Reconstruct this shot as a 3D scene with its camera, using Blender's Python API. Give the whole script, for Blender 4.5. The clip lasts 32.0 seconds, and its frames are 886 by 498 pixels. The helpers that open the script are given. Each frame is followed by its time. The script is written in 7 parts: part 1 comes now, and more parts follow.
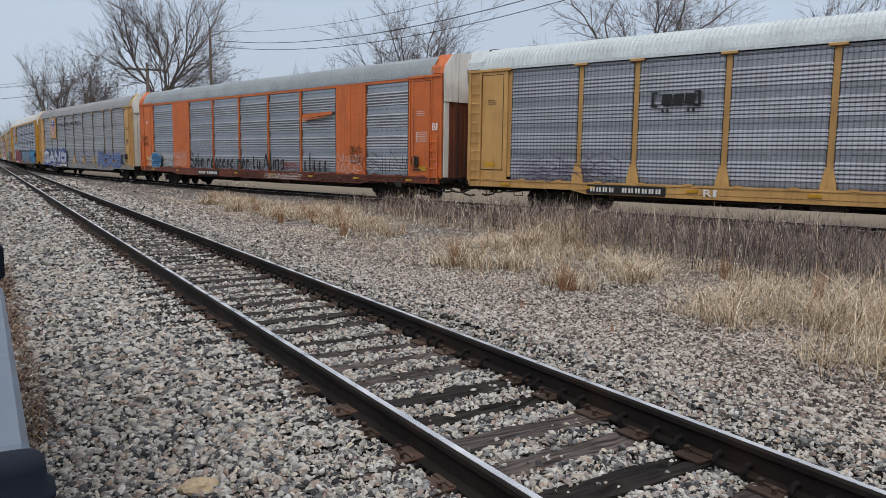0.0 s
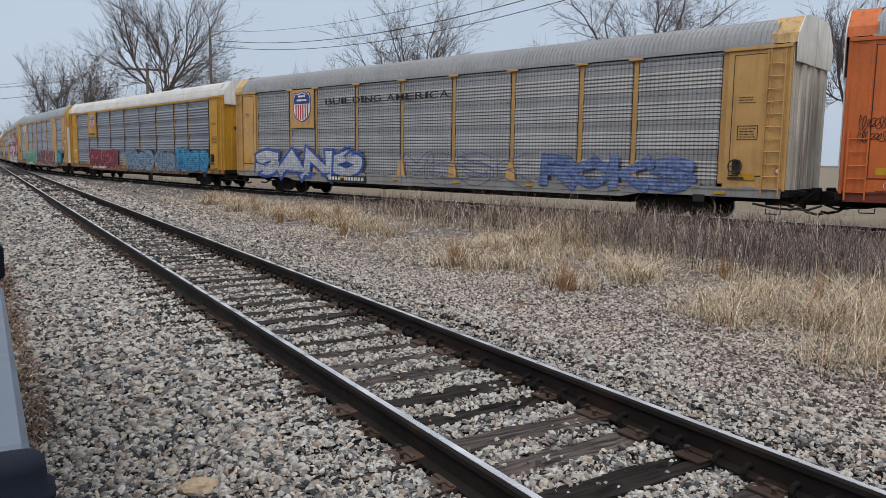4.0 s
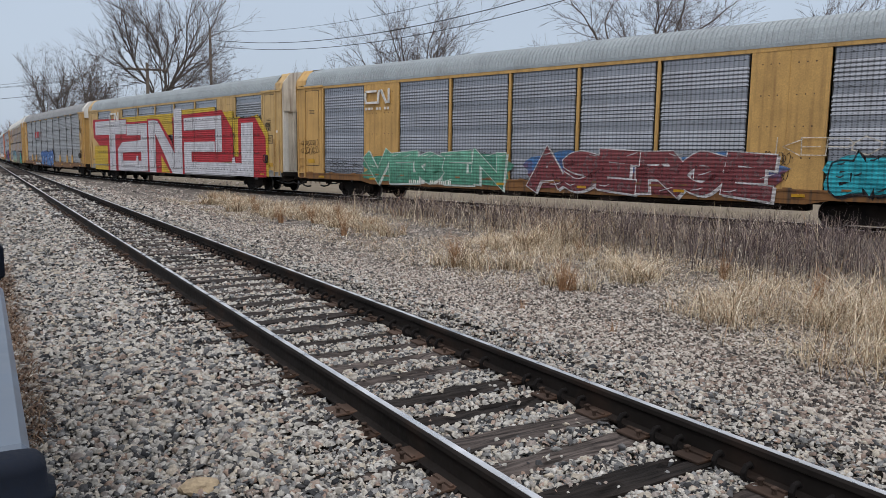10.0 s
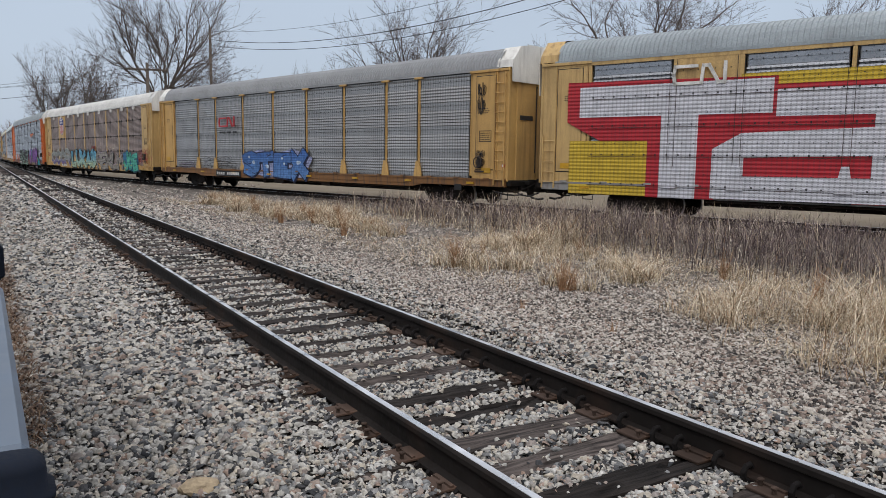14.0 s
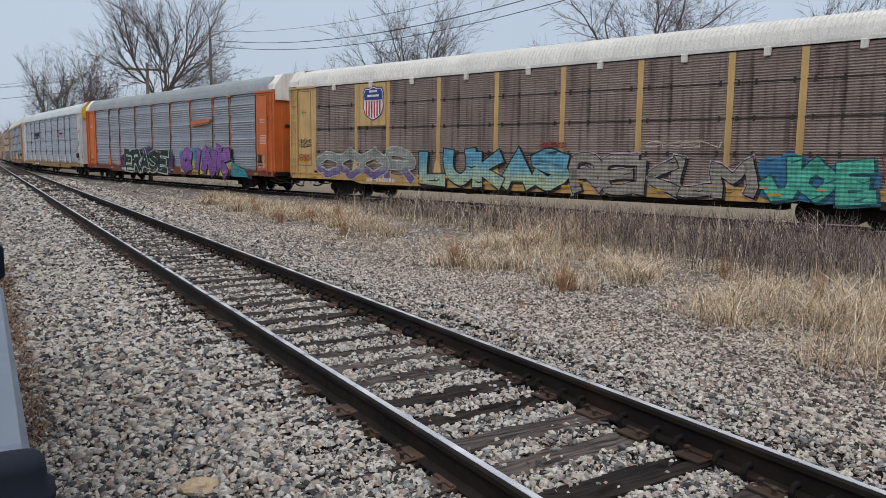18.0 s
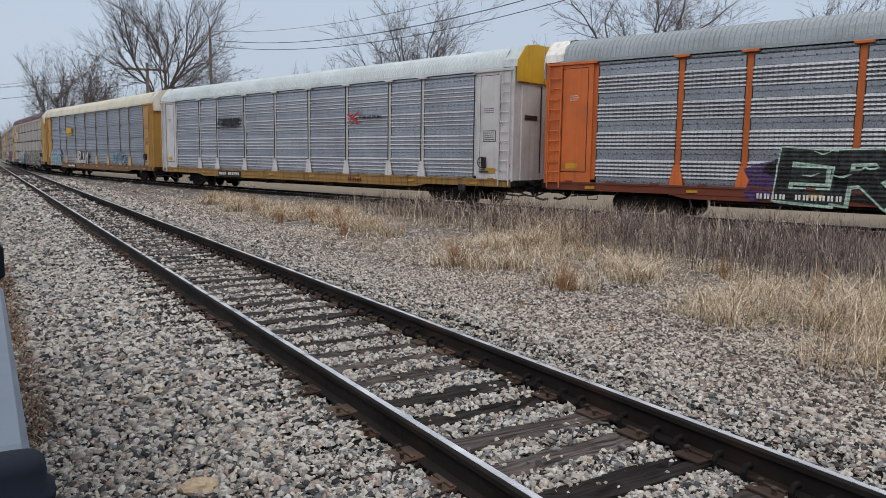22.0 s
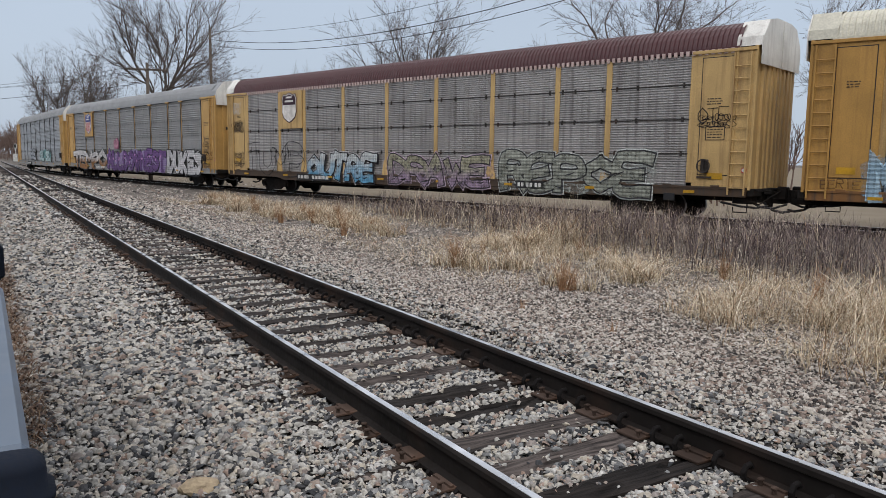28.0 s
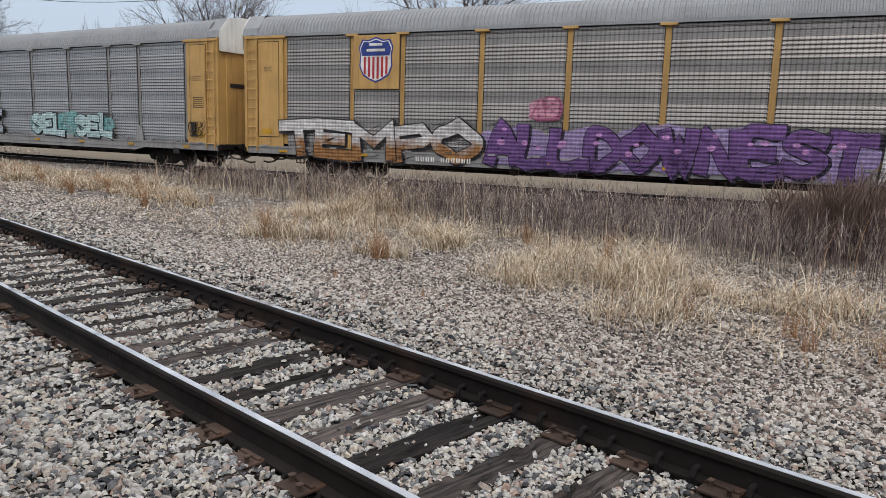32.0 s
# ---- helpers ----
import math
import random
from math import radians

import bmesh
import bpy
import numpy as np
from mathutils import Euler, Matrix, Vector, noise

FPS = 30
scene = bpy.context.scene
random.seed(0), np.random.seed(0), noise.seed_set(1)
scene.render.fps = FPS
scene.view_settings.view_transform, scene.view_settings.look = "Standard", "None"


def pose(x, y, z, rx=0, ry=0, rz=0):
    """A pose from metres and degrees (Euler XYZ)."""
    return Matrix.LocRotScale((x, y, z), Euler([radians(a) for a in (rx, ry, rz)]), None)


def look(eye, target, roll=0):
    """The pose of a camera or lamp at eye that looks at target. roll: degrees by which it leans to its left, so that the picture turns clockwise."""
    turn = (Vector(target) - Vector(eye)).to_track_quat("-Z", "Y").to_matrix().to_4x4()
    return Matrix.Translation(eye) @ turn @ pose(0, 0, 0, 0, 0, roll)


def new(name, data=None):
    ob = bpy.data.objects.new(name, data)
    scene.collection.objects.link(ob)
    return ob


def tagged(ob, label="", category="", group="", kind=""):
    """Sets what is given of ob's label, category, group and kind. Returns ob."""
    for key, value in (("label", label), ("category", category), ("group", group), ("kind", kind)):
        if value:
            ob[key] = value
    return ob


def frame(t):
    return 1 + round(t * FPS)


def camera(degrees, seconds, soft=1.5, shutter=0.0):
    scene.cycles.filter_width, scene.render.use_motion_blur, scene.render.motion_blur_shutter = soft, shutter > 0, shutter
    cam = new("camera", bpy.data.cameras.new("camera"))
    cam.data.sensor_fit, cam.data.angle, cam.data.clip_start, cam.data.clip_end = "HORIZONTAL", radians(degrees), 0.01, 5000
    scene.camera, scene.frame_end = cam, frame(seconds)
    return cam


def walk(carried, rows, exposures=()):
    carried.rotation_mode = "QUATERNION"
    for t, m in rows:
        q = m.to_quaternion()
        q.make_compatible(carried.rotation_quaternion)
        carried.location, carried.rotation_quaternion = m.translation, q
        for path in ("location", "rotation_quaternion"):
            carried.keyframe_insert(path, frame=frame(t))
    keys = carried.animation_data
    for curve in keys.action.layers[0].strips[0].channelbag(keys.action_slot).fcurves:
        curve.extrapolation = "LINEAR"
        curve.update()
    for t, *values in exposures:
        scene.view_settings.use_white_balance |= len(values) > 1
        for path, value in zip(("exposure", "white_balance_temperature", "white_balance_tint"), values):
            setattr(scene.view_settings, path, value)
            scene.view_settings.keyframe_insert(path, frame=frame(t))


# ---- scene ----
# ---- camera ----
cam = camera(61.96, 32.0, soft=0.5)
EYE = (0.0, 0.0, 1.578)
PAN = [  # seconds, yaw, pitch, roll, share of the small sidestep
    (0.0, 0.0, -6.876, 0.823, 0.0), (30.7, 0.0, -6.876, 0.823, 0.0), (30.9, -0.03, -6.9, 0.823, 0.0),
    (31.0, -0.25, -7.0, 0.84, 0.02), (31.1, -1.1, -7.75, 0.89, 0.08), (31.2, -2.6, -8.05, 0.98, 0.18),
    (31.3, -5.6, -8.19, 1.18, 0.40), (31.4, -6.95, -8.38, 1.25, 0.48), (31.5, -8.5, -8.68, 1.36, 0.60),
    (31.6, -9.35, -8.9, 1.40, 0.66), (31.7, -10.15, -9.0, 1.45, 0.71), (31.8, -11.15, -9.02, 1.52, 0.78),
    (31.9, -12.55, -8.97, 1.61, 0.88), (32.0, -14.29, -8.92, 1.71, 1.0)]
walk(cam, [(t, pose(EYE[0] + 0.064 * k, EYE[1], EYE[2] - 0.012 * k, 90 + p, 0, y) @ pose(0, 0, 0, 0, 0, r))
           for t, y, p, r, k in PAN],
     exposures=[(0.0, 0.13), (31.0, 0.14), (31.4, 0.18), (32.0, 0.3)])

# ---- world and sun: bright overcast ----
world = bpy.data.worlds.new("overcast_sky")
scene.world = world
world.use_nodes = True
wn, wl = world.node_tree.nodes, world.node_tree.links
wn.clear()
sky = wn.new("ShaderNodeTexSky")
sky.sky_type, sky.sun_disc = "NISHITA", False
sky.sun_elevation, sky.sun_rotation = radians(50), radians(186)
sky.air_density, sky.dust_density, sky.ozone_density = 1.0, 4.0, 1.0
veil = wn.new("ShaderNodeMix")
veil.data_type = "RGBA"
veil.inputs[0].default_value = 0.8
veil.inputs[7].default_value = (5.85, 6.8, 8.15, 1)
cloud_tc, cloud = wn.new("ShaderNodeTexCoord"), wn.new("ShaderNodeTexNoise")
cloud.inputs["Scale"].default_value, cloud.inputs["Detail"].default_value = 2.2, 4
cloud_map = wn.new("ShaderNodeMapRange")
cloud_map.inputs[1].default_value, cloud_map.inputs[2].default_value = 0.3, 0.75
cloud_map.inputs[3].default_value, cloud_map.inputs[4].default_value = 0.086, 0.096
back, wout = wn.new("ShaderNodeBackground"), wn.new("ShaderNodeOutputWorld")
wl.new(cloud_tc.outputs["Generated"], cloud.inputs["Vector"])
wl.new(cloud.outputs["Fac"], cloud_map.inputs[0])
wl.new(sky.outputs[0], veil.inputs[6])
# grey-blue low down, whiter cloud overhead
crown_mix = wn.new("ShaderNodeMix")
crown_mix.data_type = "RGBA"
crown_mix.inputs[7].default_value = (6.75, 6.8, 7.15, 1)
wl.new(veil.outputs[2], crown_mix.inputs[6])
wl.new(crown_mix.outputs[2], back.inputs[0])
# an overcast sky is brightest overhead
rise, lift, glow = wn.new("ShaderNodeSeparateXYZ"), wn.new("ShaderNodeMapRange"), wn.new("ShaderNodeMath")
glow.operation = "MULTIPLY"
for i, q in enumerate((0.2, 1.0, 1.0, 2.0)):
    lift.inputs[i + 1].default_value = q
wl.new(cloud_tc.outputs["Generated"], rise.inputs[0])
wl.new(rise.outputs[2], lift.inputs[0])
wl.new(lift.outputs[0], glow.inputs[0])
whiten = wn.new("ShaderNodeMapRange")
whiten.inputs[1].default_value, whiten.inputs[2].default_value = 0.2, 0.6
wl.new(rise.outputs[2], whiten.inputs[0])
wl.new(whiten.outputs[0], crown_mix.inputs[0])
wl.new(cloud_map.outputs[0], glow.inputs[1])
wl.new(glow.outputs[0], back.inputs[1])
wl.new(back.outputs[0], wout.inputs[0])
sun = new("sun", bpy.data.lights.new("sun", "SUN"))
sun.data.energy, sun.data.angle, sun.data.color = 1.0, radians(40), (1.0, 0.97, 0.94)
sun.matrix_world = look((0, 0, 0), (0.08, 0.82, -1.0))

# ---- plan: two tracks ----
A1, D1 = 1.01268, 5.477            # straight track: heading and distance straight ahead
GAUGE = 0.7525                     # half the distance between rail centres
A2, K2, D2 = 0.73773, 0.00326, 28.449
S_LO, S_HI = -60.0, 84.0
RAIL2 = -0.145                     # rail top of the curved track
SIDE = 1.55                        # half width of the cars


def line1(s, lat=0.0):
    """A point of the straight track, s metres along it and lat metres beyond its middle."""
    return (-math.cos(A1) * s + math.sin(A1) * lat, D1 + math.sin(A1) * s + math.cos(A1) * lat)


def on1(x, y):
    dx, dy = x, y - D1
    return -math.cos(A1) * dx + math.sin(A1) * dy, math.sin(A1) * dx + math.cos(A1) * dy


def line2(s, lat=0.0):
    """A point of the curved track and its heading; lat is counted from its middle."""
    q = min(max(s, S_LO), S_HI)
    th = A2 + K2 * q
    x = -(math.sin(th) - math.sin(A2)) / K2 - math.cos(th) * (s - q)
    y = D2 + (math.cos(A2) - math.cos(th)) / K2 + math.sin(th) * (s - q)
    lat += SIDE
    return x + math.sin(th) * lat, y + math.cos(th) * lat, th


LINE2 = [(s, *line2(s)) for s in range(-70, 140, 1)]


def on2(x, y):
    """Place along the curved track and distance beyond its middle."""
    s, px, py, th = min(LINE2, key=lambda r: (r[1] - x) ** 2 + (r[2] - y) ** 2)
    dx, dy = x - px, y - py
    return s + -math.cos(th) * dx + math.sin(th) * dy, math.sin(th) * dx + math.cos(th) * dy


# ---- mesh tools ----
class Build:
    """Collects vertices and faces for one mesh."""

    def __init__(self):
        self.v, self.f, self.m, self.slot = [], [], [], 0

    def add(self, verts, faces):
        n = len(self.v)
        self.v += [tuple(p) for p in verts]
        self.f += [tuple(i + n for i in q) for q in faces]
        self.m += [self.slot] * len(faces)
        return self

    def box(self, x0, x1, y0, y1, z0, z1, b=0.0):
        if b <= 0:
            v = [(x, y, z) for x in (x0, x1) for y in (y0, y1) for z in (z0, z1)]
            return self.add(v, [(0, 1, 3, 2), (4, 6, 7, 5), (0, 4, 5, 1), (2, 3, 7, 6), (0, 2, 6, 4), (1, 5, 7, 3)])
        bm = bmesh.new()
        bmesh.ops.create_cube(bm, size=1)
        bmesh.ops.scale(bm, vec=(x1 - x0, y1 - y0, z1 - z0), verts=bm.verts)
        bmesh.ops.translate(bm, vec=((x0 + x1) / 2, (y0 + y1) / 2, (z0 + z1) / 2), verts=bm.verts)
        bmesh.ops.bevel(bm, geom=bm.edges[:], offset=b, segments=1, affect="EDGES")
        bm.verts.index_update()
        self.add([p.co for p in bm.verts], [[q.index for q in f.verts] for f in bm.faces])
        bm.free()
        return self

    def sweep(self, rings, closed=True, caps=True):
        n = len(rings[0])
        base = len(self.v)
        self.v += [tuple(p) for r in rings for p in r]
        for i in range(len(rings) - 1):
            for j in range(n if closed else n - 1):
                k = (j + 1) % n
                self.f.append((base + i * n + j, base + i * n + k, base + (i + 1) * n + k, base + (i + 1) * n + j))
                self.m.append(self.slot)
        if closed and caps:
            self.f += [tuple(base + j for j in reversed(range(n))), tuple(base + (len(rings) - 1) * n + j for j in range(n))]
            self.m += [self.slot] * 2
        return self

    def tube(self, pts, r, n=6, r1=None):
        pts = [Vector(p) for p in pts]
        rings = []
        for i, p in enumerate(pts):
            d = (pts[min(i + 1, len(pts) - 1)] - pts[max(i - 1, 0)]).normalized()
            u = d.orthogonal().normalized()
            if i and rings:
                u = (pu - d * pu.dot(d)).normalized()
            pu, w = u, d.cross(u)
            rr = r if r1 is None else r + (r1 - r) * i / max(1, len(pts) - 1)
            rings.append([p + (u * math.cos(a) + w * math.sin(a)) * rr for a in (2 * math.pi * k / n for k in range(n))])
        return self.sweep(rings)

    def disc(self, x, y0, y1, z, r, n=24):
        return self.sweep([[(x + r * math.cos(2 * math.pi * k / n), y, z + r * math.sin(2 * math.pi * k / n)) for k in range(n)] for y in (y0, y1)])

    def plate(self, pts, y0, y1):
        """A flat shape in x and z, from y0 to y1."""
        return self.sweep([[(x, y, z) for x, z in pts] for y in (y0, y1)])

    def mesh(self, name, *mats, smooth=False):
        me = bpy.data.meshes.new(name)
        me.from_pydata(self.v, [], self.f)
        for mm in mats:
            me.materials.append(mm)
        if len(mats) > 1:
            me.polygons.foreach_set("material_index", self.m)
        if smooth:
            me.polygons.foreach_set("use_smooth", [True] * len(me.polygons))
        me.update()
        return me


def part(name, me, parent, label="", m=None):
    ob = new(name, me)
    ob.parent = parent
    if m is not None:
        ob.matrix_basis = m
    if label:
        ob["label"] = label
    return ob


def empty(name, m=None):
    ob = new(name)
    ob.empty_display_size = 0.3
    if m is not None:
        ob.matrix_basis = m
    return ob


# ---- materials ----
def material(name, col, rough=0.65, metal=0.0, dark=0.6, spots=2.5, grain=35.0, bump=0.15, grime=None, amount=0.5,
             streaks=False, island=None, objvar=0.0, ribs=0.0, see=0.0, holes=0.0, dist=0.02, grad=None, stretch=None, band=0, inner=(0.45, 1.3)):
    """A painted, metal, wooden or stone surface with variation at two scales, grime in patches or runs."""
    mt = bpy.data.materials.new(name)
    mt.use_nodes = True
    n, l = mt.node_tree.nodes, mt.node_tree.links
    bs = n["Principled BSDF"]
    tc = n.new("ShaderNodeTexCoord")

    def noise_tex(scale, detail, vec=None):
        t = n.new("ShaderNodeTexNoise")
        t.inputs["Scale"].default_value, t.inputs["Detail"].default_value = scale, detail
        l.new(vec or tc.outputs["Object"], t.inputs["Vector"])
        return t.outputs["Fac"]

    def ranged(v, a, b, c, d):
        t = n.new("ShaderNodeMapRange")
        for i, q in enumerate((a, b, c, d)):
            t.inputs[i + 1].default_value = q
        l.new(v, t.inputs[0])
        return t.outputs[0]

    def mixed(fac, a, b, kind="MIX"):
        t = n.new("ShaderNodeMix")
        t.data_type, t.blend_type = "RGBA", kind
        for i, q in ((0, fac), (6, a), (7, b)):
            if isinstance(q, (int, float)):
                t.inputs[i].default_value = q
            elif isinstance(q, tuple):
                t.inputs[i].default_value = (*q[:3], 1)
            else:
                l.new(q, t.inputs[i])
        return t.outputs[2]

    def math_node(op, a, b=None):
        t = n.new("ShaderNodeMath")
        t.operation = op
        for i, q in enumerate((a, b)):
            if q is None:
                continue
            if isinstance(q, (int, float)):
                t.inputs[i].default_value = q
            else:
                l.new(q, t.inputs[i])
        return t.outputs[0]

    col = tuple(col)
    c = mixed(ranged(noise_tex(spots, 5), 0.3, 0.7, 0, 1), tuple(q * dark for q in col), tuple(min(1, q * 1.12) for q in col))
    if grad:
        z0, z1, other = grad
        gz = n.new("ShaderNodeSeparateXYZ")
        l.new(tc.outputs["Object"], gz.inputs[0])
        wob = math_node("ADD", gz.outputs[2], ranged(noise_tex(2.5, 4), 0.3, 0.7, -0.25, 0.25))
        c = mixed(ranged(wob, z0, z1, 0, 1), tuple(other), c)
    if island:
        ge, ramp = n.new("ShaderNodeNewGeometry"), n.new("ShaderNodeValToRGB")
        ramp.color_ramp.interpolation = "LINEAR"
        for i, (pos, q) in enumerate(island):
            e = ramp.color_ramp.elements[i] if i < 2 else ramp.color_ramp.elements.new(pos)
            e.position, e.color = pos, (*q, 1)
        l.new(ge.outputs["Random Per Island"], ramp.inputs[0])
        c = mixed(0.45, ramp.outputs[0], mixed(1.0, ramp.outputs[0], ranged(noise_tex(grain, 4), 0.3, 0.7, *inner), "MULTIPLY"))
    if objvar:
        oi = n.new("ShaderNodeObjectInfo")
        c = mixed(1.0, c, ranged(oi.outputs["Random"], 0, 1, 1 - objvar, 1 + objvar), "MULTIPLY")
    fv = None
    if stretch:
        fm = n.new("ShaderNodeMapping")
        fm.inputs["Scale"].default_value = stretch
        l.new(tc.outputs["Object"], fm.inputs[0])
        fv = fm.outputs[0]
    fine = noise_tex(grain, 6, fv)
    c = mixed(1.0, c, ranged(fine, 0.3, 0.7, 0.82, 1.12) if not stretch else ranged(fine, 0.36, 0.6, 0.25, 1.35), "MULTIPLY")
    if grime:
        if streaks:
            mp = n.new("ShaderNodeMapping")
            mp.inputs["Scale"].default_value = (7, 7, 0.35)
            l.new(tc.outputs["Object"], mp.inputs[0])
            g = noise_tex(1.0, 6, mp.outputs[0])
        else:
            g = noise_tex(1.1, 7)
        c = mixed(ranged(g, 0.5, 0.72, 0, amount), c, tuple(grime))
    sx = n.new("ShaderNodeSeparateXYZ")
    l.new(tc.outputs["Object"], sx.inputs[0])
    if holes:
        hx = math_node("GREATER_THAN", math_node("SINE", math_node("MULTIPLY", sx.outputs[0], 2 * math.pi / 0.135)), 0.45)
        hz = math_node("GREATER_THAN", math_node("SINE", math_node("MULTIPLY", sx.outputs[2], 2 * math.pi / 0.06)), 0.0)
        pz = 1.0
        if band:
            if band > 0:
                hx = math_node("GREATER_THAN", math_node("SINE", math_node("MULTIPLY", sx.outputs[0], 2 * math.pi / 0.07)), 0.2)
                hz = math_node("GREATER_THAN", math_node("SINE", math_node("MULTIPLY", sx.outputs[2], 2 * math.pi / 0.062)), 0.1)
            turn = math_node("MULTIPLY", math_node("SUBTRACT", sx.outputs[2], 1.09), 2 * math.pi / 0.88)
            pz = math_node("GREATER_THAN" if band > 0 else "LESS_THAN", math_node("COSINE", turn), 0.3)
        c = mixed(math_node("MULTIPLY", math_node("MULTIPLY", hx, hz), math_node("MULTIPLY", pz, holes)), c, (0.03, 0.03, 0.035))
    l.new(c, bs.inputs["Base Color"])
    bs.inputs["Metallic"].default_value = metal
    bs.inputs["Specular IOR Level"].default_value = 0.15 if rough >= 0.85 else 0.5
    l.new(ranged(fine, 0.3, 0.7, max(0.05, rough - 0.12), min(1, rough + 0.12)), bs.inputs["Roughness"])
    bp = n.new("ShaderNodeBump")
    bp.inputs["Strength"].default_value, bp.inputs["Distance"].default_value = bump, dist
    h = fine
    if ribs:
        wave = math_node("SINE", math_node("MULTIPLY", sx.outputs[2], 2 * math.pi / ribs))
        h = math_node("ADD", math_node("MULTIPLY", wave, 0.9), fine)
        bp.inputs["Strength"].default_value = 0.4
    l.new(h, bp.inputs["Height"])
    l.new(bp.outputs[0], bs.inputs["Normal"])
    if see:
        tr, mx = n.new("ShaderNodeBsdfTransparent"), n.new("ShaderNodeMixShader")
        l.new(ranged(noise_tex(6, 6), 0.35, 0.65, max(0, see - 0.3), min(1, see + 0.25)), mx.inputs[0])
        l.new(bs.outputs[0], mx.inputs[1])
        l.new(tr.outputs[0], mx.inputs[2])
        l.new(mx.outputs[0], n["Material Output"].inputs[0])
    return mt


MATS = {}


def paint(key, col, **kw):
    if key not in MATS:
        MATS[key] = material(key, col, **kw)
    return MATS[key]


RUST = (0.11, 0.045, 0.022)
SOOT = (0.035, 0.03, 0.028)
STONES = [(0.0, (0.025, 0.027, 0.031)), (0.14, (0.09, 0.09, 0.094)), (0.3, (0.24, 0.245, 0.245)), (0.42, (0.3, 0.215, 0.17)), (0.5, (0.34, 0.328, 0.305)), (0.72, (0.43, 0.415, 0.385)),
          (0.86, (0.44, 0.39, 0.32)), (1.0, (0.5, 0.49, 0.475))]
PALE = [(q, tuple(min(0.6, 1.06 * v) for v in c)) for q, c in STONES]
m_shoulder = material("shoulder_stone", (0.3, 0.28, 0.26), rough=0.95, island=[(q, tuple(0.88 * v for v in c)) for q, c in STONES], inner=(0.75, 1.18), grain=60, bump=0.4, dist=0.006)
m_stone = material("ballast_stone", (0.3, 0.28, 0.26), rough=0.95, island=PALE, inner=(0.75, 1.18), grain=60, bump=0.4, dist=0.006)
GRAVEL = [(0.0, (0.03, 0.027, 0.027)), (0.2, (0.12, 0.108, 0.1)), (0.4, (0.27, 0.2, 0.165)), (0.55, (0.39, 0.35, 0.31)), (0.82, (0.49, 0.445, 0.395)), (1.0, (0.58, 0.54, 0.495))]
m_gravel = material("dirty_gravel", (0.27, 0.24, 0.21), rough=0.92, island=GRAVEL, inner=(0.75, 1.18), grain=60, bump=0.4, dist=0.006)
m_rail_head = material("worn_rail_head", (0.66, 0.67, 0.69), rough=0.32, metal=0.9, dark=0.85, grain=4, bump=0.0)
m_rail = material("rusty_rail", (0.02, 0.0165, 0.015), rough=0.88, metal=0.0, grime=(0.06, 0.032, 0.02), amount=0.5, grain=25)
m_plate = material("rusty_tie_plate", (0.085, 0.058, 0.046), rough=0.85, metal=0.15, grime=(0.2, 0.095, 0.05), amount=0.65, grain=60, objvar=0.45, dist=0.005)
m_iron = material("dark_iron", (0.045, 0.038, 0.035), rough=0.7, metal=0.4, grime=RUST, amount=0.5, grain=50)
m_seam = material("dark_panel_seam", (0.05, 0.048, 0.048), rough=0.88)
m_clip = material("black_rail_clip", (0.014, 0.012, 0.012), rough=0.88, grime=RUST, amount=0.3, grain=50)
m_under = material("grimy_underframe", (0.016, 0.014, 0.013), rough=0.85, grime=(0.04, 0.026, 0.018), amount=0.5)
m_wheel_tread = material("wheel_tread", (0.3, 0.3, 0.31), rough=0.4, metal=0.8)
m_rubber = material("black_rubber", (0.02, 0.02, 0.021), rough=0.6, bump=0.1)

# ---- ground ----
def bed(x, y, far=True):
    """Ground height: the ballast shoulder of the straight track, the bed of the curved one."""
    s, d = on1(x, y)
    z = -0.34
    a = abs(d)
    hump = 0.16 * min(1, max(0, (3.2 - a) / 1.5))
    if d < 0:
        hump = max(hump, 0.07)
    hump2 = 0.02 * min(1, max(0, (2.8 - abs(on2(x, y)[1])) / 0.9)) if far else 0.0
    n = noise.noise((x * 0.35, y * 0.35, 0)) * 0.05 + noise.noise((x * 1.3, y * 1.3, 3)) * 0.018
    if a < 1.45:
        n = n * 0.2 - 0.07
    return z + max(hump, hump2) + n


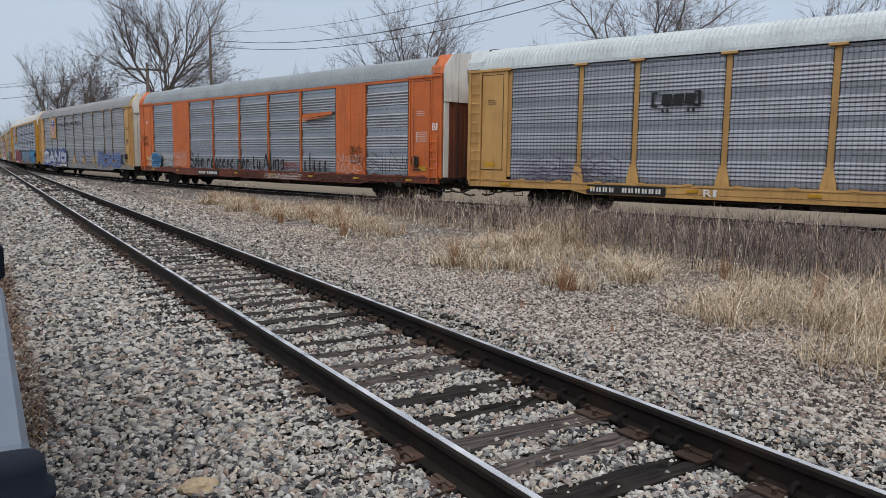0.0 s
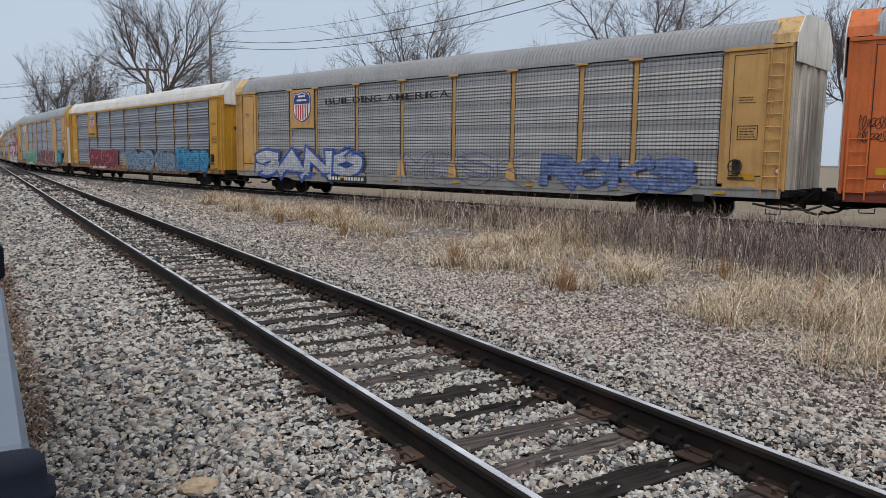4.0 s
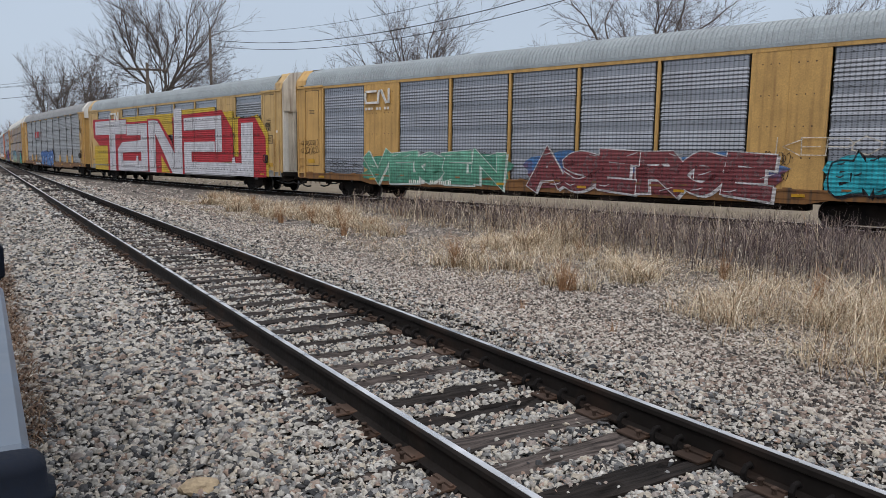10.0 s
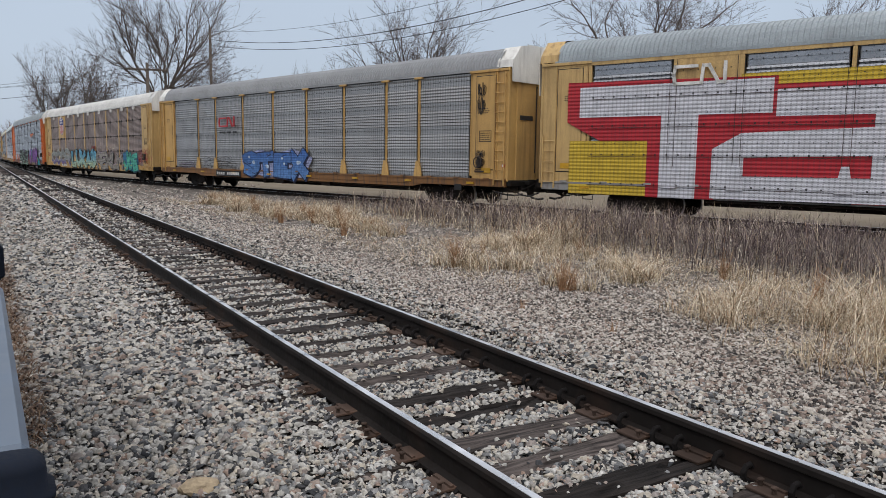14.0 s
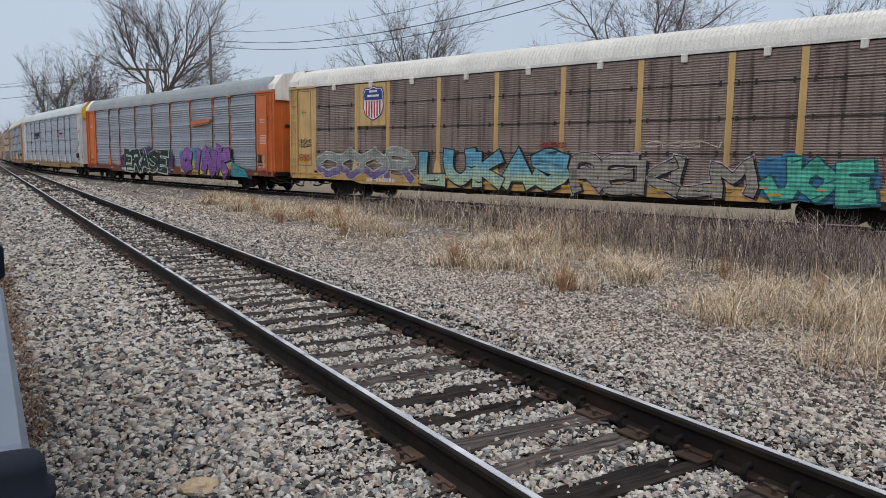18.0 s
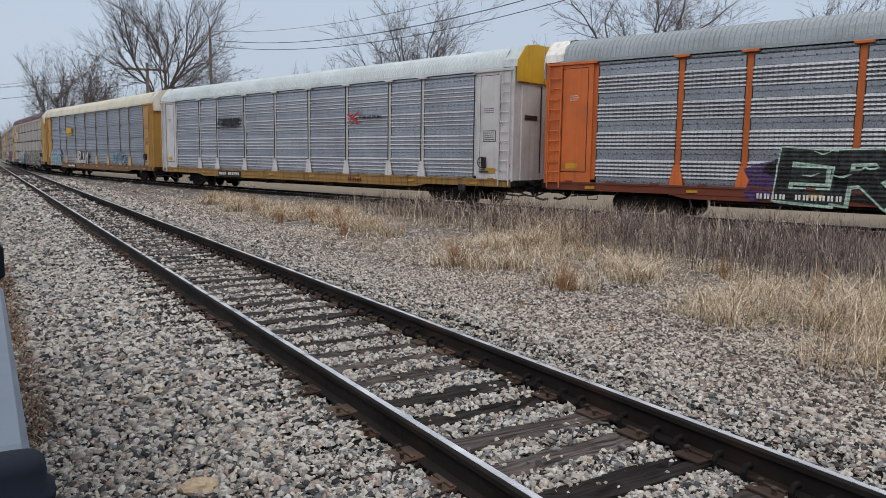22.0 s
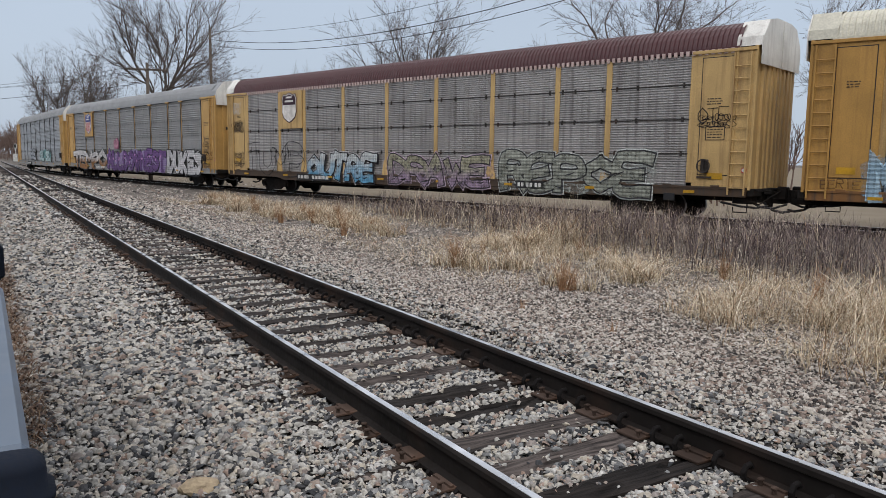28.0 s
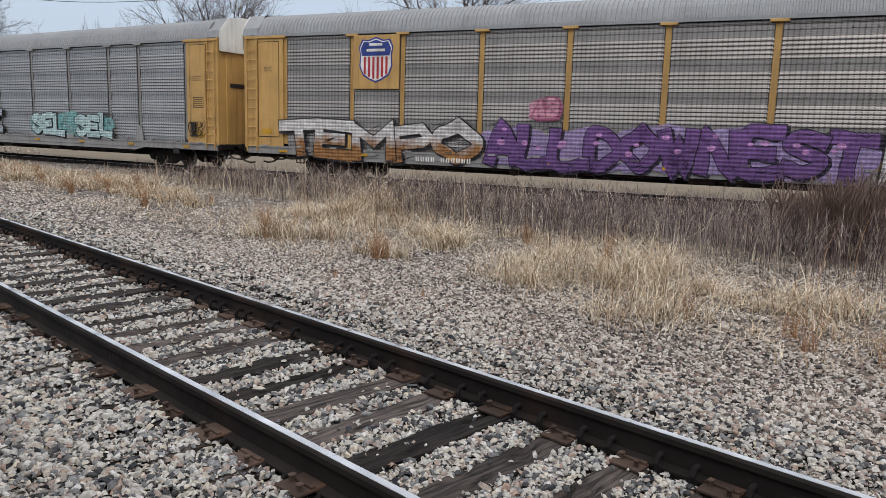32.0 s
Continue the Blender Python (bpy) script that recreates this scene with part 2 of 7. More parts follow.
def ground_material():
    mt = material("gravel_ground", (0.3, 0.28, 0.255), rough=0.95, grain=28, bump=0.5, dist=0.03)
    n, l = mt.node_tree.nodes, mt.node_tree.links
    bs, tc = n["Principled BSDF"], n.new("ShaderNodeTexCoord")
    vo = n.new("ShaderNodeTexVoronoi")
    vo.inputs["Scale"].default_value = 17
    l.new(tc.outputs["Object"], vo.inputs["Vector"])
    ramp = n.new("ShaderNodeValToRGB")
    for i, (pos, q) in enumerate(STONES):
        e = ramp.color_ramp.elements[i] if i < 2 else ramp.color_ramp.elements.new(pos)
        e.position, e.color = pos, (*q, 1)
    sep = n.new("ShaderNodeSeparateColor")
    l.new(vo.outputs["Color"], sep.inputs[0])
    l.new(sep.outputs[0], ramp.inputs[0])
    big = n.new("ShaderNodeTexNoise")
    big.inputs["Scale"].default_value, big.inputs["Detail"].default_value = 0.45, 6
    l.new(tc.outputs["Object"], big.inputs["Vector"])
    mr = n.new("ShaderNodeMapRange")
    for i, q in enumerate((0.42, 0.6, 0, 0.75)):
        mr.inputs[i + 1].default_value = q
    l.new(big.outputs["Fac"], mr.inputs[0])
    mx = n.new("ShaderNodeMix")
    mx.data_type = "RGBA"
    mx.inputs[7].default_value = (0.33, 0.29, 0.24, 1)
    l.new(mr.outputs[0], mx.inputs[0])
    l.new(ramp.outputs[0], mx.inputs[6])
    dot = n.new("ShaderNodeVectorMath")
    dot.operation = "DOT_PRODUCT"
    dot.inputs[1].default_value = (math.sin(A1), math.cos(A1), 0)
    l.new(tc.outputs["Object"], dot.inputs[0])
    zone = n.new("ShaderNodeMapRange")
    for i, q in enumerate((1.5 + D1 * math.cos(A1), 3.0 + D1 * math.cos(A1), 0, 1)):
        zone.inputs[i + 1].default_value = q
    l.new(dot.outputs["Value"], zone.inputs[0])
    # shade of the gaps between near stones, multiplied into the ground colour
    gap_shade = n.new("ShaderNodeMix")
    gap_shade.data_type, gap_shade.blend_type = "RGBA", "MULTIPLY"
    gap_shade.inputs[7].default_value = (0.12, 0.11, 0.105, 1)
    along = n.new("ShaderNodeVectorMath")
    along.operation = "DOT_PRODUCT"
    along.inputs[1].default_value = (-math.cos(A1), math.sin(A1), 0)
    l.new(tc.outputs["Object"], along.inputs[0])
    gap_fade = n.new("ShaderNodeMapRange")
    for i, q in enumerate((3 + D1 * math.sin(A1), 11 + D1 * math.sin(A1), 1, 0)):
        gap_fade.inputs[i + 1].default_value = q
    l.new(along.outputs["Value"], gap_fade.inputs[0])
    l.new(gap_fade.outputs[0], gap_shade.inputs[0])
    l.new(mx.outputs[2], gap_shade.inputs[6])
    soil = n.new("ShaderNodeMix")
    soil.data_type = "RGBA"
    l.new(zone.outputs[0], soil.inputs[0])
    speck = n.new("ShaderNodeTexNoise")
    speck.inputs["Scale"].default_value, speck.inputs["Detail"].default_value, speck.inputs["Roughness"].default_value = 1.6, 12, 0.9
    l.new(tc.outputs["Object"], speck.inputs["Vector"])
    spread = n.new("ShaderNodeMapRange")
    for i, q in enumerate((0.4, 0.6, 0.3, 1.35)):
        spread.inputs[i + 1].default_value = q
    l.new(speck.outputs["Fac"], spread.inputs[0])
    specked = n.new("ShaderNodeMix")
    specked.data_type, specked.blend_type = "RGBA", "MULTIPLY"
    specked.inputs[0].default_value = 1.0
    l.new(gap_shade.outputs[2], specked.inputs[6])
    l.new(spread.outputs[0], specked.inputs[7])
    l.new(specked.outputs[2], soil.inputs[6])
    mottle = n.new("ShaderNodeTexNoise")
    mottle.inputs["Scale"].default_value, mottle.inputs["Detail"].default_value, mottle.inputs["Roughness"].default_value = 2.2, 12, 0.85
    l.new(tc.outputs["Object"], mottle.inputs["Vector"])
    crumb = n.new("ShaderNodeValToRGB")
    for i, (pos, q) in enumerate(((0.4, (0.07, 0.062, 0.058)), (0.62, (0.43, 0.38, 0.33)), (0.5, (0.22, 0.192, 0.17)))):
        e = crumb.color_ramp.elements[i] if i < 2 else crumb.color_ramp.elements.new(pos)
        e.position, e.color = pos, (*q, 1)
    l.new(mottle.outputs["Fac"], crumb.inputs[0])
    l.new(crumb.outputs[0], soil.inputs[7])
    pale = n.new("ShaderNodeMix")
    pale.data_type = "RGBA"
    pale.inputs[6].default_value, pale.inputs[7].default_value = (0.27, 0.215, 0.15, 1), (0.44, 0.375, 0.285, 1)
    l.new(big.outputs["Fac"], pale.inputs[0])
    hub = n.new("ShaderNodeVectorMath")
    hub.operation = "DISTANCE"
    hub.inputs[1].default_value = (math.sin(A2) / K2, D2 + math.cos(A2) / K2, 0)
    l.new(tc.outputs["Object"], hub.inputs[0])
    across = n.new("ShaderNodeMapRange")
    for i, q in enumerate((1 / K2 - 3.2, 1 / K2 - 4.6, 0, 1)):
        across.inputs[i + 1].default_value = q
    l.new(hub.outputs["Value"], across.inputs[0])
    yonder = n.new("ShaderNodeMix")
    yonder.data_type = "RGBA"
    l.new(across.outputs[0], yonder.inputs[0])
    l.new(soil.outputs[2], yonder.inputs[6])
    l.new(pale.outputs[2], yonder.inputs[7])
    soil = yonder
    mx = soil
    # crevice shade painted into the colour round each cell, and the same as bump
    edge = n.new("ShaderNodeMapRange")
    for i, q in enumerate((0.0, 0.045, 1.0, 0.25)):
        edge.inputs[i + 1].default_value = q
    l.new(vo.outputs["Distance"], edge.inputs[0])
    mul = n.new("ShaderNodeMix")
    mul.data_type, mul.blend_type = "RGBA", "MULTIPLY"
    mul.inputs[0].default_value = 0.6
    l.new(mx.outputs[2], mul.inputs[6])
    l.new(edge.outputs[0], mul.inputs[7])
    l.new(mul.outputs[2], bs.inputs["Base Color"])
    l.new(edge.outputs[0], n["Bump"].inputs["Height"])
    return mt


def ground():
    xs = sorted({round(q, 3) for q in [*np.arange(-14, 22, 0.4), *np.arange(-80, 80, 4.0), *np.arange(-400, 401, 40.0), -3000, -1200, 1200, 3000]})
    ys = sorted({round(q, 3) for q in [*np.arange(-2, 30, 0.4), *np.arange(-40, 140, 4.0), *np.arange(-400, 601, 50.0), -3000, -1200, 1500, 4500]})
    v = [(x, y, bed(x, y) - 0.02 * min(1, max(0, (14 - math.hypot(x, y)) / 3)) if abs(x) < 90 and -45 < y < 150 else -0.4) for y in ys for x in xs]
    n = len(xs)
    f = [(j * n + i, j * n + i + 1, (j + 1) * n + i + 1, (j + 1) * n + i) for j in range(len(ys) - 1) for i in range(n - 1)]
    b = Build()
    b.v, b.f, b.m = v, f, [0] * len(f)
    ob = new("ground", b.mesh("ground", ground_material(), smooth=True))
    tagged(ob, "grey gravel ground with dirt patches beside the railway tracks", "ground", kind="structure")


ground()

# one long dark wall, added unseen behind the viewer, darkens what the panels reflect
tagged(new("wall_back", Build().box(-150, 110, -24.5, -24, -0.6, 12.5).mesh("wall_back", material("dark_reflection_wall", (0.07, 0.062, 0.055), rough=0.95, dark=0.5, spots=0.3))),
       "long plain dark wall added unseen behind the viewer to darken reflections", "wall", kind="structure")

# ---- rails and ties ----
RAIL_SHAPE = [(-0.07, -0.185), (0.07, -0.185), (0.07, -0.172), (0.012, -0.158), (0.009, -0.055), (0.036, -0.042), (0.037, -0.012),
              (0.026, -0.001), (-0.026, -0.001), (-0.037, -0.012), (-0.036, -0.042), (-0.009, -0.055), (-0.012, -0.158), (-0.07, -0.172)]
HEAD_SHAPE = [(-0.019, -0.006), (0.027, -0.006), (0.025, 0.001), (-0.017, 0.001)]


def rail(points, label):
    """A rail along (x, y, z, heading) rows, with its worn head on top."""
    ob = empty("rail")
    tagged(ob, label, "rail", "rails")
    for nm, shape, mt in (("rail_web", RAIL_SHAPE, m_rail), ("rail_head", HEAD_SHAPE, m_rail_head)):
        rings = [[(x + math.sin(th) * u, y + math.cos(th) * u, z + w) for u, w in shape] for x, y, z, th in points]
        part(nm, Build().sweep(rings).mesh(nm, mt), ob)
    return ob


S1 = [-14 + 2.0 * i for i in range(97)]
near_rails = [rail([(*line1(s, side * GAUGE), 0.0, A1) for s in S1], "long steel rail with shiny head on wooden ties") for side in (-1, 1)]
S2 = [-64 + 2.0 * i for i in range(100)]
for side in (-1, 1):
    rail([(*line2(s, side * GAUGE)[:2], RAIL2, line2(s)[2]) for s in S2], "curved steel rail under the passing freight train")

m_tie = material("weathered_tie_wood", (0.075, 0.062, 0.057), rough=0.9, dark=0.4, spots=2, grain=3, bump=1.0, objvar=0.7, stretch=(1.0, 14, 14),
                 grime=(0.03, 0.026, 0.024), amount=0.7, dist=0.02)


def tie_mesh(k):
    rnd = random.Random(k)
    b = Build()
    nx, ny = 16, 5
    L, W_ = 2.55, 0.225
    top = []
    for i in range(nx + 1):
        for j in range(ny + 1):
            u, w = i / nx - 0.5, j / ny - 0.5
            z = rnd.uniform(-0.012, 0.004) - (0.028 if rnd.random() < 0.12 * k / 3 and 0 < j < ny else 0)
            edge = 0.016 * rnd.random() if j in (0, ny) else 0
            top.append((u * L + (rnd.uniform(-0.04, 0.0) * (1 if i else -1) if i in (0, nx) else 0), w * W_ + rnd.uniform(-0.012, 0.012), z - edge))
    n = ny + 1
    f = [(i * n + j, (i + 1) * n + j, (i + 1) * n + j + 1, i * n + j + 1) for i in range(nx) for j in range(ny)]
    b.add(top, f)
    ring = [i * n for i in range(nx + 1)] + [nx * n + j for j in range(1, n)] + [i * n + ny for i in range(nx - 1, -1, -1)] + [j for j in range(ny - 1, 0, -1)]
    low = [(top[i][0], top[i][1], -0.17) for i in ring]
    base = len(b.v)
    b.add(low, [])
    for i in range(len(ring)):
        k2 = (i + 1) % len(ring)
        b.f.append((ring[i], base + i, base + k2, ring[k2]))
        b.m.append(0)
    return b.mesh("tie", m_tie)


TIES = [tie_mesh(k) for k in range(7)]
PLATE = Build().box(-0.19, 0.19, -0.095, 0.095, 0, 0.018, 0.004)
PLATE.box(-0.10, -0.075, -0.09, 0.09, 0.016, 0.03).box(0.075, 0.10, -0.09, 0.09, 0.016, 0.03)
PLATE_MESH = PLATE.mesh("tie_plate", m_plate)
SPIKE_MESH = Build().box(-0.009, 0.009, -0.009, 0.009, -0.01, 0.03).box(-0.022, 0.016, -0.016, 0.016, 0.028, 0.044, 0.005).mesh("spike", m_plate)
ANCHOR = Build().tube([(0, 0, -0.03), (0.06, 0, -0.035), (0.108, 0, -0.012), (0.118, 0, 0.03), (0.095, 0, 0.062), (0.06, 0, 0.066), (0.045, 0, 0.045)], 0.017, 7)
ANCHOR.tube([(-0.1, 0, 0.0), (-0.07, 0, -0.035), (0, 0, -0.035)], 0.016, 6)
ANCHOR_MESH = ANCHOR.mesh("rail_anchor", m_clip)


# the ties nearest by, sound (0) or split and sunken (1); the rest follow at the usual spacing
NEAR_TIES = ((-1.85, 0), (-1.38, 1), (-0.97, 0), (-0.485, 1), (-0.06, 0), (0.523, 1), (0.975, 1), (1.415, 1), (1.895, 1), (2.46, 0), (2.96, 0), (3.49, 1))
TIE_S = [s for s, _ in NEAR_TIES]
tie_rnd = random.Random(4)
while TIE_S[0] > -12:
    TIE_S.insert(0, TIE_S[0] - 0.487 + tie_rnd.gauss(0, 0.018))
while TIE_S[-1] < 105:
    TIE_S.append(TIE_S[-1] + 0.487 + tie_rnd.gauss(0, 0.018))


def ties():
    rnd = random.Random(5)
    for s in TIE_S:
        x, y = line1(s)
        worn = dict(NEAR_TIES).get(s, rnd.random() > 0.35)
        ob = new("tie", TIES[rnd.randrange(3, 7) if worn else rnd.randrange(3)])
        skew = rnd.gauss(0, 0.012)
        ob.matrix_basis = Matrix.Translation((x, y, -0.176 + (rnd.uniform(-0.02, -0.008) if worn else rnd.uniform(-0.002, 0.008)))) @ Matrix.Rotation(math.pi / 2 - A1 + skew, 4, "Z")
        tagged(ob, "weathered split wooden railroad tie half sunk in ballast", "railroad tie", "ties of the straight track")
        if s < 24:
            for side in (-1, 1):
                pl = part("tie_plate", PLATE_MESH, ob, "rust-brown steel plate", pose(side * GAUGE, 0, 0.001))
                for q, w in ((-0.115, 0.05), (0.115, -0.04), (0.15, 0.05), (-0.15, -0.06)):
                    if rnd.random() < 0.8:
                        part("spike", SPIKE_MESH, pl, "", pose(q, w, 0.016, 0, 0, 0 if q > 0 else 180))
        if s < 30:
            for k, rl in ((-1, near_rails[0]), (1, near_rails[1])):
                for e in (-0.145, 0.145):
                    if rnd.random() < 0.85:
                        ax, ay = line1(s + e, k * GAUGE)
                        an = part("rail_anchor", ANCHOR_MESH, rl, "rusty steel clip on the rail foot")
                        an.matrix_basis = Matrix.Translation((ax, ay, -0.165)) @ Matrix.Rotation(math.pi / 2 - A1, 4, "Z") @ pose(0, 0, 0, 0, 0, 180 if k > 0 else 0)
    b = Build()
    s = -60
    while s < 84:
        x, y, th = line2(s)
        m = Matrix.Translation((x, y, RAIL2 - 0.27)) @ Matrix.Rotation(math.pi / 2 - th, 4, "Z")
        q = Build().box(-1.27, 1.27, -0.11, 0.11, -0.09, 0.082)
        b.add([m @ Vector(p) for p in q.v], q.f)
        s += 0.55
    tagged(new("curved_track_ties", b.mesh("curved_track_ties", m_tie)), "dark wooden ties under the curved track", "railroad ties", kind="stuff")


# ---- freight cars ----
HALF, LC = 13.55, 28.441
POSTS = (-11.75, -8.95, -7.0, -4.2, -1.4, 1.4, 4.2, 7.0, 8.95, 11.75)
Z_SILL, Z_DECK, Z_EAVE = 0.67, 1.06, 4.98
WHEEL_R = 0.42
TRAIN = (283.7910, -10.15826, -0.0178304, 0.000110961)          # place of the reference coupling along the curve, by powers of the time


def train_place(t):
    return sum(c * t ** i for i, c in enumerate(TRAIN))


def flip(y):
    """Turns a near-side part to the far side."""
    return Matrix.Rotation(math.pi, 4, "Z") if y > 0 else Matrix.Identity(4)


MESHES = {}


def shared(key, make):
    if key not in MESHES:
        MESHES[key] = make()
    return MESHES[key]


def panel_mesh(kind, w, mt):
    """A corrugated side panel w metres wide, from the deck to the eave."""
    prof = []
    z, top = Z_DECK + 0.03, Z_EAVE - 0.16
    if kind == 3:
        pitch = 0.075
        while z < top:
            prof += [(z, 0.0), (z + pitch * 0.22, 0.0), (z + pitch * 0.36, -0.036), (z + pitch * 0.62, -0.036)]
            z += pitch
    else:
        tier, pitch, ribs, deep = (0.88, 0.152, 4, 0.05) if mt in (galv_bright, galv_silver) else (0.88, 0.115, 5, 0.042 if mt is galv else 0.024)
        while z < top:
            prof += [(z, 0.0), (z + 0.003, 0.045), (z + 0.027, 0.045), (z + 0.03, -0.006)]
            q = z + tier - 0.15 - pitch * ribs
            for k in range(ribs):
                prof += [(q + pitch * u, -deep * v) for u, v in ((0.0, 0.0), (0.24, 0.0), (0.3, 0.8), (0.38, 1.0), (0.6, 0.6), (0.84, 0.0), (0.96, 0.0)) if mt is galv_silver] or [(q + pitch * u, -deep * v) for u, v in ((0.0, 0.0), (0.06, 0.0), (0.14, 0.7), (0.22, 0.97), (0.3, 1.0), (0.55, 0.66), (0.8, 0.28), (0.96, 0.0))]
                q += pitch
            prof.append((q + 0.005, -0.006))
            z += tier
    prof = [p for p in prof if p[0] < top] + [(top, 0.0)]
    b = Build()
    b.sweep([[(x, -SIDE + 0.05 + y, z) for z, y in prof] for x in (-w / 2, w / 2)], closed=False)
    b.box(-w / 2, w / 2, -SIDE + 0.06, -SIDE + 0.075, Z_DECK, Z_EAVE - 0.1)
    b.slot = 1
    if kind != 3:
        count = max(3, round(w / 0.3))
        for k in range(5):
            for i in range(count):
                x, z = (i + 0.5) / count * w - w / 2, Z_DECK + 0.06 + 0.88 * k
                if z < top:
                    b.box(x - 0.014, x + 0.014, -SIDE + 0.02, -SIDE + 0.1, z, z + 0.028)
        for x in (-w / 2 + 0.012, w / 2 - 0.012):
            b.box(x - 0.012, x + 0.012, -SIDE + 0.035, -SIDE + 0.06, Z_DECK, top)
    return b.mesh("panel", mt, m_seam)


def rod_mesh(w):
    b = Build().box(-w / 2, w / 2, -SIDE + 0.005, -SIDE + 0.03, 0, 0.03)
    for x in (-w * 0.15, w * 0.42, -w * 0.42):
        b.box(x - 0.03, x + 0.03, -SIDE - 0.005, -SIDE + 0.03, -0.06, 0.09)
    return b.mesh("tie_rod", m_iron)


def post_mesh(kind, mt):
    """A side post; on the ribbed cars it stands back between the panels."""
    b = Build()
    if kind == 2:
        b.box(-0.05, 0.05, -SIDE - 0.002, -SIDE + 0.08, Z_DECK, Z_EAVE - 0.1)
    else:
        front = -SIDE + (0.072 if kind == 1 else 0.012)
        b.box(-0.1, 0.1, front, -SIDE + 0.13, Z_DECK + 0.1, Z_EAVE - 0.1, 0.008)
    return b.mesh("post", mt)


def cap_mesh(mt):
    return Build().box(-0.24, 0.24, -SIDE - 0.03, -SIDE + 0.05, Z_EAVE - 0.14, Z_EAVE - 0.06, 0.01).mesh("post_cap", mt)


def foot_mesh(mt):
    y0, y1 = -SIDE - 0.035, -SIDE + 0.02
    return Build().plate([(-0.21, Z_DECK - 0.04), (0.21, Z_DECK - 0.04), (0.2, Z_DECK + 0.12), (0.09, Z_DECK + 0.62), (-0.09, Z_DECK + 0.62), (-0.2, Z_DECK + 0.12)], y0, y1).mesh("post_foot", mt)


def roof_profile(r=0.0):
    """The roof's cross section: steep flat flanks, a shoulder and a low crown."""
    half = ((1.0, 0.0), (0.985, 0.12), (0.93, 0.36), (0.83, 0.56), (0.66, 0.7), (0.36, 0.79), (0.0, 0.82))
    return [(s * y * (SIDE - 0.02 + r), Z_EAVE + z + r) for s, row in ((-1, half), (1, half[-2::-1])) for y, z in row]


END_SHAPE = [(s * y, Z_EAVE + z) for s, row in ((-1, ((1.56, 0.0), (1.5, 0.26), (1.1, 0.74), (0.6, 0.83))), (1, ((0.6, 0.83), (1.1, 0.74), (1.5, 0.26), (1.56, 0.0)))) for y, z in row]


def roof_mesh(mt):
    b = Build()
    rings = []
    x, L = -HALF + 0.55, HALF - 0.55
    while x <= L:
        for dx, r in ((0.0, 0.0), (0.07, 0.0), (0.08, 0.026), (0.125, 0.026)):
            rings.append([(x + dx, y, z) for y, z in roof_profile(r)])
        x += 0.145
    b.sweep(rings, closed=False)
    for s in (-1, 1):
        b.box(-HALF + 0.5, HALF - 0.5, s * SIDE - 0.02, s * SIDE + 0.02, Z_EAVE - 0.07, Z_EAVE + 0.03)
    return b.mesh("roof", mt)


def roof_end_mesh(mt):
    """The smooth last half metre of the roof, at the end of larger x."""
    b = Build()
    rings = [[(x, y * k, Z_EAVE + (z - Z_EAVE) * k) for y, z in END_SHAPE] for x, k in ((HALF - 0.6, 1), (HALF - 0.02, 1), (HALF + 0.085, 0.99))]
    b.sweep(rings, closed=False)
    n = len(rings[-1])
    b.add(rings[-1], [tuple(range(n))])
    return b.mesh("roof_end", mt)


def end_door_mesh(s, ribbed, mt):
    """Half of the end door with so many ribs, on the side s, at the end of larger x."""
    n = ribbed or 4
    y_in, y_out = 0.035, SIDE - 0.05
    front = []
    for i in range(n):
        a, c = y_in + (y_out - y_in) * i / n, y_in + (y_out - y_in) * (i + 1) / n
        out = 0.05 if i % 2 == 0 and ribbed else 0.0
        xo = HALF + 0.03 - 0.22 * max(0, a / SIDE - 0.55) + out
        front += [(xo, s * (a + 0.008)), (xo, s * (c - 0.008))]
    loop = front + [(HALF - 0.12, s * y_out), (HALF - 0.12, s * y_in)]
    return Build().sweep([[(x, y, z) for x, y in loop] for z in (Z_DECK - 0.1, Z_EAVE + 0.02)]).mesh("end_door", mt)


def end_cap_mesh(s, low, mt):
    b = Build()
    g = 0.04
    pts = [(s * g, Z_EAVE - low), (s * g, Z_EAVE + 0.84), *((s * y, z) for y, z in END_SHAPE if y > 0), (s * (SIDE - 0.03), Z_EAVE - low)]
    b.sweep([[(x, y, z) for y, z in pts] for x in (HALF + 0.09, HALF + 0.12)])
    return b.mesh("end_fascia", mt)


def end_bay_pieces():
    """Solid bay between the last post and the corner, at the end of larger x."""
    return {
        "end_bay_plate": Build().box(11.83, HALF - 0.02, -SIDE, -SIDE + 0.06, Z_DECK, Z_EAVE - 0.04, 0.01),
        "panel_gap": Build().box(11.995, 12.945, -SIDE - 0.004, -SIDE + 0.01, Z_DECK + 0.325, Z_EAVE - 0.225),
        "access_panel": Build().box(12.02, 12.92, -SIDE - 0.016, -SIDE + 0.01, Z_DECK + 0.35, Z_EAVE - 0.25, 0.008),
        "header_rail": Build().box(11.7, HALF, -SIDE - 0.05, -SIDE + 0.02, Z_EAVE - 0.12, Z_EAVE - 0.03, 0.006),
        "guide_channel": Build().box(12.97, 13.03, -SIDE - 0.03, -SIDE + 0.01, Z_DECK, Z_EAVE - 0.125),
        "corner_post": Build().box(HALF - 0.07, HALF + 0.01, -SIDE - 0.02, -SIDE + 0.1, Z_DECK - 0.06, Z_EAVE, 0.006)}


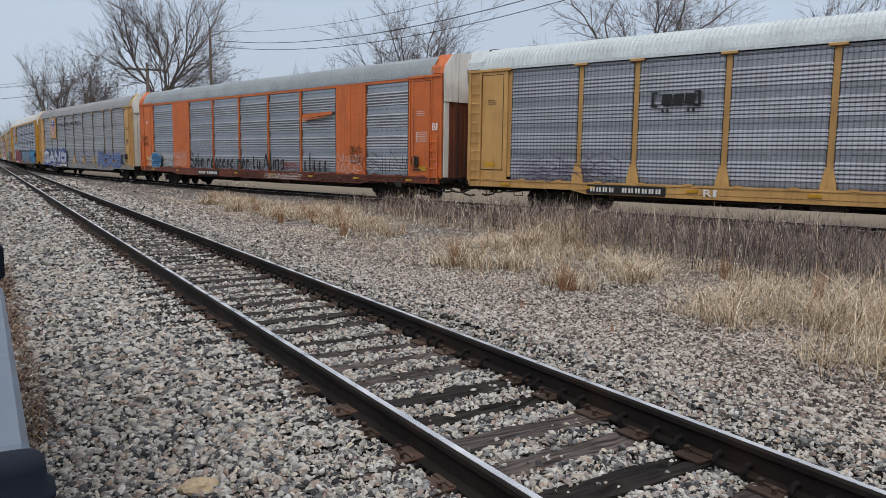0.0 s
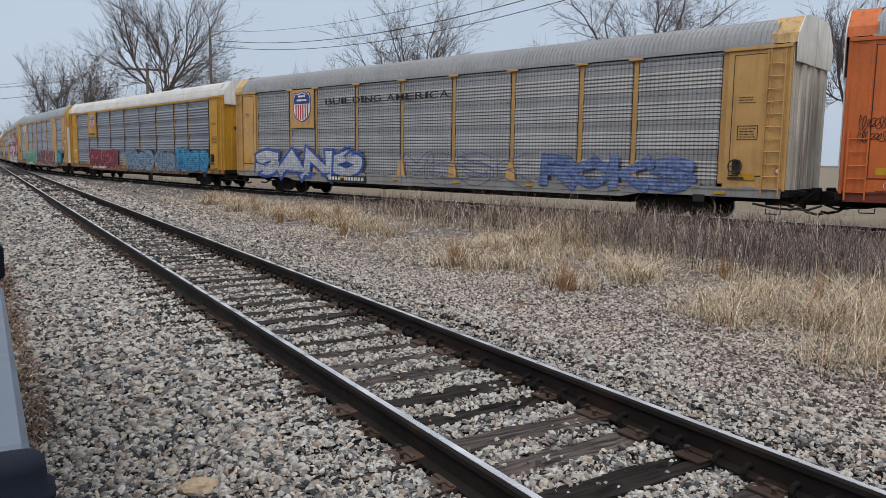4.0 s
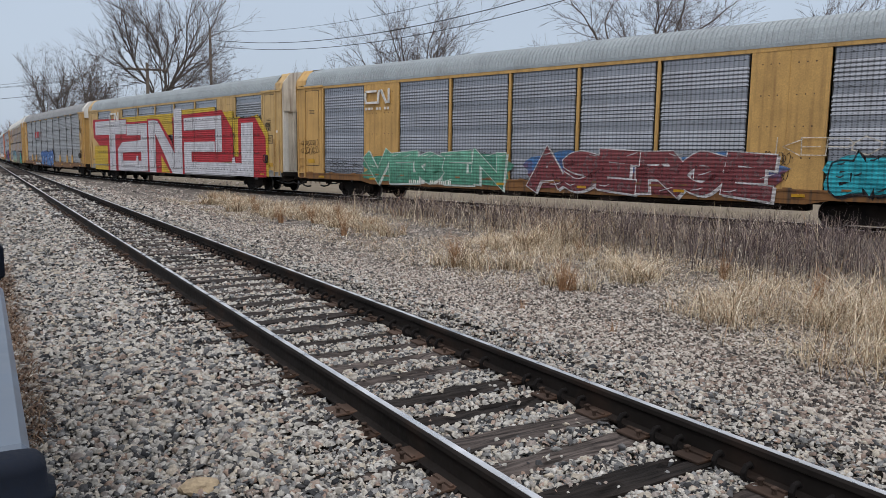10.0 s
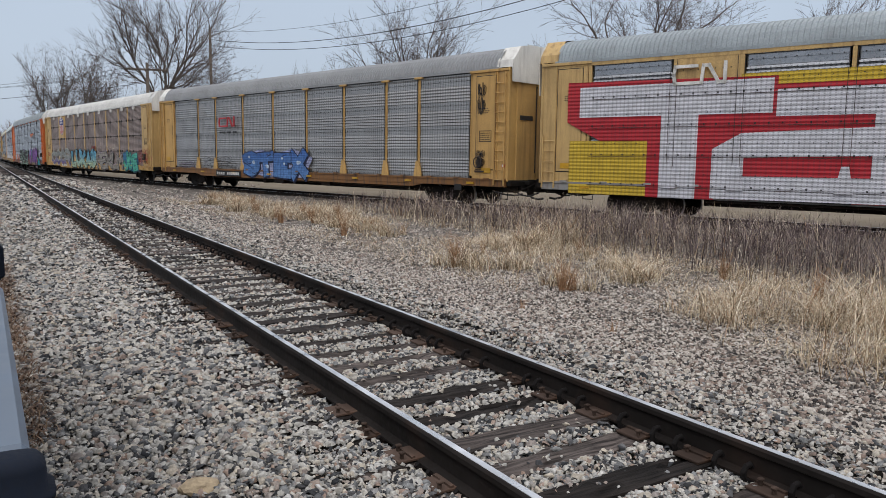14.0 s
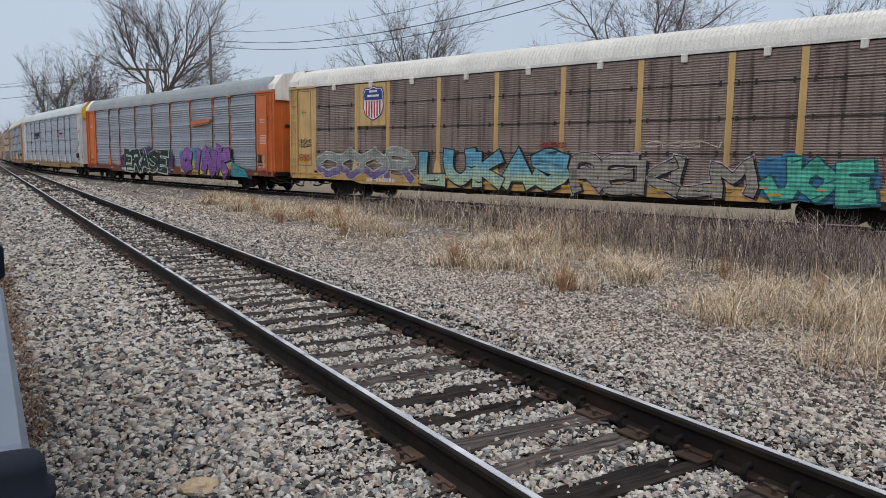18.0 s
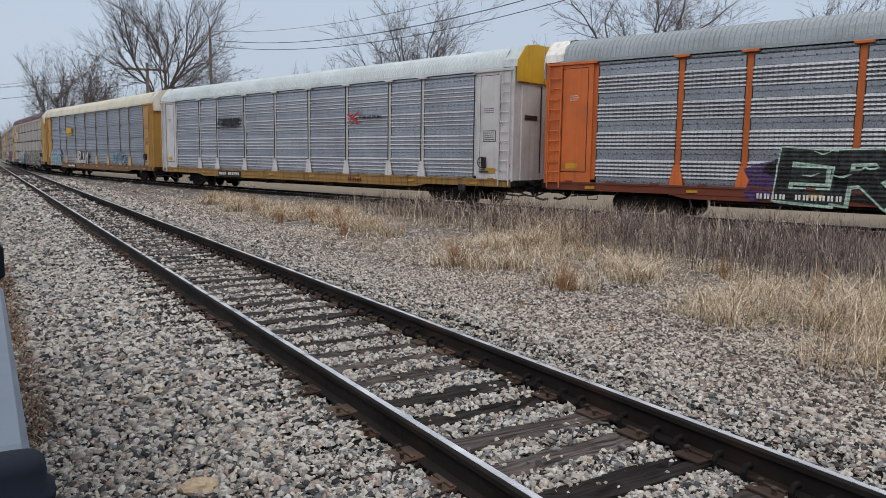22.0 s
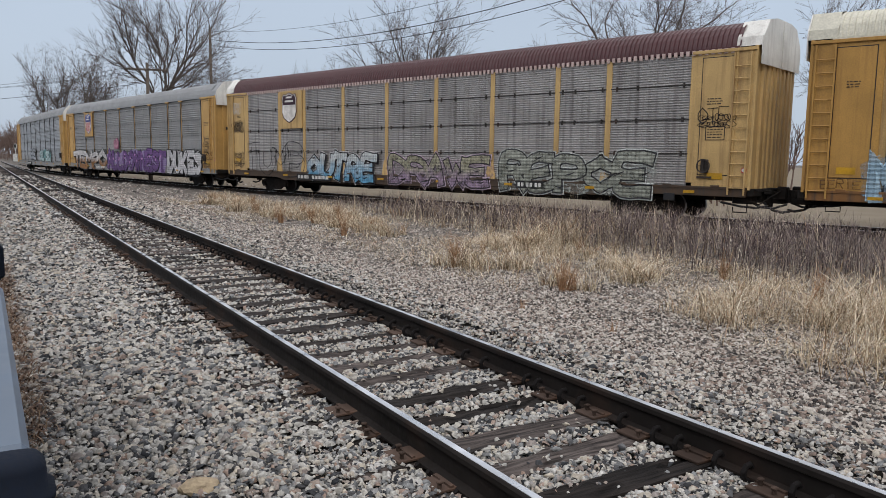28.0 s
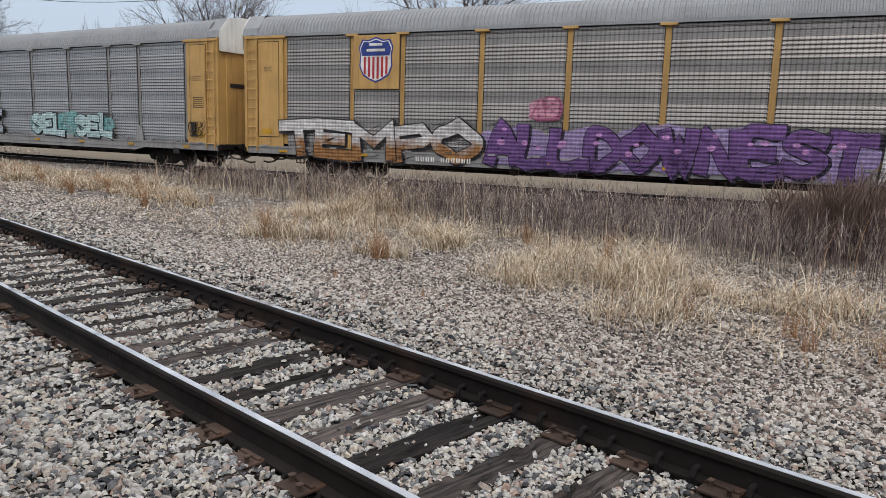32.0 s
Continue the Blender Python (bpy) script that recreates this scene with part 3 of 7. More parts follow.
def ladder_rail_mesh(mt, low):
    b = Build()
    z1 = 2.6 if low else Z_EAVE - 0.15
    for x in (HALF - 0.6, HALF - 0.14):
        b.box(x - 0.02, x + 0.02, -SIDE - 0.09, -SIDE - 0.05, 0.85, z1)
        for z in (0.95, z1 - 0.08, (z1 + 0.9) / 2):
            b.box(x - 0.015, x + 0.015, -SIDE - 0.06, -SIDE + 0.01, z, z + 0.03)
    return b.mesh("ladder", mt)


def sill_mesh(mt):
    b = Build()
    b.box(-HALF + 0.1, HALF - 0.1, -SIDE - 0.02, -SIDE + 0.1, Z_SILL + 0.12, Z_DECK, 0.01)
    b.plate([(-9.2, Z_SILL + 0.12), (-8.6, Z_SILL), (8.6, Z_SILL), (9.2, Z_SILL + 0.12)], -SIDE - 0.005, -SIDE + 0.08)
    b.box(-HALF + 0.1, HALF - 0.1, -SIDE - 0.045, -SIDE + 0.1, Z_DECK - 0.05, Z_DECK + 0.01)
    for i in range(18):
        x = -12.6 + i * 1.48
        b.box(x - 0.12, x + 0.12, -SIDE - 0.06, -SIDE, Z_DECK - 0.01, Z_DECK + 0.05)
    return b.mesh("side_sill", mt)


def truck_frame_mesh(s):
    """Cast side frame of a bogie, on the side s, about its own middle."""
    y0, y1 = s * 1.02 - 0.07, s * 1.02 + 0.07
    b = Build()
    b.plate([(-1.15, 0.5), (-1.05, 0.62), (-0.5, 0.68), (0.5, 0.68), (1.05, 0.62), (1.15, 0.5), (1.1, 0.36), (0.72, 0.36), (0.35, 0.16), (-0.35, 0.16), (-0.72, 0.36), (-1.1, 0.36)], y0, y1)
    for x in (-0.89, 0.89):
        b.disc(x, y0 - 0.06 * (1 if s < 0 else -1), y1, 0.42, 0.13, 12)
    for x in (-0.2, -0.07, 0.07, 0.2):
        b.disc(x, y0 - 0.03, y1 + 0.03, 0.33, 0.05, 8)
    return b.mesh("truck_side_frame", m_under)


def wheelset_mesh():
    b = Build()
    b.slot = 0
    for s in (-1, 1):
        c = s * 0.755
        b.disc(0, c - 0.065, c + 0.065, 0, WHEEL_R - 0.02, 28)
        b.disc(0, c - 0.07 if s < 0 else c - 0.02, c + 0.02 if s < 0 else c + 0.07, 0, 0.14, 12)
        for k in range(6):
            a = k * math.pi / 3
            b.box(0.24 * math.cos(a) - 0.03, 0.24 * math.cos(a) + 0.03, c - 0.075, c + 0.075, 0.24 * math.sin(a) - 0.03, 0.24 * math.sin(a) + 0.03)
    b.disc(0, -1.0, 1.0, 0, 0.075, 10)
    b.slot = 1
    for s in (-1, 1):
        c = s * 0.755
        b.disc(0, c - 0.045, c + 0.045, 0, WHEEL_R, 28)
    return b.mesh("wheelset", m_under, m_wheel_tread)


WHEELSETS = []


def bogie(car, x):
    tr = part("truck", shared("bolster", lambda: Build().box(-0.2, 0.2, -1.1, 1.1, 0.4, 0.72, 0.02).box(-0.9, 0.9, -0.12, 0.12, 0.62, 0.7).mesh("truck", m_under)), car, "grimy cast steel railway truck", pose(x, 0, 0))
    for s in (-1, 1):
        part("truck_side_frame", shared(("sf", s), lambda: truck_frame_mesh(s)), tr)
    for dx in (-0.89, 0.89):
        ws = part("wheelset", shared("ws", wheelset_mesh), tr, "steel wheels on an axle", pose(dx, 0, WHEEL_R))
        WHEELSETS.append((ws, dx))
    return tr


def underframe_mesh():
    b = Build()
    b.box(-HALF + 0.2, HALF - 0.2, -SIDE + 0.1, SIDE - 0.1, Z_DECK - 0.1, Z_DECK - 0.02)
    b.box(-HALF + 0.3, HALF - 0.3, -0.3, 0.3, 0.62, Z_DECK - 0.08)
    b.box(-8.3, 8.3, -0.34, 0.34, 0.42, 0.64)
    for i in range(14):
        x = -8.4 + i * 1.29
        b.box(x - 0.05, x + 0.05, -SIDE + 0.1, SIDE - 0.1, 0.8, Z_DECK - 0.08)
    return b.mesh("underframe", m_under)


def coupler_mesh():
    b = Build()
    b.box(HALF - 0.3, HALF + 0.42, -0.09, 0.09, 0.74, 0.94, 0.02)
    b.plate([(HALF + 0.4, 0.66), (HALF + 0.66, 0.66), (HALF + 0.66, 1.0), (HALF + 0.4, 1.0)], -0.2, 0.16)
    b.box(HALF - 0.1, HALF + 0.1, -0.9, 0.9, 0.7, 1.02, 0.02)
    b.box(HALF + 0.02, HALF + 0.06, -1.35, -0.2, 0.66, 0.69)
    b.box(HALF - 0.02, HALF + 0.3, -0.7, -0.5, 0.86, 1.0, 0.02).box(HALF - 0.02, HALF + 0.34, 0.5, 0.7, 0.86, 1.0, 0.02)
    b.box(HALF - 0.55, HALF + 0.02, -1.38, -0.95, 0.6, 0.84, 0.03).box(HALF - 0.35, HALF + 0.5, -0.28, 0.28, 0.6, 0.76, 0.02)
    b.box(HALF + 0.16, HALF + 0.24, -0.62, -0.3, 0.5, 1.06, 0.01).box(HALF + 0.34, HALF + 0.6, -0.36, -0.18, 0.72, 1.1, 0.03)
    b.tube([(HALF - 0.1, -1.42, 0.72), (HALF + 0.22, -1.36, 0.6), (HALF + 0.3, -0.8, 0.78), (HALF + 0.5, -0.25, 1.02)], 0.022, 5)
    b.tube([(HALF - 0.5, -1.4, 0.5), (HALF - 0.5, -1.4, 0.36), (HALF - 0.1, -1.4, 0.36), (HALF - 0.1, -1.4, 0.6)], 0.02, 5)
    b.tube([(HALF + 0.1, -1.45, 1.02), (HALF + 0.3, -1.45, 0.98), (HALF + 0.3, -0.9, 0.98), (HALF + 0.1, -0.9, 1.02)], 0.018, 5)
    return b.mesh("coupler", m_under)


def hose_mesh():
    b = Build()
    b.tube([(HALF - 0.2, -0.45, 0.72), (HALF + 0.05, -0.5, 0.62), (HALF + 0.3, -0.5, 0.42), (HALF + 0.55, -0.45, 0.36), (HALF + 0.74, -0.4, 0.4)], 0.042, 6)
    b.tube([(HALF - 0.3, -0.9, 0.7), (HALF + 0.1, -0.85, 0.5), (HALF + 0.4, -0.75, 0.48), (HALF + 0.76, -0.7, 0.62)], 0.034, 6)
    b.tube([(HALF - 0.9, -1.3, 0.62), (HALF - 0.3, -1.3, 0.52), (HALF + 0.1, -1.25, 0.5), (HALF + 0.35, -1.1, 0.56)], 0.034, 6)
    return b.mesh("air_hose", m_rubber)


def gear_mesh():
    """Brake gear between the bogies."""
    b = Build()
    b.disc(-3.2, -0.9, -0.35, 0.62, 0.2, 12)
    b.box(-1.9, -1.0, -1.2, -0.6, 0.48, 0.8, 0.02)
    b.tube([(-8, -1.1, 0.6), (8, -1.1, 0.6)], 0.03, 6)
    b.box(2.2, 2.9, -1.3, -0.8, 0.5, 0.75, 0.02)
    b.tube([(3, -0.9, 0.55), (7.5, -0.6, 0.5)], 0.035, 6)
    return b.mesh("brake_gear", m_iron)


def rivet_mesh():
    b = Build()
    for z in (1.9, 2.75, 3.6, 4.45):
        for x in (-0.72, -0.5, -0.28, 0.22, 0.44, 0.66):
            b.box(x - 0.016, x + 0.016, -SIDE - 0.008, -SIDE + 0.004, z, z + 0.03)
    return b.mesh("rivet_strip", m_seam)


def freight_car(spec):
    """One covered multi-level car; spec gives its kind and colours."""
    kind = spec["kind"]
    car = empty("autorack_car")
    tagged(car, spec["label"], "railcar", "cars of the freight train")
    main, post, pan, roof, sill = (spec[k] for k in ("main", "post", "panel", "roof", "sill"))
    part("underframe", shared("under", underframe_mesh), car, "dark grimy underframe")
    part("roof", shared(("roof", roof.name), lambda: roof_mesh(roof)), car)
    for y in (-1, 1):
        f = flip(y)
        part("side_sill", shared(("sill", sill.name), lambda: sill_mesh(sill)), car, "", f)
        for k in range(9):
            w = POSTS[k + 1] - POSTS[k]
            x = (POSTS[k] + POSTS[k + 1]) / 2
            solid = kind == 2 and k in (1, 7)
            if solid:
                me = shared(("solid", main.name), lambda: Build().box(-0.95, 0.95, -SIDE, -SIDE + 0.06, Z_DECK, Z_EAVE - 0.08, 0.01).box(-0.01, 0.01, -SIDE - 0.012, -SIDE, Z_DECK, Z_EAVE - 0.1).mesh("solid_panel", main))
                rivets = shared("rivets", rivet_mesh)
                plate = part("solid_panel", me, car, "", f @ pose(x, 0, 0))
                part("rivet_strip", rivets, plate, "strip of dark rivets")["kind"] = "stuff"
                continue
            part("panel", shared(("panel", kind, round(w, 2), pan.name), lambda: panel_mesh(kind, w - (0.18 if kind == 1 else 0.215), pan)), car, "", f @ pose(x, 0, 0))
            if kind == 3 and y < 0:
                for z in (2.0, 3.0, 4.0):
                    part("tie_rod", shared(("rod", round(w, 2)), lambda: rod_mesh(w - 0.16)), car, "dark steel rod", pose(x, 0, z))
        for k, x in enumerate(POSTS):
            po = part("post", shared(("post", kind, post.name), lambda: post_mesh(kind, post)), car, "", f @ pose(x, 0, 0))
            if kind != 2 and 0 < k < 9:
                if kind == 1:
                    part("post_cap", shared(("cap", post.name), lambda: cap_mesh(post)), po)
                part("post_foot", shared(("foot", post.name), lambda: foot_mesh(post)), po)
        if kind == 2 or spec["chord"]:
            part("top_chord", shared(("chord", main.name), lambda: Build().box(-HALF, HALF, -SIDE - 0.01, -SIDE + 0.07, Z_EAVE - 0.18, Z_EAVE - 0.02).mesh("top_chord", main)), car, "", f)
    for e in (0, 1):
        em = Matrix.Rotation(math.pi, 4, "Z") if e else Matrix.Identity(4)
        part("roof_end", shared(("re", spec["roofend"].name), lambda: roof_end_mesh(spec["roofend"])), car, "", em)
        for s in (-1, 1):
            part("end_door", shared(("ed", s, spec["ribbed"], spec["door"].name), lambda: end_door_mesh(s, spec["ribbed"], spec["door"])), car, "", em)
            part("end_fascia", shared(("ef", s, kind, spec["fascia"].name), lambda: end_cap_mesh(s, 1.05 if kind == 2 else 0.5, spec["fascia"])), car, "", em)
        part("end_wall", shared("endwall", lambda: Build().box(HALF - 0.2, HALF - 0.13, -SIDE + 0.1, SIDE - 0.1, Z_DECK - 0.08, Z_EAVE + 0.15).box(HALF - 0.2, HALF - 0.13, -0.5, 0.5, Z_EAVE + 0.1, Z_EAVE + 0.72).mesh("end_wall", m_under)), car, "dark inner end wall", em)
        if not spec["ribbed"]:
            for y in (-0.62, 0.62):
                part("door_lock", shared(("lock", y), lambda: Build().box(HALF + 0.02, HALF + 0.06, y - 0.36, y + 0.36, 3.18, 3.34, 0.008).mesh("door_lock", m_iron)), car, "dark door lock bar", em)
            part("lock_rod", shared("lockrod", lambda: Build().tube([(HALF + 0.06, -0.07, 1.3), (HALF + 0.06, -0.07, 4.4)], 0.022, 6).mesh("lock_rod", m_iron)), car, "dark lock rod", em)
        if kind == 2:
            for s in (-1, 1):
                part("edge_strip", shared(("edge", s), lambda: Build().box(HALF - 0.02, HALF + 0.07, min(s * 1.2, s * 1.47), max(s * 1.2, s * 1.47), Z_DECK, Z_EAVE - 1.0, 0.01).mesh("edge_strip", white_cap)), car, "dirty white edge strip", em)
                part("door_rod", shared(("drod", s), lambda: Build().tube([(HALF + 0.1, s * 0.75, 1.1), (HALF + 0.1, s * 0.75, Z_EAVE + 0.6)], 0.024, 6).tube([(HALF + 0.1, s * 0.14, 1.1), (HALF + 0.1, s * 0.14, Z_EAVE + 0.7)], 0.03, 6).mesh("door_rod", m_iron)), car, "dark upright lock rods", em)
        part("coupler", shared("coup", coupler_mesh), car, "dark steel coupler", em)
        part("end_sill", shared("endsill", lambda: Build().box(HALF - 0.08, HALF + 0.1, -SIDE + 0.02, SIDE - 0.02, 0.82, 1.04, 0.02).mesh("end_sill", m_under)), car, "grimy end sill", em)
        part("air_hose", shared("hose", hose_mesh), car, "black rubber hose", em)
        for y in (-1, 1):
            # the corner bays are mirrored meshes, not rotated ones, on the near side
            mir = (-1 if e else 1, 1 if y < 0 else -1)
            def mirrored(make, key):
                def built():
                    me = make().copy()
                    me.transform(Matrix.Diagonal((mir[0], mir[1], 1, 1)))
                    if mir[0] * mir[1] < 0:
                        me.flip_normals()
                    return me
                return shared((key, mir), built)
            for nm in ("end_bay_plate", "panel_gap", "access_panel", "header_rail", "guide_channel", "corner_post"):
                if y < 0 or nm == "end_bay_plate":
                    part(nm, mirrored(lambda: end_bay_pieces()[nm].mesh(nm, m_iron if nm == "panel_gap" else spec["endcol"]), (nm, spec["endcol"].name)), car)
            if y < 0:
                low = kind == 2
                la = part("ladder", mirrored(lambda: ladder_rail_mesh(spec["endcol"], low), ("la", spec["endcol"].name, low)), car)
                z = 1.05
                while z < (2.6 if low else Z_EAVE - 0.25):
                    part("rung", mirrored(lambda: Build().tube([(HALF - 0.6, 0, 0), (HALF - 0.14, 0, 0)], 0.017, 5).mesh("rung", spec["endcol"]), ("ru", spec["endcol"].name)), la, "", pose(0, -SIDE - 0.07, z))
                    z += 0.34
        bogie(car, 10.05 if e == 0 else -10.05)
    if spec["clips"]:
        for k in range(9):
            x = (POSTS[k] + POSTS[k + 1]) / 2
            part("roof_clip", shared("clip", lambda: Build().box(-0.09, 0.09, -SIDE - 0.09, -SIDE + 0.02, Z_EAVE - 0.3, Z_EAVE - 0.05, 0.015).mesh("roof_clip", white_cap)), car, "white roof bracket", pose(x, 0, 0))
    if spec["teeth"]:
        b = Build()
        for k in range(138):
            x = -12.95 + 0.188 * k
            b.box(x, x + 0.1, -SIDE - 0.035, -SIDE + 0.02, Z_EAVE - 0.15, Z_EAVE - 0.01)
        part("eave_strip", b.mesh("eave_strip", faded_pink), car, "pale pinkish toothed eave strip")
    part("brake_gear", shared("gear", gear_mesh), car, "rusty brake gear")
    hb = shared("hb", lambda: Build().box(12.12, 12.34, -SIDE - 0.1, -SIDE, 1.45, 1.85, 0.03).box(12.0, 12.45, -SIDE - 0.04, -SIDE, 1.3, 1.36).mesh("hand_brake", m_iron))
    brake = part("hand_brake", hb, car, "dark hand brake box")
    ring = [(12.23 + 0.19 * math.cos(k * math.pi / 10), -SIDE - 0.15, 1.66 + 0.19 * math.sin(k * math.pi / 10)) for k in range(21)]
    part("brake_wheel", shared("hbw", lambda: Build().tube(ring, 0.02, 5).tube([(12.05, -SIDE - 0.14, 1.66), (12.41, -SIDE - 0.14, 1.66)], 0.014, 4).tube([(12.23, -SIDE - 0.14, 1.48), (12.23, -SIDE - 0.14, 1.84)], 0.014, 4).mesh("brake_wheel", m_iron)), brake, "dark iron wheel")
    return car


def c3(h):
    """A linear colour from sRGB hex."""
    return tuple((int(h[k:k + 2], 16) / 255) ** 2.2 for k in (0, 2, 4))


def p_body(key, h, amount=0.45, **kw):
    return paint(key, c3(h), rough=0.6, dark=0.82, spots=1.2, grain=30, bump=0.08, grime=kw.pop("grime", RUST), amount=amount, streaks=True, **kw)


tan, amber, orange = p_body("tan_paint", "bb9259", 0.3), p_body("amber_paint", "ba8a2c", 0.35), p_body("orange_paint", "c26430", 0.35)
wheat, pale_wheat, white_p = p_body("wheat_paint", "bd965a", 0.4), p_body("pale_wheat_paint", "bd9d68", 0.5), p_body("white_paint", "c2c0c0", 0.2)
grey_p = p_body("grey_paint", "8b8a88", 0.35)
rust_sill, brown_sill, gold = p_body("rusty_sill_paint", "6a3220", 0.7), p_body("brown_sill_paint", "7c5630", 0.8, grime=SOOT), p_body("gold_paint", "c79a20", 0.2)


def p_metal(key, h, **kw):
    return paint(key, c3(h), rough=kw.pop("rough", 0.42), metal=kw.pop("metal", 0.5), dark=0.9, spots=0.8, amount=kw.pop("amount", 0.25), grain=18, bump=0.06, grime=kw.pop("grime", (0.16, 0.15, 0.14)), streaks=True, objvar=0.06, **kw)


galv = p_metal("galvanized_panel", "9a9ca0", holes=0.5, band=-1, metal=0.92, rough=0.33)
galv_plaid = p_metal("perforated_panel", "a09e9c", holes=0.7, metal=0.86, rough=0.42)
galv_blue = p_metal("bluish_perforated_panel", "989ba2", holes=0.7, metal=0.84, rough=0.46)
galv_dark = p_metal("taupe_perforated_panel", "98938e", holes=0.75, metal=0.8, rough=0.44, grime=(0.1, 0.085, 0.072))
galv_bright = p_metal("bright_panel", "8e8f94", holes=0.9, band=1, metal=0.92, rough=0.41)
galv_silver = p_metal("silver_panel", "a8a9ae", holes=0.6, band=1, metal=0.9, rough=0.34)
rust_panel = p_metal("rusty_grey_panel", "9a8a83", metal=0.3, grime=(0.06, 0.038, 0.034), amount=0.85)
drab_panel = p_metal("drab_panel", "aeaaa8", metal=0.35, grime=(0.13, 0.108, 0.1), amount=0.65)
white_roof = p_metal("white_roof", "c6c5c1", metal=0.0, rough=0.6, amount=0.12)
pale_roof = p_metal("pale_blue_roof", "b9c2c4", metal=0.0, rough=0.6, amount=0.15)
cream_roof = p_metal("cream_roof", "c4c0b0", metal=0.0, rough=0.6, amount=0.12)
grey_roof = p_metal("grey_roof", "8d8f91", metal=0.05, rough=0.6, amount=0.25)
zinc_roof = p_metal("zinc_roof", "8f979b", metal=0.05, rough=0.6, amount=0.2)
maroon_roof = p_metal("maroon_roof", "4a2b2d", metal=0.0, grime=(0.12, 0.08, 0.08))
faded_pink = p_body("faded_eave_paint", "c4aea8", 0.4)
bone_p = p_body("bone_door_paint", "d2ccc0", 0.7)
rust_door = p_body("rust_red_door_paint", "70402f", 0.8, grime=SOOT)
white_cap = p_body("white_cap", "d8d6d0", 0.25)


def spec(kind, main, panel, roof, sill, label, post=None, endcol=None, roofend=None, fascia=None, ribbed=0, chord=False, door=None, clips=False, teeth=False):
    return dict(kind=kind, main=main, panel=panel, roof=roof, sill=sill, label=label, post=post or main, endcol=endcol or main,
                roofend=roofend or roof, fascia=fascia or white_cap, ribbed=ribbed, chord=chord, door=door or main, clips=clips, teeth=teeth)


mustard = p_body("mustard_paint", "ab8243", 0.35)
ochre_sill = p_body("ochre_sill_paint", "94703a", 0.7, grime=SOOT)
dark_sill = p_body("sooty_sill_paint", "4a3a2c", 0.6, grime=SOOT)
SPECS = [
    spec(1, tan, galv_blue, pale_roof, tan, "tan covered autorack railcar with grey perforated panels and white roof"),
    spec(2, orange, galv, zinc_roof, rust_sill, "orange covered autorack railcar with grey corrugated panels and graffiti", roofend=orange, ribbed=5, door=rust_door),
    spec(1, tan, galv_plaid, grey_roof, grey_p, "tan and grey autorack railcar with blue and white graffiti", roofend=pale_wheat, ribbed=5, door=bone_p),
    spec(1, amber, galv_bright, white_roof, brown_sill, "amber yellow autorack railcar with maroon and blue graffiti", chord=True),
    spec(2, wheat, galv_blue, zinc_roof, brown_sill, "wheat yellow autorack railcar with green and maroon graffiti", roofend=wheat, fascia=wheat, ribbed=5, door=bone_p),
    spec(2, pale_wheat, galv, zinc_roof, grey_p, "yellow autorack railcar covered by huge white and red graffiti", roofend=pale_wheat, fascia=bone_p, ribbed=5, door=bone_p),
    spec(1, wheat, galv_plaid, grey_roof, brown_sill, "grey-panelled autorack railcar with tan ends and blue graffiti", roofend=white_cap),
    spec(3, pale_wheat, rust_panel, white_roof, wheat, "old tan autorack railcar with rusty brown panels and graffiti", clips=True),
    spec(1, orange, galv, zinc_roof, rust_sill, "orange autorack railcar with black, green and purple graffiti", roofend=white_cap),
    spec(1, white_p, galv_silver, pale_roof, ochre_sill, "white autorack railcar with silver panels on a yellow flatcar", fascia=gold),
    spec(1, mustard, galv_blue, cream_roof, brown_sill, "yellow autorack railcar with faded blue graffiti and cream roof", post=pale_wheat),
    spec(3, pale_wheat, drab_panel, maroon_roof, dark_sill, "old yellow autorack railcar with maroon roof and graffiti", teeth=True, ribbed=9, roofend=white_cap),
    spec(1, wheat, galv_dark, grey_roof, grey_p, "tan autorack railcar with taupe panels and purple graffiti"),
    spec(1, wheat, galv_plaid, grey_roof, grey_p, "last autorack railcar, grey panels and tan ends", post=grey_p),
]
CARS = [freight_car(sp) for sp in SPECS]

# ---- lettering, emblems and graffiti on the cars ----
GLYPHS = {}


def glyph(ch, fat):
    """One character as (points, faces), its thin form filling the unit square."""
    key = (ch, fat)
    if key not in GLYPHS:
        got = []
        for off in (0.0, fat):
            cu = bpy.data.curves.new("glyph", "FONT")
            cu.body, cu.size, cu.offset, cu.resolution_u = ch, 1.0, off, 3
            ob = bpy.data.objects.new("glyph", cu)
            me = bpy.data.meshes.new_from_object(ob)
            got.append(([tuple(p.co) for p in me.vertices], [tuple(f.vertices) for f in me.polygons]))
            bpy.data.objects.remove(ob)
            bpy.data.curves.remove(cu)
            bpy.data.meshes.remove(me)
        xs, zs = [p[0] for p in got[0][0]], [p[1] for p in got[0][0]]
        x0, z0, w, h = min(xs), min(zs), max(max(xs) - min(xs), 0.12), max(max(zs) - min(zs), 0.12)
        GLYPHS[key] = ([((x - x0) / w, (z - z0) / h, q) for x, z, q in got[1][0]], got[1][1])
    return GLYPHS[key]


def letter(b, ch, x, z, w, h, y, fat=0.0):
    v, f = glyph(ch, fat)
    b.add([(x + px * w, y - q * 0.15, z + pz * h) for px, pz, q in v], f)


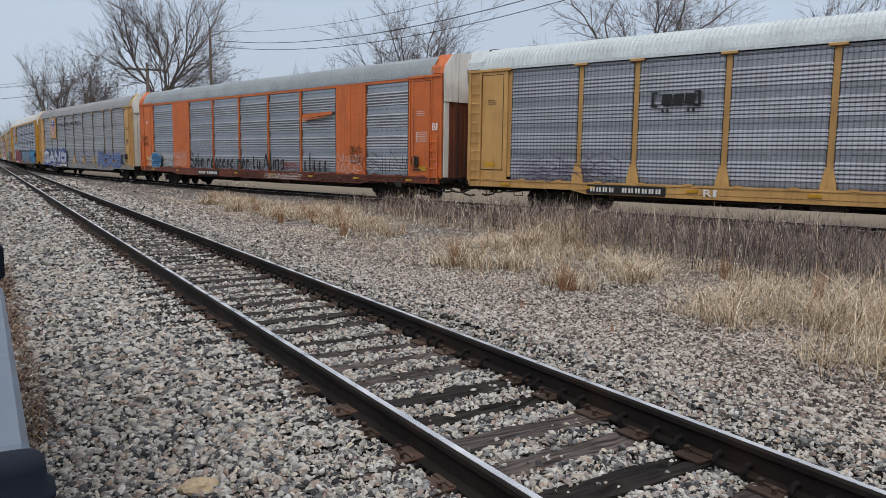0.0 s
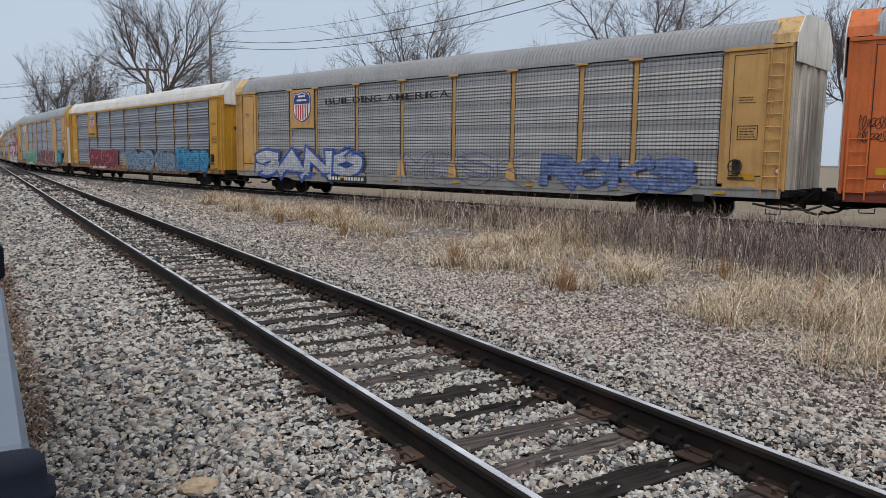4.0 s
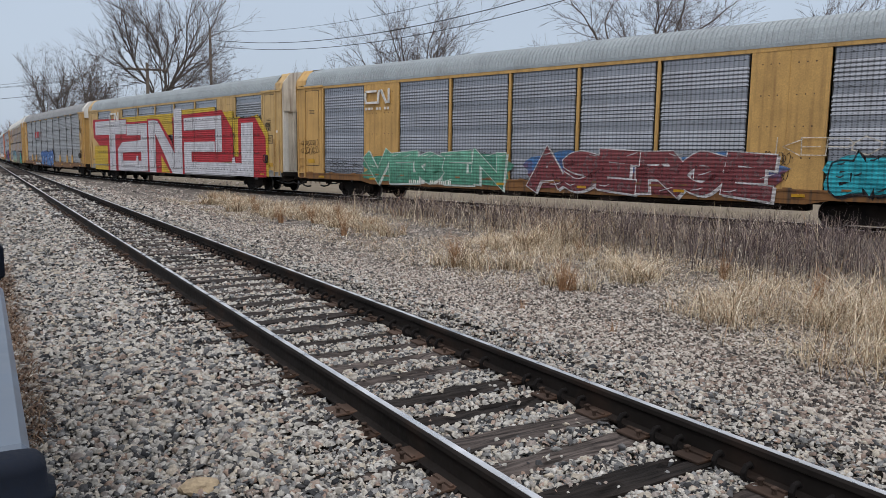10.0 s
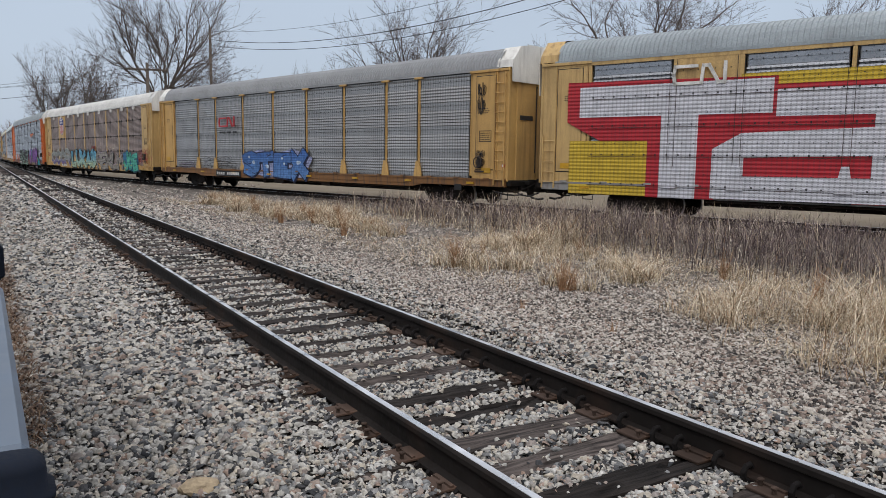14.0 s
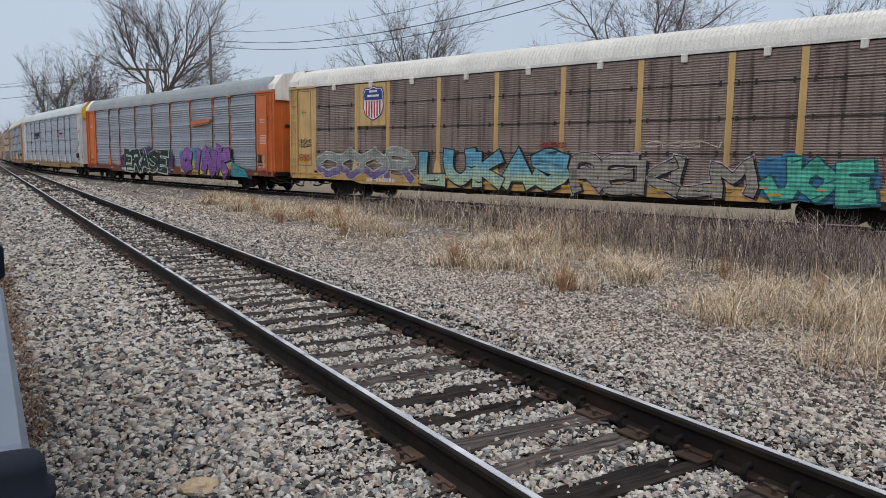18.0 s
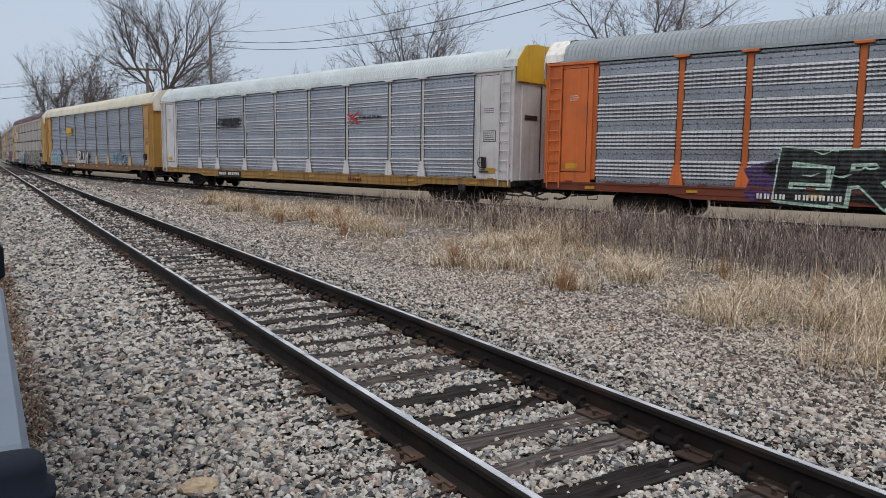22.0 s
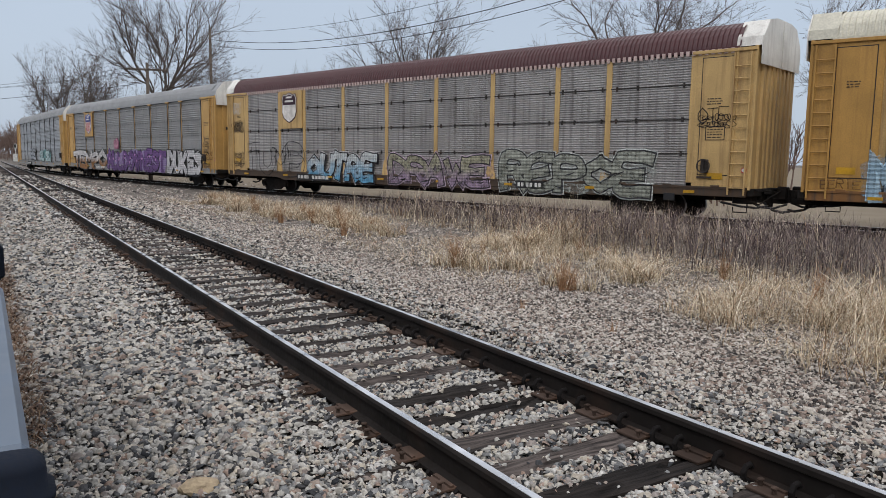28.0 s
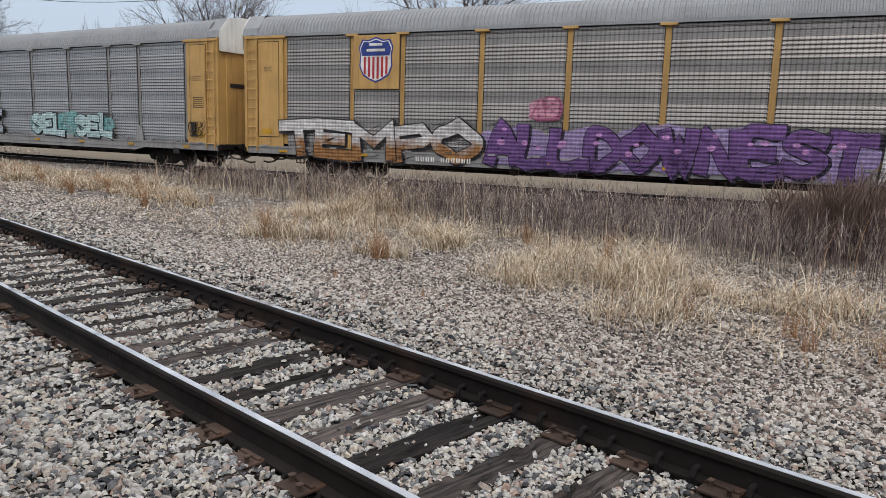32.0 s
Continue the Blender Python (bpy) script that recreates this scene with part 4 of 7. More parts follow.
# capital letters as pen paths on a grid four wide and six high
PATHS = dict(A="00 26 40;12 32", B="00 06 36 44 33 03;33 42 30 00", C="45 26 15 04 02 11 20 41", D="00 06 26 44 42 20 00", E="46 06 00 40;03 33", F="46 06 00;03 33",
             G="45 26 04 02 20 42 23", H="06 00;46 40;03 43", I="26 20", J="46 42 30 10 02", K="06 00;46 13 40", L="06 00 40", M="00 06 23 46 40", N="00 06 40 46",
             O="26 15 04 02 11 20 31 42 44 35 26", P="00 06 36 44 33 03", R="00 06 36 44 33 03;23 40", S="45 26 05 14 33 42 20 01", T="06 46;26 20", U="06 02 20 42 46",
             V="06 20 46", W="06 10 24 30 46", X="06 40;00 46", Y="06 23 46;23 20", Z="06 46 00 40")
# small broken-pen letters on a grid three wide and nine high, the line at two
GOTHIC = dict(i="16 12 22", o="13 15 26 35 33 22 13", l="19 13 22", r="16 12;15 26 35", e="22 13 15 26 35 14;13 22 32", g="35 26 15 13 22 33;36 31 20 10", s="35 26 15 24 33 22 12",
              p="16 10;16 26 35 33 22 12", t="18 13 22 32;05 36", u="16 13 22 33;36 32", m="06 02;05 16 12;15 26 36 32", a="15 26 36 32;34 23 12 32", S="38 29 18 16 35 33 22 02", A="02 19 32;14 34")


def paths_of(text, nx, nz, low=0):
    return [[((int(q[0]) + 0.0) / nx, (int(q[1]) - low) / nz) for q in run.split()] for run in text.split(";")]


def rounded(pts, n=4):
    """The path drawn as a smooth curve."""
    out = []
    q = [pts[0], *pts, pts[-1]]
    for a, b, c, d in zip(q, q[1:], q[2:], q[3:]):
        for k in range(n):
            t = k / n
            out.append(tuple(0.5 * (2 * b[i] + (c[i] - a[i]) * t + (2 * a[i] - 5 * b[i] + 4 * c[i] - d[i]) * t * t + (3 * b[i] - a[i] - 3 * c[i] + d[i]) * t ** 3) for i in (0, 1)))
    return out + [pts[-1]]


def ribbon(b, pts, w, y, flare=0.0, cap=0.5, shift=0.0):
    """A flat band of paint along a path, mitred at its corners; shift moves it sideways."""
    n = len(pts)
    if n < 2:
        return
    P = [Vector(p) for p in pts]
    P[0] = P[0] - (P[1] - P[0]).normalized() * w * cap
    P[-1] = P[-1] + (P[-1] - P[-2]).normalized() * w * cap
    row = []
    for k, p in enumerate(P):
        a = (p - P[k - 1]).normalized() if k else (P[1] - p).normalized()
        c = (P[k + 1] - p).normalized() if k < n - 1 else a
        m = Vector((-a.y - c.y, a.x + c.x))
        m = m.normalized() if m.length > 0.05 else Vector((-a.y, a.x))
        side = m / max(0.55, m.dot(Vector((-a.y, a.x))))
        half = 0.5 * w * (1 + flare * abs(2 * k / (n - 1) - 1) ** 2)
        for s in (-1, 1):
            q = p + side * (shift + s * half)
            row.append((q.x, y, q.y))
    b.add(row, [(2 * k, 2 * k + 1, 2 * k + 3, 2 * k + 2) for k in range(n - 1)])


def gothic(car, text, x0, x1, z, h, mt, label):
    """Small letters in a broad slanting pen."""
    b = Build()
    unit, x = (x1 - x0) / sum(0.75 if c in " lt" else 1.3 if c in "SAm" else 1.0 for c in text), x0
    for c in text:
        w = unit * (0.75 if c in " lt" else 1.3 if c in "SAm" else 1.0)
        if c != " ":
            for r, run in enumerate(paths_of(GOTHIC[c], 3, 7, 2)):
                y, nib = Y0 - 0.02 - 0.0008 * r, Vector((0.056, 0.056))
                for (ax, az), (bx, bz) in zip(run, run[1:]):
                    a, e = Vector((x + 0.08 * w + ax * w * 0.8, z + az * h)), Vector((x + 0.08 * w + bx * w * 0.8, z + bz * h))
                    q = [a - nib, a + nib, e + nib, e - nib]
                    if abs((e - a).normalized().cross(nib.normalized())) < 0.35:
                        side = Vector((-nib.y, nib.x)) * 0.35
                        q = [a - nib - side, a - nib + side, e + nib + side, e + nib - side]
                    b.add([(v.x, y, v.y) for v in q], [(0, 1, 2, 3)])
        x += w
    part("graffiti", b.mesh("graffiti", mt), car, label)["kind"] = "stuff"


def spray(key, h, h2=None, z0=0.8, z1=2.2, see=0.08, ribs=0.115):
    return paint("spray_" + key, c3(h), rough=0.7, dark=0.86, spots=4, grain=25, bump=0.1, ribs=ribs, see=see, dist=0.02, holes=0.45 if ribs else 0.0,
                 grad=(z0, z1, c3(h2)) if h2 else None)


INK, CHALK = spray("black", "1c1b20", see=0.05), spray("white", "c9c7c9")
Y0 = -SIDE - 0.04


def blob(b, x, z, w, h, y, rnd, n=26):
    """An uneven cloud of paint."""
    pts = []
    for k in range(n):
        a = 2 * math.pi * k / n
        r = 1 + 0.1 * math.sin(5 * a + rnd.random()) + rnd.uniform(-0.08, 0.08)
        c, s = math.cos(a), math.sin(a)
        q = (abs(c) ** 4 + abs(s) ** 4) ** -0.25
        pts.append((x + w / 2 + c * q * r * w / 2, y, z + h / 2 + s * q * r * h / 2))
    b.add(pts, [tuple(range(n))])


def graffiti(car, text, x0, x1, z0, z1, fill, line, label, cloud=None, fat=0.05, edge=0.10, seed=1, lean=0.0, wild=0.06, shine=None, bubble=False, heavy=1.25, drop=True, halo=None):
    """Painted letters in thick overlapping strokes with an outline and a block shadow, over a cloud of paint; a negative fat leaves thin outlines alone."""
    rnd = random.Random(seed)
    n = len(text)
    piece = part("graffiti", None, car, label)
    if cloud:
        for k in range(max(2, n // 2)):
            w, mess = (x1 - x0) / max(2, n // 2), Build()
            blob(mess, x0 + k * w - 0.15, z0 - 0.02 + rnd.uniform(0, 0.1), w * 1.12, (z1 - z0) * rnd.uniform(0.8, 0.98), Y0 - 0.002 * k, rnd)
            part("paint_cloud", mess.mesh("paint_cloud", cloud), piece)
    cell, thin = (x1 - x0) / n, fat < 0
    for k, ch in enumerate(text):
        if ch == " ":
            continue
        b = Build()
        h = (z1 - z0) * rnd.uniform(0.92 - wild, 1.0)
        x, z = x0 + k * cell - 0.05 * cell, z0 + rnd.uniform(0, 0.6) * wild
        w = cell * rnd.uniform(1.02, 1.16)
        if ch == "I":
            x, w = x + 0.22 * w, w * 0.55
        pen = heavy * min(0.25 * w, 0.2 * h)
        o = max(0.022, 0.5 * edge)
        if thin:
            pen, o = (0.03 if h < 0.7 else 0.6 * pen), 0.02 if h < 0.7 else 0.03
        tilt, sd = rnd.uniform(-wild, wild) * 1.6, seed * 3.1 + k * 7.7
        ca, sa = math.cos(tilt), math.sin(tilt)
        yb = Y0 - 0.012 - 0.003 * (k % 3)
        runs = []
        for run in paths_of(PATHS.get(ch, PATHS["O"]), 4, 6):
            if bubble or (not thin and ch in "CGOSU"):
                run = rounded(run)
            pts = []
            for u, v in run:
                u, v = u + 0.09 * noise.noise((u * 2.1, v * 1.7, sd)) - 0.5, v + 0.07 * noise.noise((u * 1.9 + 9, v * 2.3, sd)) - 0.5
                qx, qz = u * (w - pen - o) + lean * v * h, v * (h - pen - o)
                pts.append((x + w / 2 + qx * ca - qz * sa, z + h / 2 + qx * sa + qz * ca))
            runs.append(pts)
        for r, pts in enumerate(runs):
            dy = 0.0007 * r
            b.slot = 1
            if thin:
                if h < 0.7:
                    ribbon(b, pts, 0.03, yb - dy)
                else:
                    for e in (-1, 1):
                        ribbon(b, pts, 0.034, yb - dy - 0.0003 * e, shift=e * pen)
                continue
            if halo:
                b.slot = 3
                ribbon(b, pts, pen + 2 * o + 0.065, yb + 0.011 - dy, 0.2)
                b.slot = 1
            if drop and edge >= 0.05:
                ribbon(b, [(px + 0.07, pz - 0.05) for px, pz in pts], pen + 1.6 * o, yb + 0.008 - dy, 0.2)
            ribbon(b, pts, pen + 2 * o, yb - dy, 0.2)
            b.slot = 0
            ribbon(b, pts, pen, yb - 0.005 - dy, 0.2)
        if not thin:
            # quick bars and darts that tie the letters together
            for q in range(2):
                px, pz, a = x + w * rnd.uniform(0.1, 0.9), z + h * rnd.choice((0.12, 0.5, 0.9)), rnd.uniform(-0.5, 0.5)
                b.slot = 1
                ribbon(b, [(px - 0.13 * w, pz - 0.13 * w * a), (px, pz), (px + 0.12 * w, pz + 0.05 * h)], o * 1.1, yb - 0.009, -0.5)
        if shine:
            b.slot = 2
            for q in range(2):
                sx, sz = x + w * rnd.uniform(0.15, 0.7), z + h * rnd.uniform(0.4, 0.85)
                r = rnd.uniform(0.05, 0.1)
                b.add([(sx + r * 1.4 * math.cos(a), yb - 0.012, sz + r * math.sin(a)) for a in (0, 0.9, 1.8, 2.7, 3.6, 4.5, 5.4)], [tuple(range(7))])
        part("letter", b.mesh("letter", fill, line, shine or CHALK, halo or CHALK), piece)


def words(car, text, x0, x1, z, h, mt, label, fat=0.02, name="lettering"):
    b = Build()
    total = sum(0.5 if c in " .,:" else (0.4 if c in "1I" else 0.7 if c in "lijt" else 1.0) for c in text)
    unit, x = (x1 - x0) / total, x0
    for c in text:
        w = 0.5 if c in " .,:" else (0.4 if c in "1I" else 0.7 if c in "lijt" else 1.0)
        if c != " ":
            low = c in "aceimnorsuvwxz"
            drop = c in "gpqy"
            hh = h * (0.7 if low else 1.0 if not drop else 0.95)
            letter(b, c, x, z - (0.28 * h if drop else 0), unit * w * 0.84, hh if c != "." else h * 0.12, Y0 - 0.022, fat)
        x += unit * w
    part(name, b.mesh(name, mt), car, label)["kind"] = "stuff"


def bars(car, groups, x0, x1, z0, z1, mt, plate=None, name="reporting_mark", label="black plate with white bars"):
    """Upright strokes of unreadable writing, in groups, on a plate if one is given."""
    b = Build()
    if plate:
        b.slot = 1
        b.box(x0, x1, Y0 - 0.02, Y0 + 0.02, z0, z1)
    b.slot = 0
    n = sum(groups) + len(groups) - 1
    unit = (x1 - x0) * 0.92 / n
    x = x0 + (x1 - x0) * 0.04
    for g in groups:
        for k in range(g):
            h = (z1 - z0)
            for q in (0.12, 0.54):
                b.box(x + unit * q, x + unit * (q + 0.27), Y0 - 0.026, Y0 - 0.018, z0 + h * 0.24, z1 - h * 0.24)
            x += unit
        x += unit
    part(name, b.mesh(name, mt, plate or mt), car, label)["kind"] = "stuff"


def text_block(car, x0, x1, z0, z1, rows, mt, seed=0, frame_on=False):
    """Small stencilled writing, too small to read."""
    rnd = random.Random(seed)
    b = Build()
    h = (z1 - z0) / rows
    for r in range(rows):
        x = x0
        while x < x1 - 0.05:
            w = rnd.uniform(0.03, 0.12)
            b.box(x, min(x + w, x1), -SIDE - 0.024, -SIDE - 0.012, z0 + r * h + h * 0.3, z0 + r * h + h * 0.62)
            x += w + 0.03
    if frame_on:
        for a in ((x0 - 0.06, x1 + 0.06, z0 - 0.05, z0 - 0.03), (x0 - 0.06, x1 + 0.06, z1 + 0.03, z1 + 0.05), (x0 - 0.06, x0 - 0.04, z0 - 0.05, z1 + 0.05), (x1 + 0.04, x1 + 0.06, z0 - 0.05, z1 + 0.05)):
            b.box(a[0], a[1], -SIDE - 0.024, -SIDE - 0.012, a[2], a[3])
    part("stencil", b.mesh("stencil", mt), car, "small stencilled lines of writing")["kind"] = "stuff"


def shield(car, x0, x1, z0, z1, ground_mt, panel=None, cols=("2c3f86", "b03038")):
    """Shield emblem with a blue head and red stripes, on its painted board."""
    if panel:
        part("emblem_board", Build().box(panel[0], panel[1], Y0 - 0.004, Y0 + 0.05, panel[2], panel[3], 0.006).mesh("emblem_board", ground_mt), car)
    blue, red, white = paint("emblem_blue" + cols[0], c3(cols[0])), paint("emblem_red" + cols[1], c3(cols[1])), paint("emblem_white", c3("e6e2de"))
    w, h = x1 - x0, z1 - z0
    shape = [(0.5, 0.0), (0.66, 0.05), (0.88, 0.16), (0.98, 0.36), (0.96, 0.6), (1.0, 0.78), (0.9, 0.95), (0.72, 0.93), (0.5, 1.0),
             (0.28, 0.93), (0.1, 0.95), (0.0, 0.78), (0.04, 0.6), (0.02, 0.36), (0.12, 0.16), (0.34, 0.05)]
    def grow(k, y0, y1, b, pts=shape):
        b.plate([(x0 + w * (0.5 + (px - 0.5) * k), z0 + h * (0.5 + (pz - 0.5) * k)) for px, pz in pts], y0, y1)
    b = Build()
    grow(1.06, Y0 - 0.012, Y0 + 0.01, b)
    em = part("emblem", b.mesh("emblem", blue), car, "shield emblem in blue, white and red")
    b = Build()
    grow(0.98, Y0 - 0.018, Y0, b)
    part("shield_field", b.mesh("shield_field", white), em)
    b = Build()
    grow(0.93, Y0 - 0.024, Y0, b, [(0.96, 0.6), (1.0, 0.78), (0.9, 0.95), (0.72, 0.93), (0.5, 1.0), (0.28, 0.93), (0.1, 0.95), (0.0, 0.78), (0.04, 0.6)])
    part("shield_head", b.mesh("shield_head", blue), em)
    for k in range(6):
        px = 0.1 + 0.8 * (k + 0.5) / 6
        low = 0.05 + 0.2 * abs(px - 0.5) ** 1.5 / 0.35
        part("shield_stripe", Build().box(x0 + w * (px - 0.032), x0 + w * (px + 0.032), Y0 - 0.024, Y0, z0 + h * low, z0 + h * 0.57).mesh("shield_stripe", red), em)
    for r, (a, c) in enumerate(((0.3, 0.7), (0.22, 0.78))):
        part("name_bar", Build().box(x0 + w * a, x0 + w * c, Y0 - 0.03, Y0, z0 + h * (0.82 - 0.13 * r), z0 + h * (0.88 - 0.13 * r)).mesh("name_bar", white), em)


def worm(car, x0, x1, z0, z1, mt, label):
    """Rounded one-stroke emblem."""
    b = Build()
    w, h, t = x1 - x0, z1 - z0, (z1 - z0) * 0.16
    def stroke(pts):
        for (ax, az), (bx, bz) in zip(pts, pts[1:]):
            d = Vector((bx - ax, bz - az)).normalized() * t / 2
            nx, nz = -d.y, d.x
            b.plate([(ax - d.x + nx, az - d.y + nz), (ax - d.x - nx, az - d.y - nz), (bx + d.x - nx, bz + d.y - nz), (bx + d.x + nx, bz + d.y + nz)], Y0 - 0.062, Y0 - 0.012)
    stroke([(x0 + w * 0.45, z1 - t / 2), (x0 + t, z1 - t / 2), (x0 + t / 2, z0 + h * 0.5), (x0 + t, z0 + t / 2), (x0 + w * 0.55, z0 + t / 2), (x0 + w * 0.58, z1 - t / 2), (x0 + w * 0.68, z1 - t / 2), (x0 + w * 0.86, z0 + t / 2), (x1 - t / 2, z0 + t / 2), (x1 - t / 2, z1)])
    part("emblem", b.mesh("emblem", mt), car, label)


white_ink, black_ink = paint("white_lettering", c3("e4e2dd")), paint("black_lettering", c3("1d1d20"))
plate_black = paint("plate_black", c3("202022"))
yellow_tape = paint("yellow_reflector", c3("bf9124"), rough=0.4)
red_ink = paint("red_lettering", c3("b83a40"))


def common_marks(i, car, sp):
    """Reflectors, warning stickers and stencils that every car carries."""
    tape = shared("tape", lambda: Build().box(-0.17, 0.17, -SIDE - 0.062, -SIDE - 0.02, Z_DECK - 0.2, Z_DECK - 0.12).mesh("reflector", yellow_tape))
    for k in range(8):
        part("reflector", tape, car, "yellow reflective strip", pose(-11.8 + 3.37 * k, 0, 0))
    ink = white_ink if sp["main"] is orange else black_ink
    text_block(car, 12.2, 12.65, 3.4, 3.62, 3, ink, 2 * i)
    text_block(car, 12.25, 12.7, 2.45, 2.75, 4, ink, 2 * i + 1, frame_on=True)
    text_block(car, -12.65, -12.3, 3.7, 3.9, 3, ink, 5 * i)
    sticker = shared("sticker", lambda: Build().box(12.3, 12.75, -SIDE - 0.024, -SIDE - 0.01, 1.28, 1.46).mesh("sticker", yellow_tape))
    part("sticker", sticker, car, "yellow warning sticker")
    sticker2 = shared("sticker2", lambda: Build().box(-12.75, -12.3, -SIDE - 0.024, -SIDE - 0.01, 1.5, 1.68).mesh("sticker", yellow_tape))
    part("sticker", sticker2, car, "yellow warning sticker")
    ring = shared("ring", lambda: Build().disc(13.36, -SIDE - 0.03, -SIDE - 0.015, 1.55, 0.08, 16).mesh("round_sign", red_ink))
    disc = shared("ringw", lambda: Build().disc(13.36, -SIDE - 0.036, -SIDE - 0.02, 1.55, 0.055, 16).mesh("sign_face", white_ink))
    part("sign_face", disc, part("round_sign", ring, car, "small round warning sign"))
    pad = shared("pad", lambda: Build().box(11.0, 11.35, -SIDE - 0.05, -SIDE, Z_SILL - 0.06, Z_SILL + 0.16, 0.01).mesh("consolidated_stencil", plate_black))
    part("stencil_plate", pad, car, "black stencil plate")


for i, (car, sp) in enumerate(zip(CARS, SPECS)):
    common_marks(i, car, sp)

A, B, C, E, F, G, H, I, J, K, L, M, N, O = CARS
# reporting marks on black plates
for car, x0, x1, n in ((A, -8.56, -5.88, (4, 6)), (B, -5.88, -3.59, (4, 6)), (C, -6.13, -3.5, (4, 6)), (E, -8.1, -5.1, (4, 6)), (H, -6.91, -4.37, (4, 6)),
                       (K, -6.84, -4.58, (4, 6)), (L, -6.4, -4.2, (4, 6)), (N, -6.5, -4.3, (4, 6)), (J, -6.7, -4.3, (4, 6)), (G, -6.3, -4.0, (4, 6)),
                       (F, -6.4, -3.9, (4, 5)), (I, -8.3, -6.4, (2, 6)), (M, -7.5, -5.0, (4, 6)), (O, -6.5, -4.3, (4, 6))):
    bars(car, n, x0, x1, 0.71, 0.99, white_ink, None if car in (N, J, F, I, E) else plate_black)

# A: bracket emblem and outline tags
b = Build()
for x in (-6.42, -4.98):
    s = 1 if x < -6 else -1
    b.box(x - 0.04, x + 0.04, Y0 - 0.02, Y0, 3.4, 3.86).box(min(x, x + s * 0.16), max(x, x + s * 0.16), Y0 - 0.02, Y0, 3.8, 3.86).box(min(x, x + s * 0.16), max(x, x + s * 0.16), Y0 - 0.02, Y0, 3.4, 3.46)
for x in (-6.1, -5.95, -5.3, -5.15):
    b.disc(x, Y0 - 0.02, Y0, 3.3, 0.045, 10)
for k in range(3):
    x = -6.15 + 0.36 * k
    b.plate([(x, 3.47), (x + 0.3, 3.47), (x + 0.34, 3.79), (x + 0.04, 3.79)], Y0 - 0.02, Y0)
part("emblem", b.mesh("emblem", black_ink), A, "black bracket emblem")
violet_line = spray("violet_line", "5b4a68", see=0.4)
graffiti(A, "ZORO", -11.5, -7.5, 1.08, 2.0, galv_blue, violet_line, "outlined dark violet tag on grey panels", fat=-0.005, edge=0.014, seed=3)
words(A, "R1", -4.7, -4.3, 0.76, 0.2, white_ink, "white letters on the sill")

# B: black script along the foot of the panels
gothic(B, "Solo regrese por tu Alma", -6.9, 2.9, 1.17, 0.74, black_ink, "black gothic script painted across the panels")
gothic(B, "iliii", 4.5, 6.5, 1.17, 0.74, black_ink, "black upright pen strokes on a grey panel")
part("emblem", Build().plate([(4.42, 3.52), (6.7, 3.66), (6.78, 3.8), (4.5, 3.74)], Y0 - 0.02, Y0).plate([(4.45, 3.42), (6.2, 3.56), (6.2, 3.6), (4.45, 3.48)], Y0 - 0.02, Y0).mesh("emblem", orange), B, "orange emblem stripe")
graffiti(B, "B", -11.8, -10.6, 1.05, 1.95, spray("tag_blue", "3a6f9e", see=0.1), spray("pale_line", "9fb4c4"), "blue and white bubble tag", seed=4, bubble=True, heavy=2.0, drop=False)
graffiti(B, "GIN", 9.0, 11.6, 1.05, 2.0, galv, INK, "black outlined tag", fat=-0.006, edge=0.012, seed=7)
words(B, "B1", 13.12, 13.42, 2.85, 0.26, white_ink, "white letters")

# C: blue and white letters, shield board and slogan
shield(C, -8.6, -7.3, 3.4, 4.75, tan, (-8.85, -7.1, 3.1, 4.85))
words(C, "BUILDING AMERICA", -6.2, 1.3, 4.1, 0.26, black_ink, "black block letters on the panels", fat=0.008)
graffiti(C, "SANO", -11.7, -3.8, 0.82, 2.2, spray("pearl", "cdd0d4", "a2a8b4"), spray("royal", "3a55a0"), "large blue and white graffiti letters", fat=0.06, edge=0.26, seed=8, lean=0.05, drop=False, wild=0.03, heavy=1.5)
graffiti(C, "MESK", -1.2, 5.0, 0.85, 2.0, spray("lilac_grey", "9593a5"), spray("indigo_faded", "5a5f8c"), "faded violet graffiti", seed=9, fat=-0.01, edge=0.04, bubble=True)
graffiti(C, "ROKS", 5.6, 10.9, 0.85, 2.0, spray("dull_blue", "6c7ea8", see=0.3), spray("royal", "3a55a0"), "faded blue graffiti", seed=10, fat=0.0, edge=0.045)
graffiti(C, "012", -13.3, -12.1, 2.7, 3.3, tan, spray("faint_white", "c9bfae", see=0.3), "thin white chalk marks", fat=-0.012, edge=0.006, seed=2)

# E: maroon and blue pieces
shield(E, -8.42, -7.4, 3.7, 4.7, amber, (-8.85, -7.1, 3.05, 4.85))
words(E, "BUILDING AMERICA", -8.75, -7.2, 3.2, 0.13, black_ink, "small black slogan letters")
graffiti(E, "COUES", -8.7, -2.9, 0.82, 2.2, spray("maroon", "8c3247", "5b2236"), spray("rose_edge", "c8706c"), "maroon and pink graffiti letters", cloud=spray("wine", "5d2034"), seed=11, fat=0.025, edge=0.05, bubble=True, heavy=1.5, shine=spray("salmon", "c86a5a"))
steel = spray("steel_blue", "7391ad", "8095a8")
graffiti(E, "WOSB", -1.2, 3.8, 0.8, 2.15, steel, INK, "grey-blue outlined graffiti", cloud=steel, fat=0.045, edge=0.075, seed=12, heavy=1.25, drop=False, bubble=True)
graffiti(E, "WIS", 4.3, 7.2, 0.8, 2.1, steel, INK, "grey-blue outlined graffiti", cloud=steel, fat=0.045, edge=0.075, seed=13, heavy=1.25, drop=False, bubble=True)
